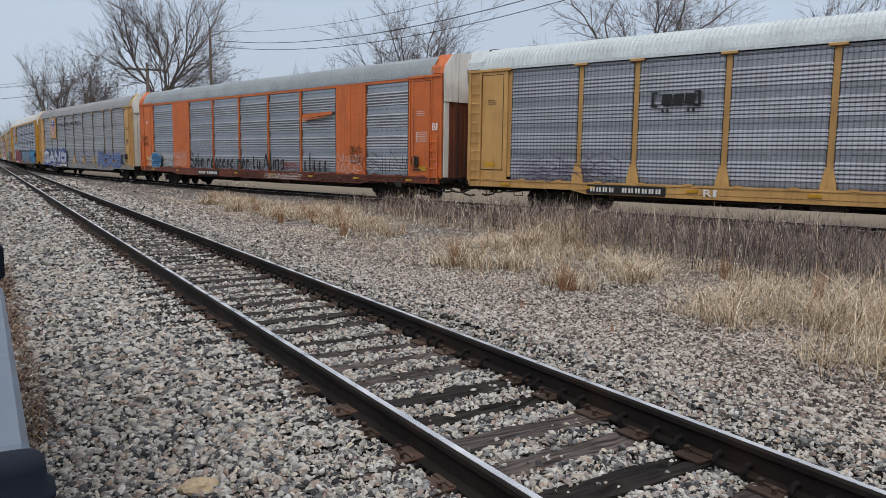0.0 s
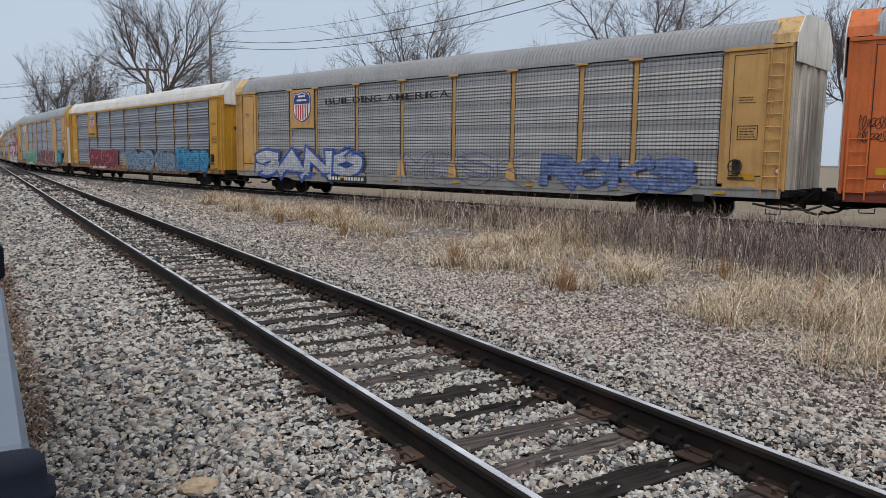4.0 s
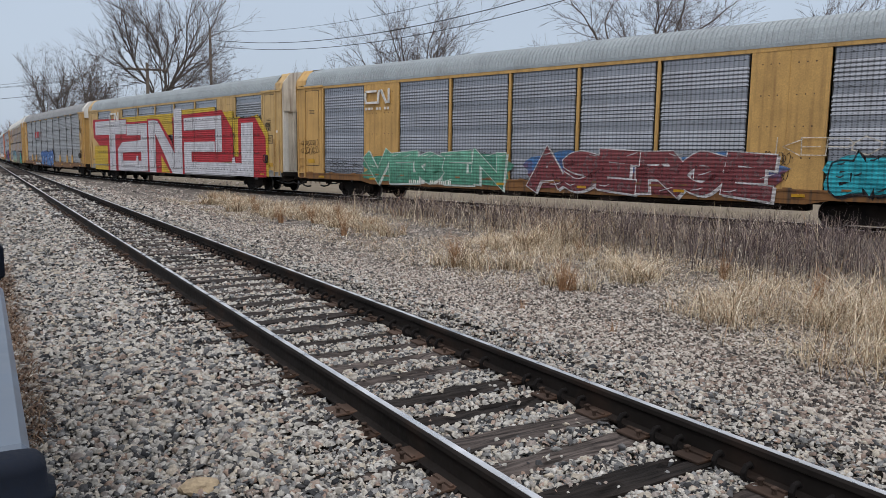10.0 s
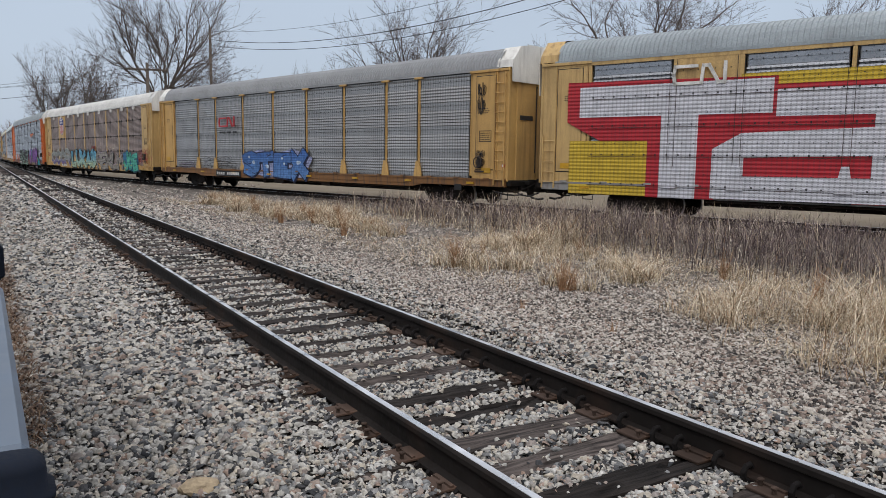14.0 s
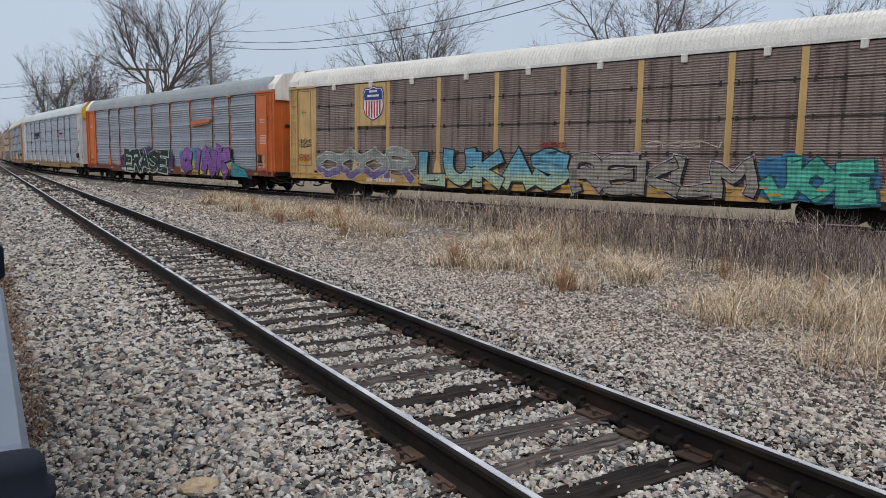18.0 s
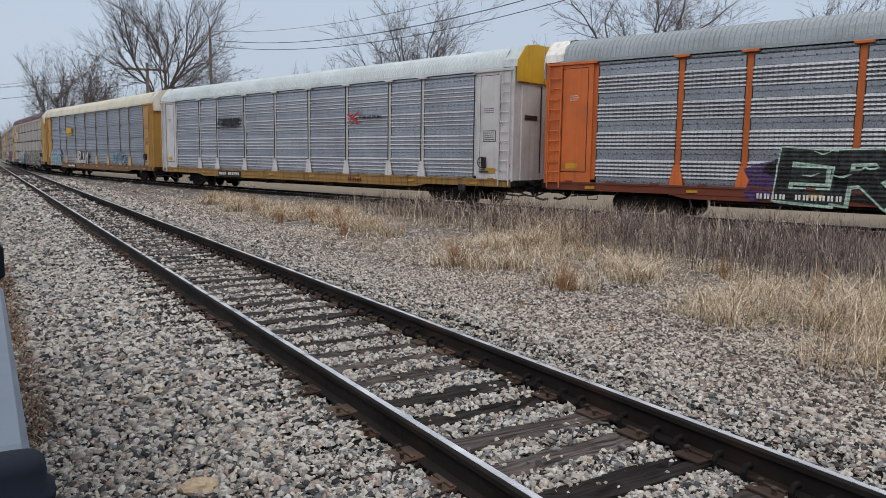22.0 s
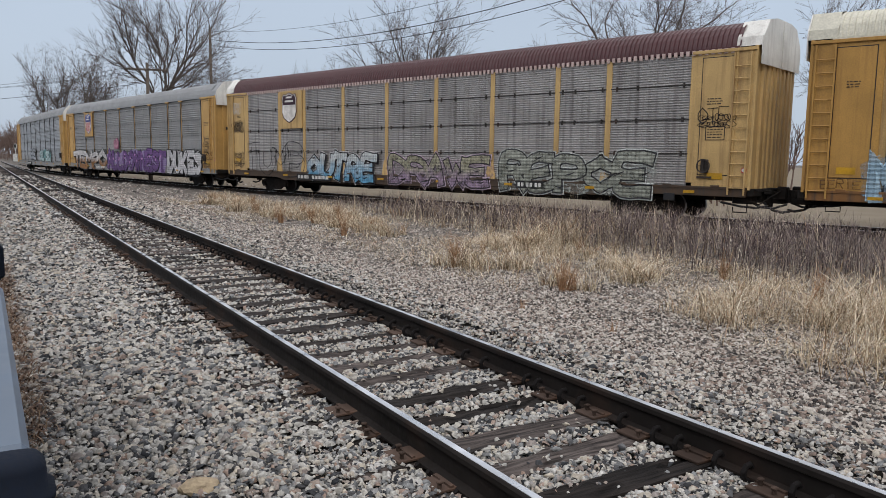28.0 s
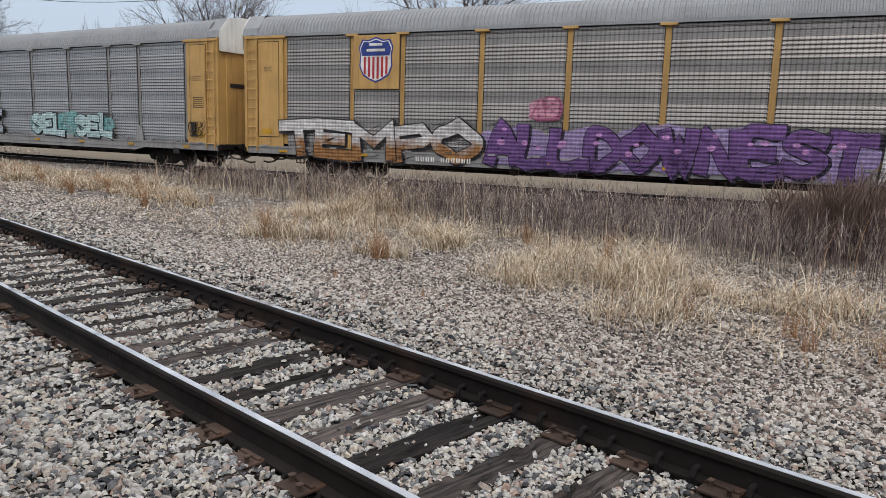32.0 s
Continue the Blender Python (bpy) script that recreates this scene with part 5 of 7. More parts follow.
graffiti(E, "WOBS", 7.4, 11.7, 0.85, 2.2, spray("cyan", "3c9ac6", "3a7fb0"), INK, "bright blue bubble graffiti", cloud=spray("cyan", "3c9ac6"), fat=0.045, edge=0.065, seed=14, heavy=1.6, drop=False, bubble=True)

# F: green, maroon and turquoise pieces
worm(F, -8.9, -7.4, 4.0, 4.55, white_ink, "white rounded emblem")
bars(F, (3, 2, 2), -8.95, -7.35, 3.7, 3.9, white_ink, None, "web_address", "white line of small bars")
graffiti(F, "VEGEN", -8.8, -1.5, 0.78, 2.1, spray("sea_green", "6fae95", "3f7f68"), spray("mint_white", "c9d6cf"), "green graffiti letters with white edges", cloud=spray("moss", "4a8a74"), seed=15, fat=0.03, edge=0.055, heavy=1.5)
graffiti(F, "ASERGE", -0.4, 7.8, 0.78, 2.15, spray("brick", "7a3c40", "6a2f35"), CHALK, "maroon graffiti letters with white edges", cloud=spray("denim", "3d6ba0", "6b3138", 1.4, 1.7), seed=16, fat=0.02, edge=0.06, heavy=1.4)
graffiti(F, "ENDS", 9.2, 11.3, 0.98, 1.95, spray("turquoise", "27a3b4"), INK, "turquoise bubble graffiti", cloud=spray("turquoise", "27a3b4"), fat=0.045, edge=0.09, seed=17, bubble=True, heavy=1.6)
graffiti(F, "KEPO", 7.8, 10.3, 1.95, 2.5, wheat, spray("faint_white", "c9bfae", see=0.3), "thin white tag", fat=-0.012, edge=0.012, seed=18)
graffiti(F, "SEKA", 12.55, 13.55, 2.9, 3.15, wheat, INK, "black marker tag", fat=-0.01, edge=0.02, seed=18)
words(F, "B1", 13.12, 13.42, 2.6, 0.24, white_ink, "white letters")

# G: one huge white and red piece on yellow
RED, WHITE_G, YEL = spray("scarlet", "a8242f", see=0.0), spray("snow", "c2c2c9", see=0.0), spray("lemon", "bfa030", see=0.0)


def slab(mt, depth, shapes, label):
    field = part("graffiti", None, G, label)
    for k, pts in enumerate(shapes):
        if len(pts) == 4 and not isinstance(pts[0], tuple):
            x0, x1, z0, z1 = pts
            pts = [(x0, z0), (x1, z0), (x1, z1), (x0, z1)]
        y = Y0 - depth - 0.0012 * k
        part("letter_stroke", Build().plate(pts, y, y + 0.004).mesh("letter_stroke", mt), field)


slab(YEL, 0.0, [(-12.4, -9.2, 0.7, 2.4), (-7.0, -2.5, 3.7, 4.25), (-2.5, 1.5, 3.0, 4.25), (-1.2, 1.0, 0.7, 2.3), (2.6, 6.8, 3.9, 4.4), (6.8, 8.9, 3.0, 4.1), (8.9, 9.6, 1.5, 3.8),
     [(9.0, 3.5), (11.4, 3.85), (12.4, 2.9), (12.4, 0.75), (9.6, 1.4)]], "yellow paint ground")
slab(RED, 0.016, [[(-12.5, 4.28), (-6.0, 4.15), (-6.0, 3.1), (-7.6, 3.1), (-7.6, 0.68), (-9.7, 0.68), (-9.7, 2.4), (-11.3, 2.4), (-12.5, 3.0)],
     (-7.7, -2.2, 0.72, 3.92), [(-2.5, 4.05), (-0.7, 3.98), (1.3, 2.45), (1.3, 4.0), (1.75, 4.05), (1.75, 0.7), (-2.5, 0.7)],
     [(2.6, 4.12), (7.6, 4.2), (8.75, 3.2), (8.85, 1.5), (7.0, 1.4), (2.6, 0.68)], (8.8, 9.75, 1.3, 1.75), [(9.4, 3.7), (11.1, 3.75), (12.15, 2.7), (12.2, 0.75), (10.9, 0.72), (9.4, 1.4)]], "red block shadows")
slab(WHITE_G, 0.03, [(-12.05, -6.1, 3.15, 4.1), (-9.28, -8.15, 0.68, 3.3), (-6.0, -2.55, 3.05, 3.78), (-3.6, -2.55, 0.74, 3.4), [(-7.7, 0.72), (-7.7, 2.15), (-6.9, 2.6), (-3.5, 2.72), (-3.5, 1.98), (-6.8, 1.92), (-6.8, 1.38), (-3.5, 1.4), (-3.5, 0.74)],
     (-2.3, -1.25, 0.7, 3.92), [(-1.3, 3.9), (-0.85, 3.86), (1.9, 1.6), (1.9, 0.7), (1.2, 0.7), (-1.3, 3.15)], (1.55, 2.62, 0.68, 4.5), (2.92, 7.55, 3.2, 3.92), (6.85, 7.6, 1.98, 3.9),
     (2.9, 6.75, 2.0, 2.55), (2.9, 3.85, 1.1, 2.5), (2.9, 9.9, 0.75, 1.42), (9.75, 10.98, 0.75, 3.46)], "white block letters")
for x in POSTS[1:9]:
    for s in (-1, 1):
        part("panel_seam", Build().box(x + s * 0.1 - 0.007, x + s * 0.1 + 0.007, Y0 - 0.048, Y0 - 0.04, Z_DECK + 0.02, Z_EAVE - 0.2).mesh("panel_seam", m_iron), G)
    if x not in (1.4, -1.4, 4.2, 7.0):
        part("post_foot", Build().plate([(x - 0.23, 0.98), (x + 0.23, 0.98), (x + 0.2, 1.15), (x + 0.09, 1.7), (x - 0.09, 1.7), (x - 0.2, 1.15)], Y0 - 0.085, Y0 - 0.05).mesh("post_foot", WHITE_G), G)
for z in (0.99, 1.9, 2.8, 3.7):
    part("panel_seam", Build().box(-11.7, 11.7, Y0 - 0.043, Y0 - 0.038, z, z + 0.016).mesh("panel_seam", m_iron), G)
    n = round((11.7 + 11.7) / 0.36)
    bolts = Build()
    for k in range(n):
        x = -11.6 + 0.36 * k
        bolts.box(x, x + 0.045, Y0 - 0.055, Y0 - 0.035, z + 0.05, z + 0.095).box(x + 0.1, x + 0.13, Y0 - 0.05, Y0 - 0.035, z + 0.4, z + 0.43)
    part("bolt_strip", bolts.mesh("bolt_strip", m_seam), G, "strip of dark bolts")["kind"] = "stuff"
slab(YEL, 0.034, [[(-0.42, 1.75), (-0.42, 0.73), (0.85, 0.73)]], "yellow paint in the corner of a letter")
worm(G, -9.0, -7.4, 4.02, 4.6, white_ink, "white rounded emblem")
bars(G, (3, 2, 2), -9.0, -7.35, 3.72, 3.9, white_ink, None, "web_address", "white line of small bars")
words(G, "B1", 13.16, 13.32, 2.9, 0.13, white_ink, "white letters")

# H: red emblem and blue piece
worm(H, -6.46, -4.85, 3.3, 3.8, red_ink, "red rounded emblem")
bars(H, (3, 2, 2), -6.5, -4.55, 2.92, 3.12, black_ink, None, "web_address", "black line of small bars")
graffiti(H, "STEX", -4.0, 1.6, 0.72, 2.1, spray("cobalt", "3b63a6", "5b86c0"), spray("navy", "1c2646"), "blue graffiti with dark outlines", cloud=spray("pale_violet", "9aa0c4"), seed=20, fat=0.035, edge=0.1, heavy=1.6, shine=spray("ice", "b9cbe0"))

# I: a row of faded pieces
shield(I, -8.42, -7.2, 3.35, 4.72, pale_wheat, (-8.85, -7.1, 3.1, 4.85))
graffiti(I, "COOR", -11.5, -5.5, 0.85, 2.15, spray("fog_violet", "8f9391", "665688", 1.15, 1.45, see=0.1), spray("ash", "c2c2b8", see=0.1), "faded grey and violet graffiti", seed=21, fat=0.0, edge=0.075, drop=False, bubble=True, heavy=1.2)
graffiti(I, "LUKAS", -5.05, 1.65, 0.74, 2.2, spray("sky_to_lime", "5fa0bb", "a9bfa0", 1.0, 1.7), INK, "blue and pale green block letters with black shadows", edge=0.1, seed=43, wild=0.03, heavy=1.5)
graffiti(I, "REKLM", 1.9, 7.9, 0.75, 1.95, spray("bone", "948e86"), INK, "faded grey graffiti with black outlines", seed=22, fat=0.03, edge=0.055, bubble=True, halo=spray("rosy_edge", "c9b3c4", see=0.2))
graffiti(I, "JOE", 8.1, 10.9, 0.7, 1.98, spray("jade", "4fae98"), spray("teal_line", "1f5560"), "turquoise graffiti", cloud=spray("jade_blue", "2f6f9a"), seed=23, fat=0.06, edge=0.085)
graffiti(I, "OKEN", 4.5, 6.8, 2.15, 2.4, rust_panel, spray("faint_white", "c9bfae", see=0.3), "thin white chalk tag", fat=-0.012, edge=0.008, seed=24)
graffiti(I, "UGLO", 12.1, 12.9, 1.4, 1.9, pale_wheat, red_ink, "thin red tag", fat=-0.012, edge=0.01, seed=25)

# J: black and green piece, purple piece
def stripes(car, rows, mt, label):
    em = part("emblem", None, car, label)
    for pts in rows:
        part("emblem_bar", Build().plate(pts, Y0 - 0.02, Y0).mesh("emblem_bar", mt), em)


stripes(J, ([(4.36, 3.5), (6.75, 3.6), (6.8, 3.76), (4.4, 3.7)], [(4.4, 3.4), (6.2, 3.5), (6.2, 3.54), (4.4, 3.46)]), orange, "orange emblem stripes")
field = part("graffiti", None, J, "deep purple paint clouds")
for x, w, h in ((-6.9, 1.9, 1.1), (-0.2, 2.0, 1.3), (-3.4, 2.6, 1.55)):
    b = Build()
    blob(b, x, 0.72, w, h, Y0 + 0.004, random.Random(3))
    part("paint_cloud", b.mesh("paint_cloud", spray("deep_purple", "4b3160")), field)
graffiti(J, "ERASE", -6.0, 1.0, 0.7, 2.15, spray("soot_black", "0c0d10", see=0.02), spray("pale_green", "b4d0c0"), "black graffiti letters edged in pale green", cloud=spray("soot_black", "0c0d10", see=0.02), seed=26, fat=0.05, edge=0.085, heavy=1.15, lean=0.08)
graffiti(J, "CINK", 3.0, 8.9, 0.72, 2.25, spray("violet", "9463b0", "74488f"), spray("ink_purple", "160f20"), "purple graffiti with yellow and teal", cloud=spray("teal_yellow", "2f8fa0", "b9b83c", 1.1, 1.6), seed=27, fat=0.05, edge=0.075, heavy=1.85, bubble=True, wild=0.13, lean=0.1, halo=spray("orchid_edge", "b58ac0"))
part("graffiti", Build().plate([(9.2, 0.7), (11.0, 0.7), (10.6, 1.1), (9.8, 1.25), (9.2, 1.5)], Y0 - 0.012, Y0 - 0.006).mesh("graffiti", spray("teal", "2f8c98")), J, "teal paint patch")
bars(J, (3,), 4.45, 5.2, 0.7, 0.92, black_ink, yellow_tape, "yard_plate", "yellow plate with black bars")

# K: black emblem with stripes and a second smaller emblem
stripes(K, [[(-7.0, 3.42 + k * 0.065), (-6.2 + k * 0.03, 3.42 + k * 0.065), (-6.18 + k * 0.03, 3.455 + k * 0.065), (-6.95, 3.455 + k * 0.065)] for k in range(5)]
        + [[(-6.3, 3.42), (-5.95, 3.42), (-5.8, 3.74), (-6.2, 3.74)], [(-5.85, 3.42), (-5.4, 3.42), (-5.3, 3.74), (-5.75, 3.74)], [(-5.3, 3.42), (-4.75, 3.42), (-4.67, 3.74), (-5.2, 3.74)]],
        black_ink, "black striped emblem")
bars(K, (7, 8), -7.0, -4.7, 3.17, 3.36, black_ink, None, "name_line", "black line of small bars")
stripes(K, ([(4.3, 3.25), (4.42, 3.25), (5.15, 3.7), (5.0, 3.7)], [(4.3, 3.62), (4.45, 3.68), (5.15, 3.22), (5.0, 3.2)]), red_ink, "red crossed emblem")
bars(K, (9,), 5.1, 6.7, 3.36, 3.6, black_ink, None, "name_line", "black line of small bars")
bars(K, (3,), 4.3, 5.4, 0.72, 0.98, spray("maroon_mark", "6d2a22", ribs=0), None, "yard_mark", "dark red bars on the sill")

# L: yellow emblem, chalk letters, faded blue
part("emblem", Build().box(-6.6, -5.0, Y0 - 0.02, Y0, 3.45, 3.88).box(-6.6, -5.0, Y0 - 0.02, Y0, 3.25, 3.35).mesh("emblem", gold), L, "yellow block emblem")
graffiti(L, "JELLY", -4.0, -0.5, 1.06, 2.05, CHALK, INK, "white letters with black outlines", fat=0.03, edge=0.075, seed=28)
fade = spray("faded_blue", "7d9db2", see=0.8)
graffiti(L, "MONKE", -12.0, -8.6, 0.85, 2.15, fade, spray("pale_blue_line", "a9c4d4", see=0.2), "faded blue bubble graffiti", cloud=fade, seed=29, fat=0.0, edge=0.05)
graffiti(L, "YO", 5.2, 8.2, 1.1, 2.0, fade, fade, "washed out pale blue patch", cloud=fade, seed=30)
graffiti(L, "EERIE", -13.1, -12.15, 1.1, 1.4, amber, spray("brown_marker", "6b4a22"), "brown marker tag", fat=-0.012, edge=0.012, seed=31)

# M: shield board and outlined pieces
shield(M, -8.64, -7.5, 3.4, 4.75, pale_wheat, (-8.85, -7.1, 3.1, 4.85), ("3a2030", "ddd8d4"))
graffiti(M, "TUMB", -11.6, -7.1, 0.95, 2.35, drab_panel, INK, "black outlined bubble tag", fat=-0.01, edge=0.02, seed=46, bubble=True)
graffiti(M, "OUTRE", -6.65, -2.05, 0.72, 2.0, spray("powder_blue", "c9cecf", "5f9cc0", 0.9, 1.75, see=0.12), INK, "pale blue graffiti with black outlines and white edges", seed=32, fat=0.05, edge=0.09, bubble=True, heavy=1.25, lean=0.12, halo=CHALK)
mud = spray("mud_violet", "aaa68e", "a58fa6", 0.95, 1.6, see=0.4)
graffiti(M, "DRAWE", -1.15, 4.15, 0.74, 1.95, mud, INK, "grey-violet outlined graffiti", seed=33, cloud=spray("pinkish_haze", "ab96a0", see=0.75), fat=0.05, edge=0.085, bubble=True, drop=False, heavy=1.05, wild=0.1, halo=spray("rosy_edge", "c9b3c4", see=0.2))
graffiti(M, "REPOE", 4.75, 10.5, 0.66, 2.05, spray("sage", "a6a99e", "8c8f84", see=0.3), INK, "grey-green outlined graffiti", seed=34, cloud=spray("milky_halo", "b9bdb6", see=0.72), fat=0.05, edge=0.09, bubble=True, drop=False, heavy=1.1, wild=0.1, halo=spray("milk_edge", "c6cac6", see=0.15))
graffiti(M, "OTE", 11.95, 12.85, 2.8, 3.35, pale_wheat, INK, "black marker tag", fat=-0.012, edge=0.02, seed=35)
bars(M, (3,), 5.4, 6.6, 0.78, 1.04, white_ink, plate_black, "yard_plate", "black plate with white bars")

# N: three large pieces
shield(N, -8.6, -7.35, 3.35, 4.75, wheat, (-8.85, -7.1, 3.1, 4.85))
graffiti(N, "TEMPO", -11.9, -4.15, 0.7, 2.1, spray("chrome_brown", "d4d1cf", "96683c", 1.15, 1.6), INK, "chrome and brown graffiti letters with black outlines", seed=36, fat=0.03, edge=0.075)
graffiti(N, "ALLDOWNEST", -3.9, 6.7, 0.72, 2.15, spray("purple", "77528f", "614377"), spray("dark_purple", "20142e"), "purple graffiti letters with pink spots", cloud=spray("orchid", "9c8ab4", "8d7aa6"), seed=37, fat=0.03, edge=0.055, heavy=1.2, bubble=True, shine=spray("pink_spot", "c08ac0"))
graffiti(N, "DUKES", 6.95, 11.85, 0.68, 2.15, CHALK, INK, "white graffiti letters with black outlines", seed=38, fat=0.055, edge=0.1, heavy=1.3, wild=0.03)
graffiti(N, "AB", -2.4, -1.6, 2.2, 2.85, spray("rose", "d093a6"), spray("rose_line", "a8607e"), "small pink tag", cloud=spray("rose", "d093a6"), seed=39)

# O: small chalky tags
graffiti(O, "BE", -4.4, -1.2, 1.2, 2.35, spray("cool_grey", "a5aab0"), INK, "grey tag with black outline", seed=40, fat=0.03, edge=0.08)
graffiti(O, "SEL SEL", 1.4, 7.2, 1.1, 2.15, spray("pale_teal", "b9d2d2"), INK, "pale white and teal tags", cloud=spray("washed_teal", "7fb6b6", see=0.45), seed=41, fat=0.03, edge=0.06)


def scribble(car, x0, x1, z0, z1, mt, seed, label, r=0.01):
    """A looping marker tag that nobody can read."""
    rnd = random.Random(seed)
    b = Build()
    for row in range(2):
        pts, n = [], 64
        lo, hi = z0 + (z1 - z0) * row * 0.5, z0 + (z1 - z0) * (row * 0.5 + 0.48)
        size, wide = (hi - lo) / 2, (x1 - x0) / 9
        for k in range(n):
            f, th = k / (n - 1), k * 0.83
            if k % 7 == 0:
                tall, wide = size * rnd.uniform(0.45, 1.25), (x1 - x0) * rnd.uniform(0.05, 0.14)
            pts.append((x0 + (x1 - x0) * f + wide * math.cos(th), -SIDE - 0.03, (lo + hi) / 2 + tall * math.sin(th + 0.4 * math.sin(3 * f + seed))))
        b.tube(pts, r, 4)
    b.v = [(x, -SIDE - 0.03 + (y + SIDE + 0.03) * 0.2, z) for x, y, z in b.v]
    part("marker_tag", b.mesh("marker_tag", mt), car, label)


brown_ink, white_tag, red_tag = spray("dark_brown_ink", "3a2a22", ribs=0), spray("tag_white", "d2ccc4", ribs=0), spray("tag_red", "8c2a2c", ribs=0)
scribble(F, -13.2, -12.1, 1.9, 2.6, INK, 1, "black marker tag")
scribble(F, -11.5, -9.2, 1.15, 1.75, INK, 2, "black spray tag")
scribble(F, 11.95, 12.9, 1.7, 2.1, INK, 3, "black marker tag")
scribble(G, 12.1, 12.6, 3.0, 3.4, INK, 4, "black marker tag")
scribble(H, 12.1, 12.45, 3.4, 4.5, INK, 5, "black marker tag")
scribble(H, 12.1, 12.45, 1.5, 2.1, INK, 6, "black marker tag")
scribble(B, -13.2, -12.4, 2.3, 3.0, brown_ink, 7, "dark scribbled tag")
scribble(B, -12.5, -11.9, 1.1, 1.7, white_tag, 8, "white scribbled tag")
scribble(B, -10.3, -9.1, 1.2, 1.8, white_tag, 9, "pale scribbled tag")
scribble(E, -12.6, -11.9, 1.9, 2.15, white_tag, 10, "white scribbled tag")
scribble(E, -12.5, -12.0, 1.1, 1.3, white_tag, 11, "faint white tag")
scribble(I, -12.8, -12.0, 2.2, 2.6, INK, 12, "black marker tag")
scribble(I, -12.8, -12.0, 1.6, 1.9, red_tag, 13, "red marker tag")
scribble(M, 12.0, 13.0, 2.75, 3.15, INK, 14, "black marker tag")
scribble(M, -12.9, -12.1, 3.0, 3.6, INK, 15, "black marker tag")
scribble(M, -12.9, -12.1, 1.2, 2.0, INK, 16, "black marker tag")
scribble(M, -13.0, -12.3, 3.9, 4.5, white_tag, 17, "white scribbled tag")
scribble(N, 12.0, 12.9, 1.9, 2.5, INK, 18, "black leafy tag")
scribble(N, 12.0, 12.9, 1.0, 1.35, brown_ink, 19, "brown marker tag")
scribble(A, -11.2, -7.6, 1.1, 1.6, violet_line, 20, "violet scribbled tag")
scribble(I, 0.6, 1.6, 2.2, 2.4, red_tag, 21, "small red tag")
scribble(B, -8.9, -7.3, 1.15, 2.0, white_tag, 31, "white scribbled tag")
scribble(B, 7.05, 8.7, 1.1, 1.95, white_tag, 32, "white scribbled tag")
scribble(B, 8.0, 8.8, 1.5, 2.3, brown_ink, 33, "dark scribbled tag")
scribble(B, -2.0, 0.9, 0.72, 0.98, brown_ink, 34, "dark scribbled tag on the sill")
scribble(B, 1.2, 4.2, 0.72, 0.98, white_tag, 35, "white scribbled tag on the sill")
scribble(B, 4.6, 8.6, 0.72, 0.98, brown_ink, 36, "dark scribbled tag on the sill")
scribble(B, 2.7, 4.0, 1.2, 1.55, red_tag, 37, "red scribbled tag")
scribble(B, 8.9, 11.9, 0.72, 1.05, brown_ink, 38, "dark scribbled tag on the sill")
scribble(H, -8.2, -5.0, 1.15, 1.75, INK, 39, "black spray tag")
scribble(H, -11.4, -9.2, 1.1, 1.5, violet_line, 40, "violet scribbled tag")
scribble(F, 7.3, 8.1, 1.3, 2.1, brown_ink, 41, "brown marker tag")
scribble(I, 11.0, 11.9, 1.2, 2.1, red_tag, 42, "red scribbled tag")
scribble(I, 12.0, 13.0, 1.2, 2.2, red_tag, 43, "red scribbled tag")
scribble(N, 12.0, 13.1, 1.5, 2.0, brown_ink, 44, "brown marker tag")
scribble(M, -13.1, -12.2, 3.0, 3.5, INK, 45, "black marker tag")
scribble(L, 12.1, 12.5, 1.2, 1.6, white_tag, 22, "pale scribbled tag")
scribble(J, 12.0, 12.6, 1.2, 1.8, white_tag, 23, "pale scribbled tag")
scribble(O, 12.0, 12.8, 1.3, 1.9, INK, 24, "black marker tag")

# ---- loose ballast, grass and weeds ----
def mesh_arrays(name, verts, faces, mt, smooth=False):
    """A mesh from arrays of points and of equal faces."""
    me = bpy.data.meshes.new(name)
    k = faces.shape[1]
    me.vertices.add(len(verts))
    me.vertices.foreach_set("co", verts.astype(np.float32).ravel())
    me.loops.add(faces.size)
    me.loops.foreach_set("vertex_index", faces.astype(np.int32).ravel())
    me.polygons.add(len(faces))
    me.polygons.foreach_set("loop_start", np.arange(0, faces.size, k, dtype=np.int32))
    me.polygons.foreach_set("loop_total", np.full(len(faces), k, dtype=np.int32))
    me.materials.append(mt)
    me.update(calc_edges=True)
    if smooth:
        me.polygons.foreach_set("use_smooth", [True] * len(faces))
    return me


def ring_points(rng, r0, r1, a0, a1, n):
    """Points strewn evenly over a sector round the origin; angles from straight ahead to the right."""
    r, a = np.sqrt(rng.uniform(r0 ** 2, r1 ** 2, n)), np.radians(rng.uniform(a0, a1, n))
    return r * np.sin(a), r * np.cos(a)


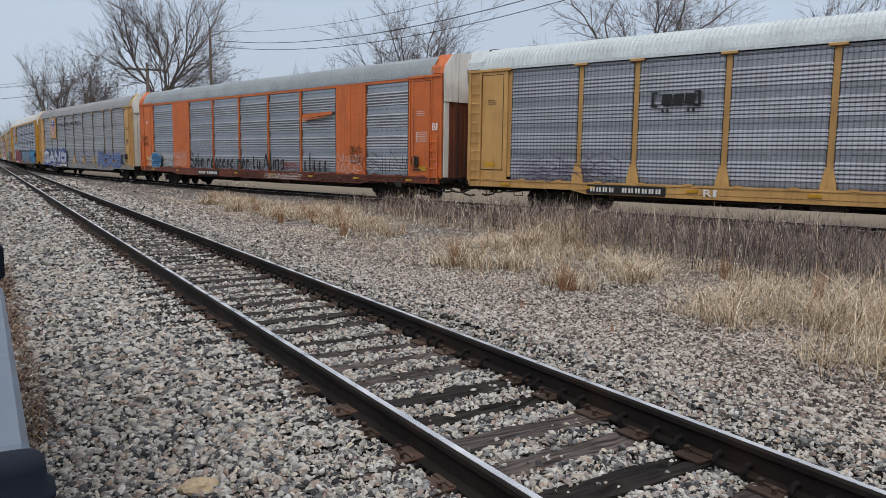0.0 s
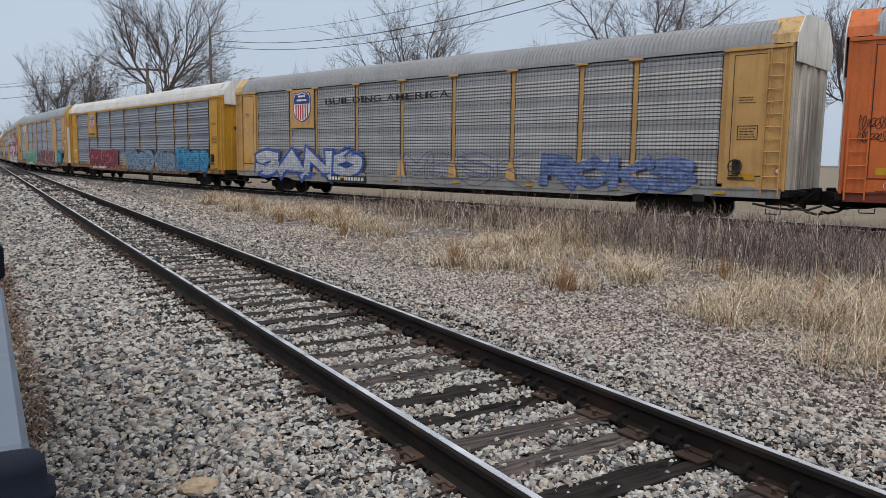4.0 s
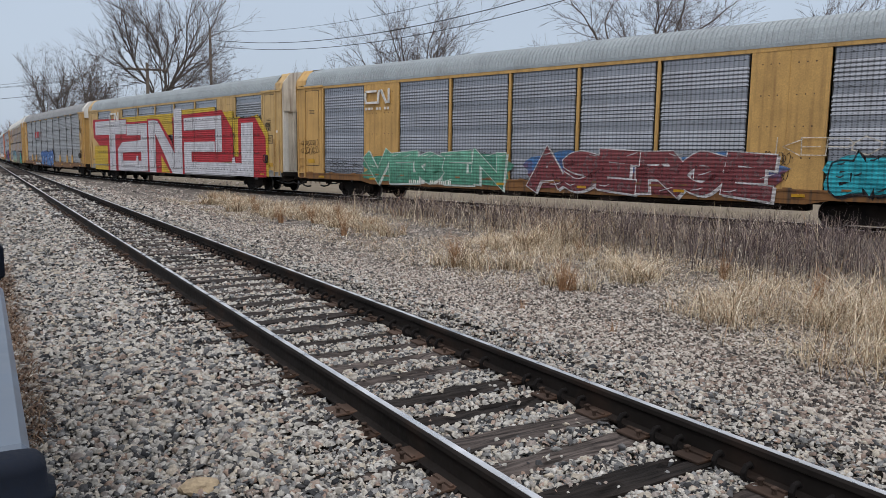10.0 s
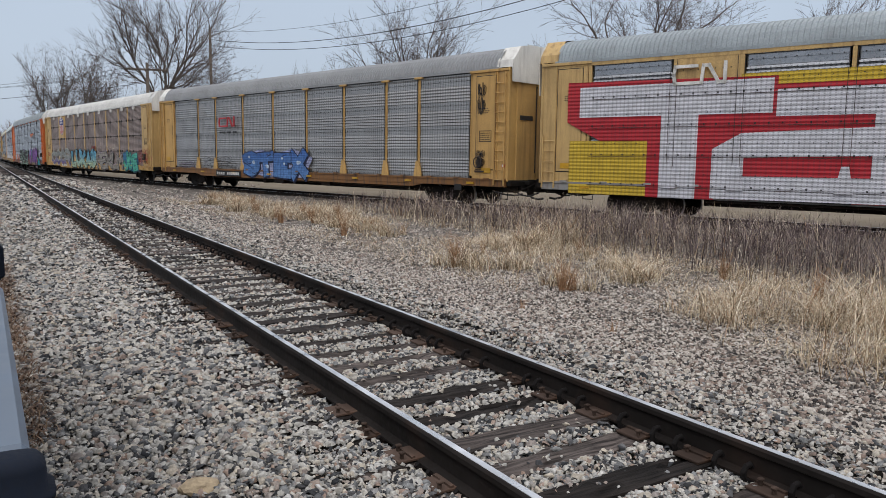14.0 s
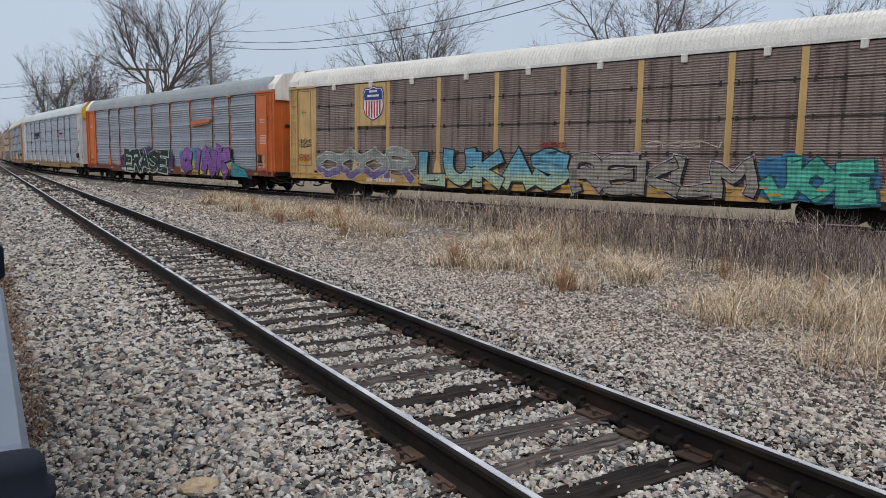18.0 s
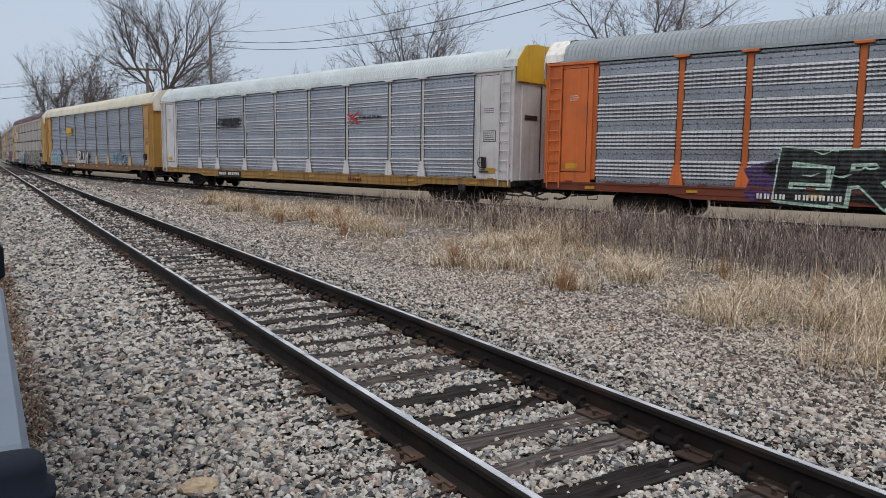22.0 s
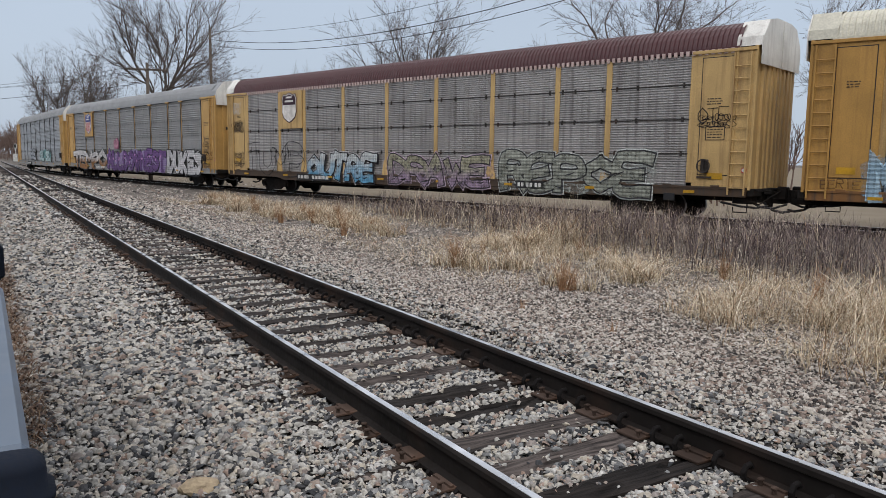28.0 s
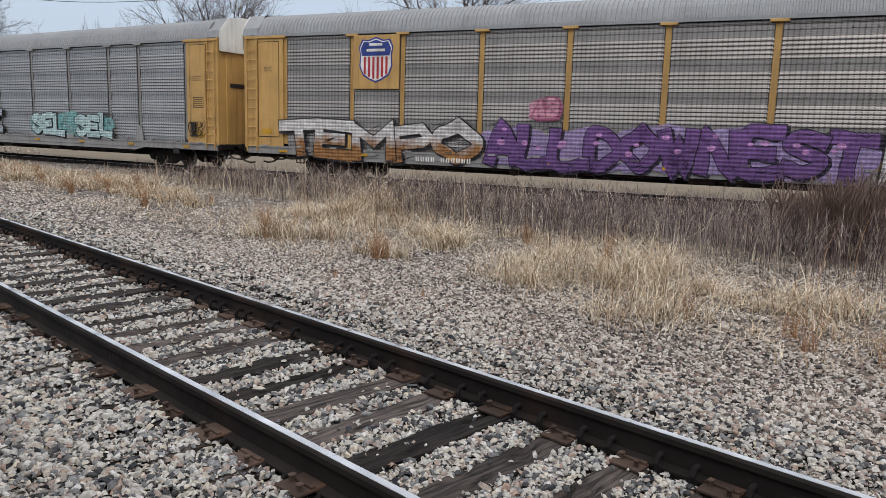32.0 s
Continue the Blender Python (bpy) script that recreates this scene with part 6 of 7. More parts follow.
def stones():
    rng = np.random.default_rng(7)
    P = []
    for r0, r1, dens, size in ((1.0, 4.5, 3500, 0.0152), (4.5, 8, 2100, 0.0172), (8, 13, 1150, 0.022), (13, 22, 360, 0.028), (22, 40, 95, 0.045), (40, 70, 11, 0.085)):
        a1 = 50 if r1 < 20 else 25 if r1 < 30 else -5 if r1 < 50 else -14
        n = int(dens * math.radians(38 + a1) / 2 * (r1 ** 2 - r0 ** 2))
        x, y = ring_points(rng, r0, r1, -38, a1, n)
        P.append(np.column_stack([x, y, size * np.minimum(2.0, rng.lognormal(0, 0.42, n))]))
    # coarser cover of the same bed beside and behind the parked pickup
    n = 42000
    s, d = rng.uniform(-16, 12, n), np.clip(rng.normal(-0.4, 3.0, n), -8, 9)
    x, y = -math.cos(A1) * s + math.sin(A1) * d, D1 + math.sin(A1) * s + math.cos(A1) * d
    az, r = np.degrees(np.arctan2(x, y)), np.hypot(x, y)
    out = ((az < -37.5) | (az > 49.5) | (r < 1.05)) & (r < 22)
    P.append(np.column_stack([x[out], y[out], 0.031 * np.minimum(1.75, rng.lognormal(0, 0.33, out.sum()))]))
    # fine dirty gravel between the tracks
    n = 26000
    s, d = rng.uniform(-5, 9, n), rng.uniform(2.2, 5.2, n)
    P.append(np.column_stack([-math.cos(A1) * s + math.sin(A1) * d, D1 + math.sin(A1) * s + math.cos(A1) * d, 0.017 * rng.lognormal(0, 0.35, n)]))
    P = np.concatenate(P)
    dx, dy = P[:, 0], P[:, 1] - D1
    s, d = -math.cos(A1) * dx + math.sin(A1) * dy, math.sin(A1) * dx + math.cos(A1) * dy
    tie_s = np.array(TIE_S)
    near = np.abs(s[:, None] - tie_s[np.clip(np.searchsorted(tie_s, s)[:, None] + np.array([-1, 0]), 0, len(tie_s) - 1)]).min(axis=1)
    on_tie = (near < 0.1) & (np.abs(d) < 1.22 + 0.2 * rng.random(len(P)))
    outer = on_tie & (np.abs(d) > 0.92)
    on_rail = np.abs(np.abs(d) - GAUGE) < 0.085
    in_grass = (d > 4.6) & (rng.random(len(P)) < 0.5)
    P[:, 2] *= np.where(d > 2.3, 0.68, np.where(d > 0.85, 0.8, 1.0)) * np.where(np.abs(d) < 1.4, 0.85, 1.0)
    keep = ~((on_tie & (rng.random(len(P)) > np.where(outer, np.where(d < 0, 0.8, 0.5), 0.015))) | on_rail | in_grass | (d > np.where(s > 9, 14, 9.5)) | (d > 9.5) & (rng.random(len(P)) < 0.35))
    P, d, on_tie = P[keep], d[keep], on_tie[keep]
    n = len(P)
    z = np.array([bed(x, y, False) for x, y, _ in P])
    z = np.where(np.abs(d) < 1.45, -0.205 + rng.uniform(-0.02, 0.018, n), z)
    z = np.where(np.abs(d) < 1.45, z, z + rng.uniform(-0.02, 0.024, n))
    z = np.where(on_tie, -0.174, z)
    dirty = d + rng.normal(0, 0.45, n) > 1.85
    close = (np.hypot(P[:, 0], P[:, 1]) < 8.0) & (P[:, 1] > 0.8)
    shoulder = ~dirty & (d + rng.normal(0, 0.3, n) < -1.75)
    for name, chosen, mt, label in (("ballast", ~dirty & ~shoulder, m_stone, "loose angular grey and beige ballast stones"), ("shoulder_ballast", shoulder, m_shoulder, "loose angular dark and bluish grey ballast stones"),
                                    ("gravel", dirty, m_gravel, "dirty brownish gravel between the tracks")):
        V, F, base = [], [], 0
        for pick, ridge in ((chosen & close, True), (chosen & ~close, False)):
            q, m = P[pick], pick.sum()
            if not m:
                continue
            # broken stones: four corners about the waist, above it a tilted flat face or a point
            ang = np.arange(4) * np.pi / 2 + rng.uniform(-0.55, 0.55, (m, 4))
            rad, long = rng.uniform(0.75, 1.25, (m, 4)), rng.uniform(0.9, 1.6, (m, 1))
            waist = np.stack([np.cos(ang) * rad * long, np.sin(ang) * rad / long, rng.uniform(-0.3, 0.2, (m, 4))], -1)
            if ridge:
                small, high = rng.uniform(0.4, 0.9, (m, 4)), rng.uniform(0.35, 0.75, (m, 1))
                tops = np.stack([np.cos(ang + 0.2) * rad * long * small, np.sin(ang + 0.2) * rad / long * small, high + rng.uniform(-0.12, 0.12, (m, 4))], -1)
                waist[..., 2] -= 0.15
                rows = [waist, tops]
                tri = np.array([t for a in range(4) for b in ((a + 1) % 4,) for t in ((a, b, 4 + b), (a, 4 + b, 4 + a))] + [(4, 5, 6), (4, 6, 7)])
            else:
                waist[..., 2] -= 0.15
                rows = [waist, np.stack([rng.uniform(-0.5, 0.5, (m, 1)), rng.uniform(-0.5, 0.5, (m, 1)), rng.uniform(0.45, 0.8, (m, 1))], -1)]
                tri = np.array([(0, 1, 4), (1, 2, 4), (2, 3, 4), (3, 0, 4)])
            W = np.concatenate(rows, 1)
            turn, tip = rng.uniform(0, 2 * np.pi, (m, 1)), rng.normal(0, 0.35 if name == "gravel" else 0.6, (m, 1))
            wy, wz = W[..., 1] * np.cos(tip) - W[..., 2] * np.sin(tip), W[..., 1] * np.sin(tip) + W[..., 2] * np.cos(tip)
            W = np.stack([W[..., 0] * np.cos(turn) - wy * np.sin(turn), W[..., 0] * np.sin(turn) + wy * np.cos(turn), wz], -1)
            W = W * ((1.1 if ridge else 1.0) * q[:, 2])[:, None, None] + np.column_stack([q[:, 0], q[:, 1], z[pick] + 0.1 * q[:, 2]])[:, None, :]
            k = W.shape[1]
            V.append(W.reshape(-1, 3))
            F.append((tri[None] + k * np.arange(m)[:, None, None]).reshape(-1, 3) + base)
            base += k * m
        tagged(new(name, mesh_arrays(name, np.concatenate(V), np.concatenate(F), mt)), label, "gravel", kind="stuff")


def blades(rng, x, y, z, length, lean, width, segs=3, spread=0.0):
    """Bent tapering grass blades: points and quads."""
    n = len(x)
    a, curl = rng.uniform(0, 2 * np.pi, n), rng.normal(0, spread, n)
    dirx, diry = np.cos(a), np.sin(a)
    rows = []
    for k in range(segs + 1):
        f = k / segs
        out = lean * length * f ** 1.8
        h = length * (f - 0.42 * np.minimum(lean, 1.5) * f ** 2.6)
        w = width * (1 - 0.85 * f)
        side = curl * length * f ** 2
        cx, cy, cz = x + dirx * out - diry * side, y + diry * out + dirx * side, z + h
        rows.append(np.stack([np.stack([cx - diry * w, cy + dirx * w, cz], -1), np.stack([cx + diry * w, cy - dirx * w, cz], -1)], 1))
    V = np.stack(rows, 1).reshape(n, -1, 3)
    q = np.array([(2 * k, 2 * k + 1, 2 * k + 3, 2 * k + 2) for k in range(segs)])
    return V.reshape(-1, 3), (q[None] + V.shape[1] * np.arange(n)[:, None, None]).reshape(-1, 4)


STRAW = [(0.0, (0.13, 0.088, 0.055)), (0.3, (0.4, 0.3, 0.19)), (0.62, (0.69, 0.57, 0.41)), (0.88, (0.88, 0.8, 0.66)), (0.95, (0.46, 0.28, 0.17)), (1.0, (0.4, 0.23, 0.14))]
RUSSET = [(0.0, (0.26, 0.13, 0.07)), (0.5, (0.36, 0.20, 0.11)), (1.0, (0.44, 0.30, 0.18))]
STALK = [(0.0, (0.022, 0.017, 0.019)), (0.35, (0.1, 0.074, 0.078)), (0.75, (0.26, 0.203, 0.192)), (1.0, (0.46, 0.385, 0.3))]
m_straw = material("dry_straw", (0.5, 0.4, 0.24), rough=0.85, island=STRAW, grain=30, bump=0.0)
m_russet = material("russet_grass", (0.36, 0.2, 0.11), rough=0.85, island=RUSSET, grain=30, bump=0.0)
m_leaf = material("brown_leaves", (0.12, 0.075, 0.05), rough=0.9, island=[(0.0, (0.05, 0.03, 0.022)), (0.6, (0.15, 0.09, 0.06)), (1.0, (0.26, 0.19, 0.13))], grain=30, bump=0.0)
m_stalk = material("dead_stalks", (0.14, 0.1, 0.09), rough=0.9, island=STALK, grain=30, bump=0.0)


def tufts(name, label, centres, mt, seed, per=46, radius=0.16, tall=0.5, width=0.0027, lean=1.1):
    rng = np.random.default_rng(seed)
    X, Y, Z, L, B = [], [], [], [], []
    for cx, cy, size in centres:
        far = min(1.35, max(0.4, math.hypot(cx, cy) / 11))
        n = int(per * size * far)
        r, a = radius * size * np.sqrt(rng.random(n)) * 1.2, rng.uniform(0, 6.283, n)
        X.append(cx + r * np.cos(a))
        Y.append(cy + r * np.sin(a))
        Z.append(np.full(n, bed(cx, cy, False) - 0.01))
        L.append(tall * size * min(1.25, max(0.8, 1.05 * far)) * rng.uniform(0.4, 1.2, n))
        B.append(np.abs(rng.normal(lean, 0.55 * lean, n)))
    x, y, z, l, b = (np.concatenate(q) for q in (X, Y, Z, L, B))
    d = np.hypot(x, y)
    v, f = blades(rng, x, y, z, l, b, width * (0.75 + d / 16), 3, 0.4 * lean)
    tagged(new(name, mesh_arrays(name, v, f, mt)), label, "dry grass", kind="stuff")


CLUMPS = [(0.17, 13.34, 0.61), (0.73, 12.39, 0.52), (1.76, 15.63, 0.60), (1.81, 10.74, 0.54), (2.93, 16.82, 0.78), (3.21, 11.62, 0.60), (3.07, 12.93, 0.51), (3.31, 9.07, 0.67), (3.44, 8.52, 0.60), (4.30, 9.75, 0.61), (4.73, 9.24, 0.72), (3.93, 6.97, 0.86), (4.19, 6.88, 0.93), (-4.01, 23.24, 0.54), (-5.64, 24.11, 0.47), (-3.31, 23.37, 0.54), (-9.45, 29.71, 0.53), (-7.25, 25.91, 0.58), (1.16, 12.88, 0.45), (3.83, 9.91, 0.57), (5.63, 9.30, 0.75), (4.79, 8.31, 0.73),
          (5.53, 7.99, 0.52), (5.53, 7.10, 0.48), (5.81, 6.80, 0.41), (4.97, 6.00, 0.30), (6.50, 7.26, 0.60), (6.28, 6.49, 0.55), (5.63, 5.71, 0.37), (6.89, 6.66, 0.51), (5.68, 5.42, 0.36), (5.54, 6.13, 0.32)]

# bare gravel between the clumps
BARE = ((3.9, 8.6, 0.42), (4.05, 8.0, 0.45), (3.4, 11.0, 0.45), (1.1, 12.1, 0.8), (3.4, 7.6, 0.5))


def meadow():
    rnd = random.Random(11)
    straw, red = [], []
    for k in range(2500):
        s, lat = rnd.uniform(-10, 31), rnd.uniform(3.6, 10.5)
        x, y = line1(s, lat)
        n = noise.noise((s * 0.22, lat * 0.5, 7.7)) + 0.5 * noise.noise((s * 0.7, lat * 1.1, 2.2))
        edge = min(1, max(0, (lat - 4.4) / 1.2)) * min(1, max(0, (8.3 + 0.08 * s - lat) / 1.0))
        if s > 12:
            edge *= min(1, max(0, (7.6 - lat) / 1.0)) * 2.4
        if rnd.random() < edge * (0.05 + 1.3 * n + (0.34 if s < -2.4 else 0.5 if s > 11 and 4.8 < lat < 7.2 else 0)):
            size = rnd.uniform(0.45, 1.0) * (1.12 if s < 5 else 1.0 if s > 12 else 0.9)
            (straw if rnd.random() < 0.92 else red).append((x, y, size))
    # the tall clumps along the edge of the gravel, each a few tufts together
    for x, y, h in CLUMPS:
        for q in range(4 if h > 0.4 else 2):
            straw.append((x + rnd.gauss(0, 0.32 * h), y + rnd.gauss(0, 0.32 * h) + 0.15, 2.4 * h * rnd.uniform(0.6, 1.15)))
    straw = [q for q in straw if all(math.hypot(q[0] - x, q[1] - y) > r for x, y, r in BARE)]
    tufts("dry_grass", "clumps of dry straw-coloured grass between the tracks", straw, m_straw, 3, per=44, tall=0.43, radius=0.17, width=0.0038)
    red += [(*line1(s, lat), z) for s, lat, z in ((16.5, 4.6, 1.0), (6.5, 4.3, 1.1), (6.7, 4.45, 1.0), (3.5, 4.3, 1.15), (3.45, 4.4, 1.0), (3.6, 4.35, 1.05), (-2.6, 4.2, 1.1), (-1.3, 4.5, 1.0), (-2.3, 4.6, 1.1), (-3.2, 4.3, 1.0), (1.1, 2.9, 0.5), (2.7, 2.9, 0.45))]
    tufts("russet_grass", "reddish dead grass tufts on the gravel", red, m_russet, 4, per=60, radius=0.06, tall=0.5, lean=0.4)
    rng = np.random.default_rng(21)
    n = 22000
    s, lat = rng.uniform(-9, 30, n), rng.uniform(3.6, 10, n)
    x, y = -math.cos(A1) * s + math.sin(A1) * lat, D1 + math.sin(A1) * s + math.cos(A1) * lat
    keep = np.array([noise.noise((a * 0.22, b * 0.5, 7.7)) > -0.25 for a, b in zip(s, lat)])
    x, y = x[keep], y[keep]
    z = np.array([bed(a, b, False) for a, b in zip(x, y)])
    v, f = blades(rng, x, y, z, rng.uniform(0.06, 0.3, len(x)), rng.uniform(0.8, 2.0, len(x)), 0.0045, 3, 0.6)
    tagged(new("grass_litter", mesh_arrays("grass_litter", v, f, m_straw)), "flattened dry straw lying on gravel", "dry grass", kind="stuff")


def weeds():
    """Dark dead stalks before the curved track."""
    rng = np.random.default_rng(31)
    V, F, base = [], [], 0
    n = 62000
    s, lat = rng.uniform(-14, 34, n), rng.uniform(6.8, 24, n)
    x, y = -math.cos(A1) * s + math.sin(A1) * lat, D1 + math.sin(A1) * s + math.cos(A1) * lat
    X, Y, Z, L = [], [], [], []
    for a, b, q, w in zip(x, y, s, lat):
        d2 = on2(a, b)[1]
        if d2 > -1.9:
            continue
        room = min(1.0, max(0.0, (-d2 - 1.9) / 3.5))
        front = min(1.0, max(0.0, (w - 7.2 - 0.06 * max(0, q)) / 0.9))
        dens = front * (0.35 + 0.65 * room) * (0.6 + 0.8 * noise.noise((a * 0.5, b * 0.5, 1.0)))
        if q > 14:
            dens *= max(0.15, 1 - (q - 14) / 14)
        if rng.random() < dens:
            X.append(a)
            Y.append(b)
            Z.append(bed(a, b, False) - 0.01)
            L.append((0.3 + 0.6 * room) * rng.uniform(0.6, 1.25))
    x, y, z, l = (np.array(q) for q in (X, Y, Z, L))
    wd = 0.0045 * (0.7 + np.hypot(x, y) / 22)
    parts = [(x, y, z, l, np.abs(rng.normal(0.2, 0.15, len(x))), wd * 0.85)]
    for k in range(5):
        f = rng.uniform(0.25, 0.85, len(x))
        parts.append((x + rng.normal(0, 0.02, len(x)), y + rng.normal(0, 0.02, len(x)), z + l * f * 0.9, l * rng.uniform(0.2, 0.42, len(x)), rng.uniform(0.5, 1.4, len(x)), wd * 0.6))
    for p in parts:
        v, f = blades(rng, *p[:3], p[3], p[4], p[5], 2)
        V.append(v)
        F.append(f + base)
        base += len(v)
    tagged(new("dead_weeds", mesh_arrays("dead_weeds", np.concatenate(V), np.concatenate(F), m_stalk)), "thick band of dark brown dead weeds before the train", "weeds", kind="stuff")
    # pale seed heads that stand over the weeds
    along = -math.cos(A1) * x + math.sin(A1) * (y - D1)
    pick = rng.random(len(x)) < 0.13 + 0.5 * np.clip((along - 3) / 7, 0, 1)
    v, f = blades(rng, x[pick], y[pick], z[pick], l[pick] * 1.25, np.abs(rng.normal(0.75, 0.4, pick.sum())), wd[pick] * 0.9, 4)
    tagged(new("seed_grass", mesh_arrays("seed_grass", v, f, m_straw)), "pale arching seed stalks over dark weeds", "dry grass", kind="stuff")


def litter():
    """Brown leaves and stems fallen beside the pickup, and one big beige stone."""
    rng = np.random.default_rng(51)
    n = 2600
    s, lat = rng.uniform(0.5, 9.5, n), -2.7 + rng.normal(0, 0.06, n)
    x, y = -math.cos(A1) * s + math.sin(A1) * lat, D1 + math.sin(A1) * s + math.cos(A1) * lat
    z = np.array([bed(a, b, False) for a, b in zip(x, y)])
    v, f = blades(rng, x, y, z + 0.012, rng.uniform(0.03, 0.13, n), rng.uniform(0.8, 2.2, n), rng.uniform(0.002, 0.008, n))
    tagged(new("leaf_litter", mesh_arrays("leaf_litter", v, f, m_leaf)), "brown fallen leaves and stems on gravel beside the pickup", "leaf litter", kind="stuff")
    bm = bmesh.new()
    bmesh.ops.create_icosphere(bm, subdivisions=3, radius=1)
    for p in bm.verts:
        k = 1 + 0.3 * noise.noise(p.co * 1.3) + 0.1 * noise.noise(p.co * 4)
        p.co = Vector((p.co.x * 0.115 * k, p.co.y * 0.08 * k, max(-0.4, p.co.z) * 0.055 * k))
    me = bpy.data.meshes.new("stone")
    bm.to_mesh(me)
    bm.free()
    me.materials.append(material("sandstone", (0.48, 0.38, 0.255), rough=0.9, grain=40, bump=0.6, dist=0.01, grime=(0.3, 0.24, 0.18), amount=0.6))
    tagged(new("stone", me), "large beige sandstone lump lying on the ballast", "stone")
    bpy.data.objects["stone"].matrix_basis = pose(-1.27, 3.76, bed(-1.27, 3.76, False) + 0.012, 0, 0, 20)


stones()
litter()
meadow()
weeds()

# ---- trees ----
m_bark = material("grey_bark", (0.135, 0.117, 0.105), rough=0.95, dark=0.6, grain=8, bump=0.6, dist=0.03)
m_twig = material("winter_twigs", (0.15, 0.122, 0.112), rough=0.95, grain=4, bump=0.0)


class Branches:
    """Tapering tubes, gathered and then built at once."""

    def __init__(self, sides):
        self.n, self.rows = sides, []

    def tube(self, a, b, ra, rb):
        self.rows.append((*a, *b, ra, rb))

    def mesh(self, name, mt, smooth=True):
        q = np.array(self.rows)
        a, b = q[:, 0:3], q[:, 3:6]
        d = b - a
        d /= np.linalg.norm(d, axis=1)[:, None] + 1e-9
        u = np.cross(d, (0.31, 0.95, 0.05))
        u /= np.linalg.norm(u, axis=1)[:, None] + 1e-9
        w = np.cross(d, u)
        ang = np.arange(self.n) * 2 * np.pi / self.n
        ring = np.cos(ang)[None, :, None] * u[:, None] + np.sin(ang)[None, :, None] * w[:, None]
        v = np.concatenate([a[:, None] + ring * q[:, 6, None, None], b[:, None] + ring * q[:, 7, None, None]], 1)
        i = np.arange(self.n)
        k = (i + 1) % self.n
        f = np.stack([i, k, k + self.n, i + self.n], 1)[None] + (2 * self.n * np.arange(len(q)))[:, None, None]
        return mesh_arrays(name, v.reshape(-1, 3), f.reshape(-1, 4), mt, smooth)


def turned(rnd, d, t):
    """A direction at the angle t to d."""
    u = d.orthogonal().normalized()
    w = d.cross(u)
    a = rnd.uniform(0, 6.283)
    return d * math.cos(t) + (u * math.cos(a) + w * math.sin(a)) * math.sin(t)


def grow(rnd, out, p, d, length, r, level, last, up=0.08, spread=0.6):
    """One limb with its side branches; out holds the thick, middle and thin wood."""
    steps = 5 if level < 2 else 4 if level < 3 else 3 if level < 4 else 2
    seg = length / steps
    kink = 0.1 if level == 0 else 0.15 if level < 3 else 0.22
    store = out[0] if level == 0 else out[1] if level < 3 else out[2]
    for k in range(steps):
        q = p + d * seg
        r2 = r * (0.93 if level < 2 else 0.88 if level < 3 else 0.8)
        store.tube(p, q, r, r2)
        p, r = q, r2
        d = (d + Vector((rnd.gauss(0, kink), rnd.gauss(0, kink), rnd.gauss(up, 0.5 * kink)))).normalized()
        if level < last and level > 0 and (k > 0 or level > 1):
            for _ in range(2 if rnd.random() < (0.15 if level < 2 else 0.22) else 1):
                grow(rnd, out, p, turned(rnd, d, rnd.uniform(0.5, 1.0) * spread * 1.2), length * rnd.uniform(0.36, 0.62), max(0.01, r * rnd.uniform(0.5, 0.7)), level + 1, last, up, spread)
    if level < last:
        for _ in range(4 if level == 0 else 2):
            grow(rnd, out, p, turned(rnd, d, rnd.uniform(0.25, 0.75) * spread), length * (rnd.uniform(0.8, 1.1) if level == 0 else rnd.uniform(0.6, 0.85)), max(0.01, r * 0.8), level + 1, last, up, spread)


def at(az, r):
    a = radians(az)
    return np.array([r * math.sin(a), r * math.cos(a), -0.6])


def tree(az, dist, height, radius, seed, last=5, spread=0.6, trunk=0.18, label="bare leafless winter tree with fine grey twigs"):
    """A bare tree of that height, its crown that wide about the foot."""
    rnd = random.Random(seed)
    out = (Branches(9), Branches(6), Branches(3))
    base = at(az, dist)
    grow(rnd, out, Vector((0, 0, 0)), Vector((0, 0, 1.0)), height * trunk, height * 0.0135, 0, last, 0.06, spread)
    # stand the crown over the foot and bring it to its size
    q = np.array(out[2].rows)
    kx, ky = (q[:, i].mean() / q[:, 2].mean() for i in (0, 1))
    up = height / q[:, 5].max()
    wide = radius / np.percentile(np.hypot(q[:, 3] - kx * q[:, 5], q[:, 4] - ky * q[:, 5]), 95)
    for o in out:
        o.rows = [((r[0] - kx * r[2]) * wide, (r[1] - ky * r[2]) * wide, r[2] * up, (r[3] - kx * r[5]) * wide, (r[4] - ky * r[5]) * wide, r[5] * up, *r[6:]) for r in o.rows]
    ob = empty("tree", Matrix.Translation(base))
    tagged(ob, label, "tree", "trees behind the train")
    part("trunk", out[0].mesh("trunk", m_bark), ob)
    part("bough", out[1].mesh("bough", m_bark), ob)
    part("crown", out[2].mesh("crown", m_twig, False), ob)
    return ob


tree(-20.45, 76, 22, 6.2, 27, 5, 0.62, 0.16, "big bare tree with forked trunk behind the train")
tree(-16.8, 84, 14.8, 4.6, 9, 5, 0.85)
tree(-25.1, 102, 18, 4.4, 19, 5, 0.8)
tree(-27.7, 108, 16.6, 4.0, 1, 5, 0.8)
tree(-26.4, 114, 13, 4.0, 51, 4, 0.85)
tree(-23.4, 100, 13, 3.4, 53, 4, 0.85)
tree(-2.55, 62, 17.5, 5.2, 15, 5, 0.7)
tree(15.2, 56, 19, 7.2, 1, 5, 0.82)
tree(8.8, 68, 14.2, 3.6, 25, 4, 0.85)
tree(28.6, 60, 16.5, 4.5, 27, 5, 0.75)
tree(36.5, 58, 17, 5.0, 30, 4, 0.75)
tree(-10.4, 84, 12.8, 2.0, 33, 4, 0.6)
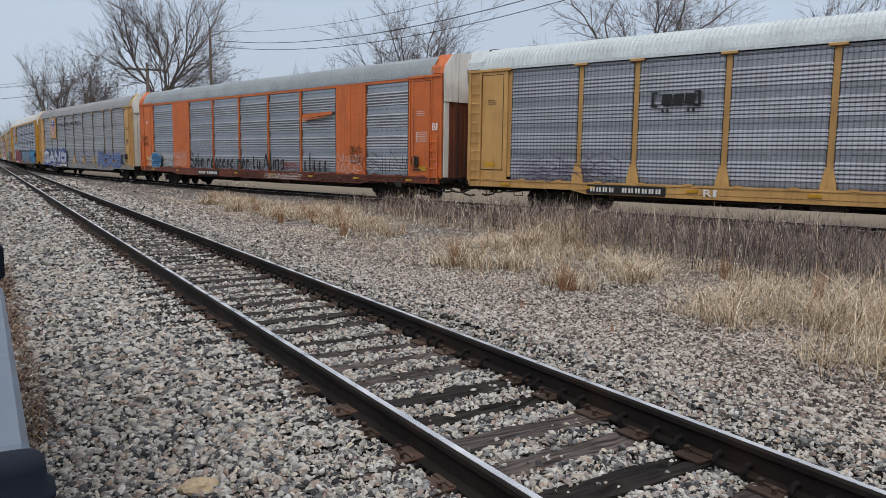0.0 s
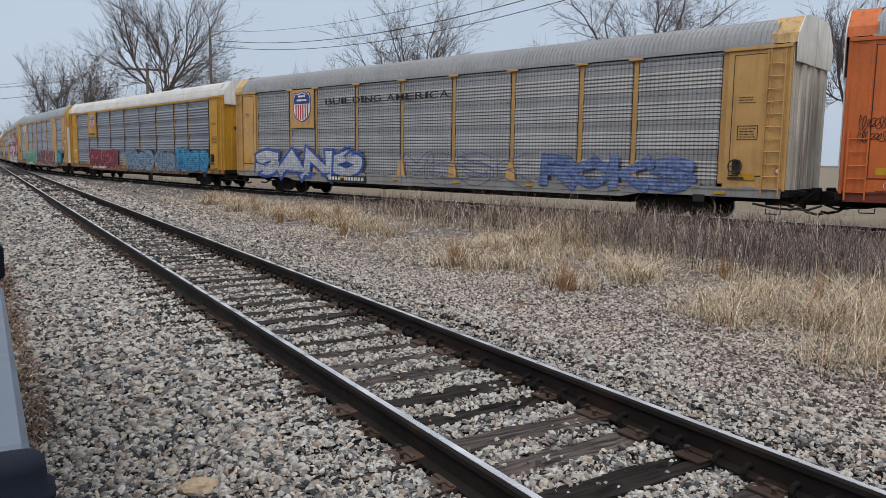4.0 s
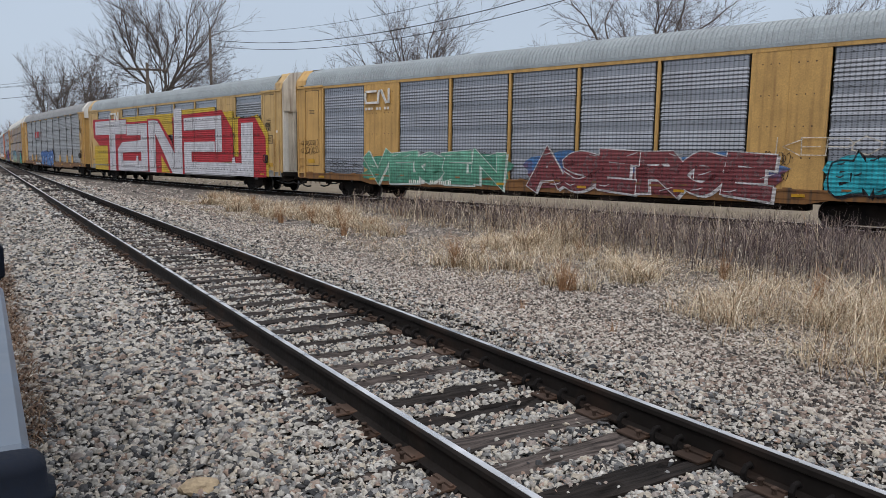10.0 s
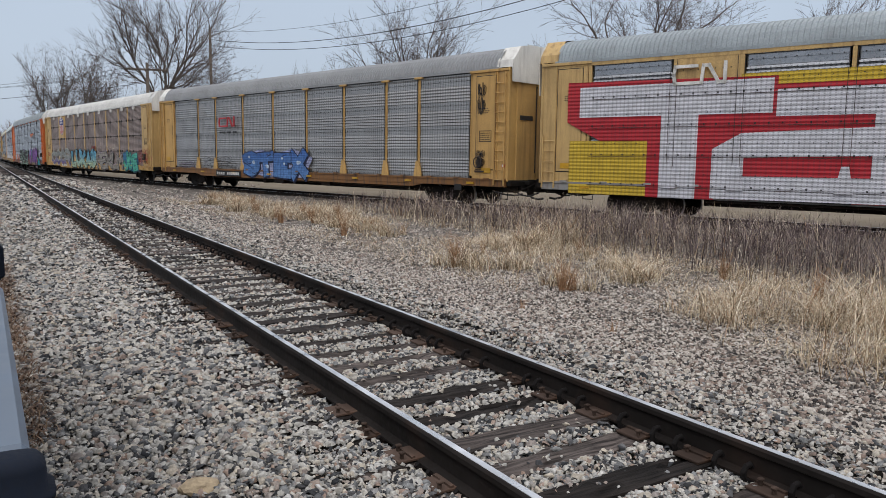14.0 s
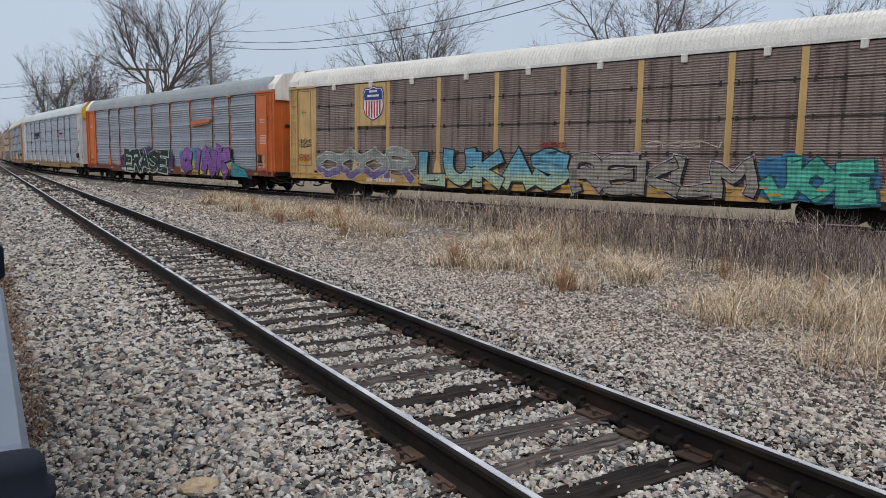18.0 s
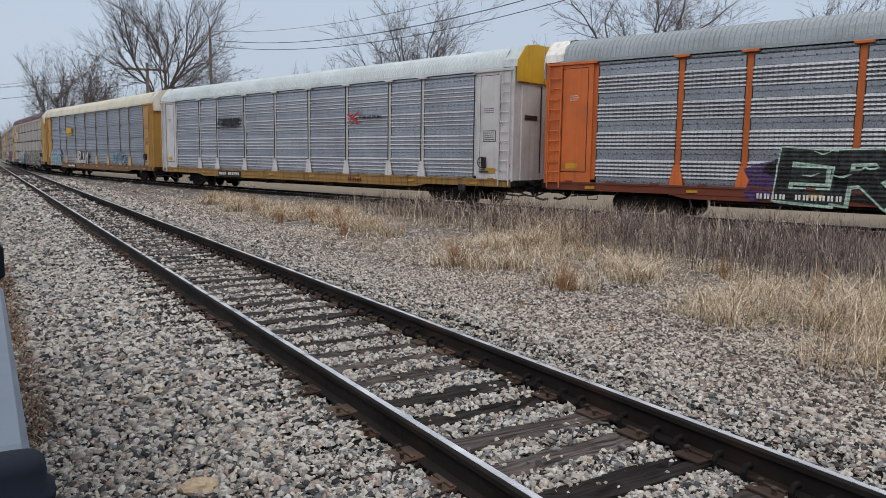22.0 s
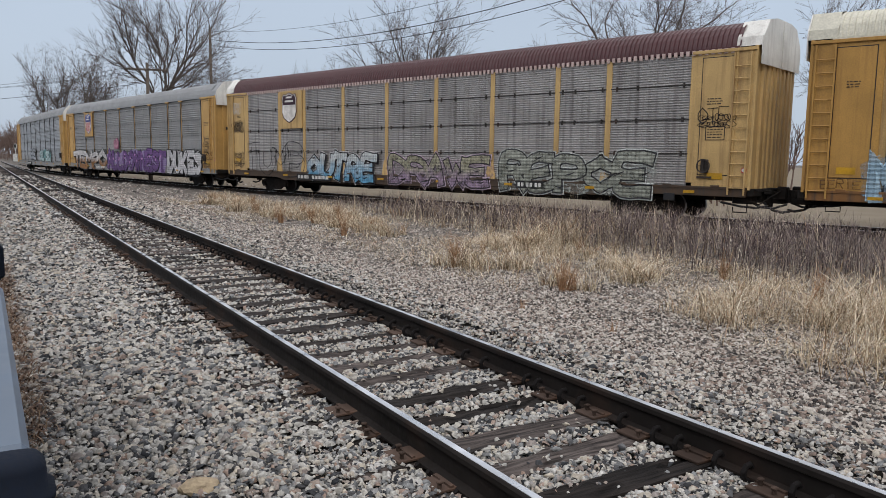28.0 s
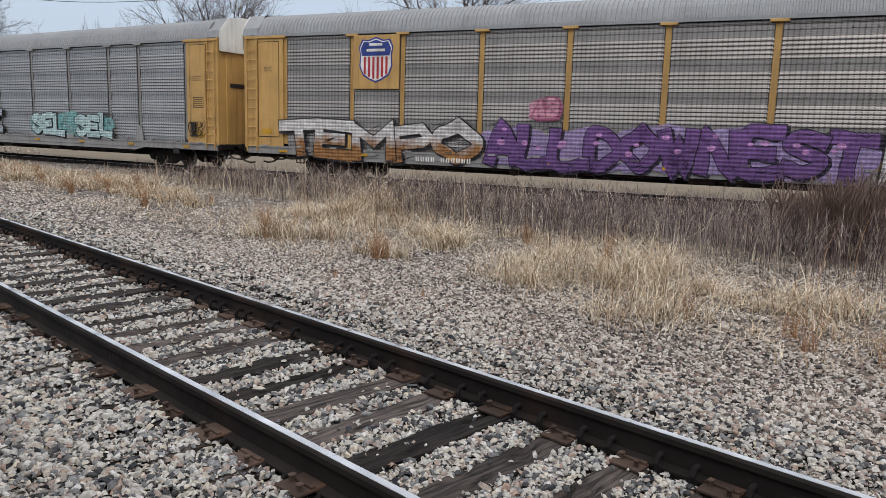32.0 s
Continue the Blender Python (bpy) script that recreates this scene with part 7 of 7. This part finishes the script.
tree(-6.6, 88, 14.2, 3.4, 36, 4, 0.7)
tree(21.5, 80, 14.5, 3.5, 39, 4, 0.7)
tree(45.0, 60, 18, 5.0, 41, 4, 0.7)


m_brush = material("brown_brush", (0.2, 0.14, 0.115), rough=0.95, grain=4, bump=0.0)


def thicket(name, label, places, seed, last=2):
    """Many slender bare stems in one mesh."""
    rnd = random.Random(seed)
    out = Branches(3)
    for x, y, h in places:
        for _ in range(2):
            d = Vector((rnd.gauss(0, 0.18), rnd.gauss(0, 0.18), 1.0)).normalized()
            grow(rnd, (out, out, out), Vector((x + rnd.uniform(-1, 1) * h / 6, y + rnd.uniform(-1, 1) * h / 6, -0.6)), d, h * 0.36, h * 0.011 + 0.015, 0, last, 0.05, 0.55)
    tagged(new(name, out.mesh(name, m_brush, False)), label, "brush", kind="stuff")


rnd_b = random.Random(77)
spots = []
for _ in range(150):
    s, lat = rnd_b.uniform(125, 260), rnd_b.uniform(7, 26)
    spots.append((*line1(s, lat), rnd_b.uniform(7.5, 12)))
for _ in range(60):
    s, lat = rnd_b.uniform(240, 460), rnd_b.uniform(3.5, 16)
    spots.append((*line1(s, lat), rnd_b.uniform(9, 14)))
thicket("far_woods", "brown leafless woods along the far track", spots, 5, 2)
spots = []
for _ in range(420):
    s, lat = rnd_b.uniform(110, 300), rnd_b.uniform(6, 18)
    spots.append((*line1(s, lat), rnd_b.uniform(3, 6)))
thicket("undergrowth", "dense brown undergrowth along the far track", spots, 12, 1)
spots = []
for _ in range(110):
    s, lat = rnd_b.uniform(-62, 60), rnd_b.uniform(9, 26)
    x, y, th = line2(s, lat)
    spots.append((x, y, rnd_b.uniform(2.4, 6.2)))
thicket("brush", "low tangled leafless brush beyond the train", spots, 6, 2)
spots = [(9.9 + rnd_b.gauss(0, 0.5), 10.4 + rnd_b.gauss(0, 0.5), rnd_b.uniform(1.2, 1.9)) for _ in range(60)]
thicket("dead_shrub", "dark reddish dead shrub beside the weeds", spots, 9, 2)

# ---- poles and wires ----
m_pole = material("weathered_pole_wood", (0.13, 0.105, 0.088), rough=0.95, grain=10, bump=0.4)
m_wire = material("black_cable", (0.03, 0.03, 0.032), rough=0.6, bump=0.0)
m_glass = material("grey_insulator", (0.25, 0.25, 0.26), rough=0.3, bump=0.0)


def utility_pole(az, dist, height, arm=0.0, turn=0.0):
    base = at(az, dist)
    ob = empty("utility_pole", Matrix.Translation(base) @ Matrix.Rotation(turn, 4, "Z"))
    tagged(ob, "weathered wooden utility pole behind the train", "utility pole", "utility poles")
    part("pole", Build().tube([(0, 0, 0), (0, 0, height * 0.5), (0, 0, height)], 0.17, 10, 0.11).mesh("pole", m_pole, smooth=True), ob)
    if arm:
        part("crossarm", Build().box(-arm / 2, arm / 2, -0.14, -0.02, height - 0.6, height - 0.46, 0.01).mesh("crossarm", m_pole), ob)
        for x in (-0.45, -0.2, 0.2, 0.45):
            part("insulator", Build().tube([(x * arm, -0.08, height - 0.46), (x * arm, -0.08, height - 0.3)], 0.05, 8, 0.035).mesh("insulator", m_glass), ob)
    return base + np.array([0, 0, height])


def wire(a, b, sag, r=0.02):
    pts = []
    for k in range(25):
        f = k / 24
        p = a * (1 - f) + b * f
        pts.append((p[0], p[1], p[2] - sag * 4 * f * (1 - f)))
    tagged(new("overhead_wire", Build().tube(pts, r, 5).mesh("overhead_wire", m_wire)), "thin black overhead wire strung between poles", "wire", "overhead wires")


top1 = utility_pole(-17.3, 70, 13.45)
top2 = utility_pole(-21.6, 63, 9.35, 3.0, 0.3)
top3 = utility_pole(60.0, 30, 15.6)
top4 = utility_pole(-42.0, 110, 9.5, 2.6)
for da, db, sag, r in ((-0.3, 0.0, 3.0, 0.012), (-1.0, -0.2, 3.6, 0.023), (-1.5, -0.8, 3.6, 0.02)):
    wire(top1 + np.array([0, 0, da]), top3 + np.array([0, 0, db]), sag, r)
for dx, da, r in ((-1.3, -0.35, 0.012), (0.6, -0.35, 0.012), (1.3, -0.35, 0.012)):
    wire(top2 + np.array([dx, 0, da]), top4 + np.array([dx, 0, da]), 1.2, r)
wire(top2 + np.array([0, 0, -1.5]), top4 + np.array([0, 0, -2.3]), 0.8, 0.018)
wire(top1 + np.array([0, 0, -1.0]), top2 + np.array([0, 0, -0.2]), 0.6, 0.02)


def signal():
    x, y = line1(220, 5.0)
    ob = empty("railway_signal", pose(x, y, -0.4))
    tagged(ob, "distant pale railway signal mast beside the track", "signal")
    pale = paint("pale_signal_paint", c3("c9c9c4"))
    part("mast", Build().tube([(0, 0, 0), (0, 0, 4.6)], 0.1, 8).mesh("mast", pale), ob)
    head = part("signal_head", Build().box(-0.35, 0.35, -0.2, 0.2, 3.4, 4.6, 0.05).mesh("signal_head", pale), ob)
    part("signal_face", Build().box(-0.22, 0.22, -0.23, -0.19, 3.55, 4.45, 0.01).mesh("signal_face", plate_black), head, "dark face")
    part("relay_box", Build().box(-0.6, 0.6, -0.4, 0.4, 0, 2.0, 0.04).mesh("relay_box", pale), ob)


signal()


# ---- parked pickup beside the camera ----
def pickup():
    m_body = material("grey_blue_car_paint", c3("56616f"), rough=0.4, metal=0.1, dark=0.95, bump=0.0, grain=5)
    m_trim = material("black_trim", (0.010, 0.014, 0.024), rough=0.86, bump=0.05, grain=120)
    m_pane = material("dark_car_glass", (0.02, 0.022, 0.025), rough=0.08, bump=0.0)
    m_lamp = material("red_lamp_lens", (0.25, 0.02, 0.02), rough=0.15, bump=0.0)
    ob = empty("pickup_truck", Matrix.Translation((-0.681, 1.176, -0.27)) @ Matrix.Rotation(math.pi - A1, 4, "Z"))
    tagged(ob, "grey-blue pickup truck parked beside the track, black trim", "pickup truck")
    zr = 1.37
    for y0, y1, nm in ((0.01, 0.10, "bed_side"), (1.8, 1.89, "bed_side")):
        part(nm, Build().box(0.0, 1.75, y0, y1, 0.5, zr - 0.03, 0.02).mesh(nm, m_body), ob)
    part("bed_rail", Build().box(0.0, 1.75, 0.0, 0.062, zr - 0.04, zr, 0.012).mesh("bed_rail", m_body), ob)
    part("bed_rail", Build().box(0.0, 1.75, 1.84, 1.9, zr - 0.04, zr, 0.012).mesh("bed_rail", m_body), ob)
    cap = Build()
    rings = []
    for z, g in ((-0.075, 0.0), (-0.06, 0.006), (-0.052, 0.006), (-0.05, -0.004), (-0.012, -0.006), (0.0, -0.014), (0.006, -0.03), (0.008, -0.05)):
        pts = []
        for k in range(28):
            a = 2 * math.pi * k / 28
            c, w = math.cos(a), math.sin(a)
            q = (abs(c) ** 4 + abs(w) ** 4) ** -0.25
            pts.append((-0.055 + (0.055 + g) * c * q, 0.05 + (0.075 + g) * w * q, zr + z))
        rings.append(pts)
    cap.sweep(rings)
    part("rail_cap", cap.mesh("rail_cap", m_trim, smooth=True), ob, "black plastic corner cap")
    part("rear_corner", Build().box(-0.10, -0.01, -0.028, 0.13, 0.55, zr - 0.055, 0.02).mesh("rear_corner", m_trim), ob, "black corner trim")
    part("tail_lamp", Build().box(-0.125, -0.09, 0.0, 0.12, 0.8, 1.2, 0.012).mesh("tail_lamp", m_lamp), ob, "red tail lamp")
    part("tailgate", Build().box(-0.10, -0.03, 0.15, 1.74, 0.6, zr - 0.05, 0.02).mesh("tailgate", m_body), ob)
    part("bed_floor", Build().box(-0.02, 1.75, 0.1, 1.8, 0.62, 0.68).mesh("bed_floor", m_trim), ob)
    cab = Build().plate([(1.8, 0.45), (5.1, 0.45), (5.15, 1.0), (3.9, 1.12), (3.3, 1.72), (2.0, 1.76), (1.8, 1.2)], 0.06, 1.84)
    cab.v = [(x, y, z) for x, y, z in cab.v]
    part("cab", cab.mesh("cab", m_body), ob)
    part("side_window", Build().plate([(2.0, 1.15), (3.6, 1.15), (3.2, 1.66), (2.05, 1.68)], 0.045, 0.07).mesh("side_window", m_pane), ob, "dark glass")
    part("windscreen", Build().plate([(3.42, 1.68), (3.95, 1.15), (3.99, 1.17), (3.46, 1.72)], 0.15, 1.75).mesh("windscreen", m_pane), ob, "dark glass")
    part("bumper", Build().box(-0.28, -0.13, 0.05, 1.85, 0.35, 0.6, 0.03).mesh("bumper", m_trim), ob)
    part("mirror", Build().box(2.95, 3.1, -0.03, 0.06, 1.2, 1.4, 0.03).mesh("mirror", m_trim), ob, "black door mirror")
    for x in (0.55, 4.3):
        for y in (0.02, 1.66):
            wh = part("wheel", Build().disc(x, y, y + 0.22, 0.36, 0.36, 28).mesh("wheel", m_rubber), ob, "black tyre")
            part("rim", Build().disc(x, y - 0.012 if y < 1 else y + 0.2, y + 0.02 if y < 1 else y + 0.232, 0.36, 0.22, 18).mesh("rim", grey_p), wh)


pickup()

ties()


# ---- motion ----
def motions():
    times = [0.5 * k for k in range(65)]
    for i, car in enumerate(CARS):
        rows = []
        for t in times:
            s = train_place(t) + (i - 10.5) * LC
            a, b = line2(s - 10.05), line2(s + 10.05)
            x, y = (a[0] + b[0]) / 2, (a[1] + b[1]) / 2
            th = math.atan2(b[1] - a[1], -(b[0] - a[0]))
            rows.append((t, Matrix.Translation((x, y, RAIL2)) @ Matrix.Rotation(-th, 4, "Z")))
        walk(car, rows)
    spins = [(k / 30, Matrix.Rotation((train_place(0) - train_place(k / 30)) / WHEEL_R, 4, "Y")) for k in range(961)]
    for ws, dx in WHEELSETS:
        walk(ws, [(t, Matrix.Translation((dx, 0, WHEEL_R)) @ m) for t, m in spins])


motions()
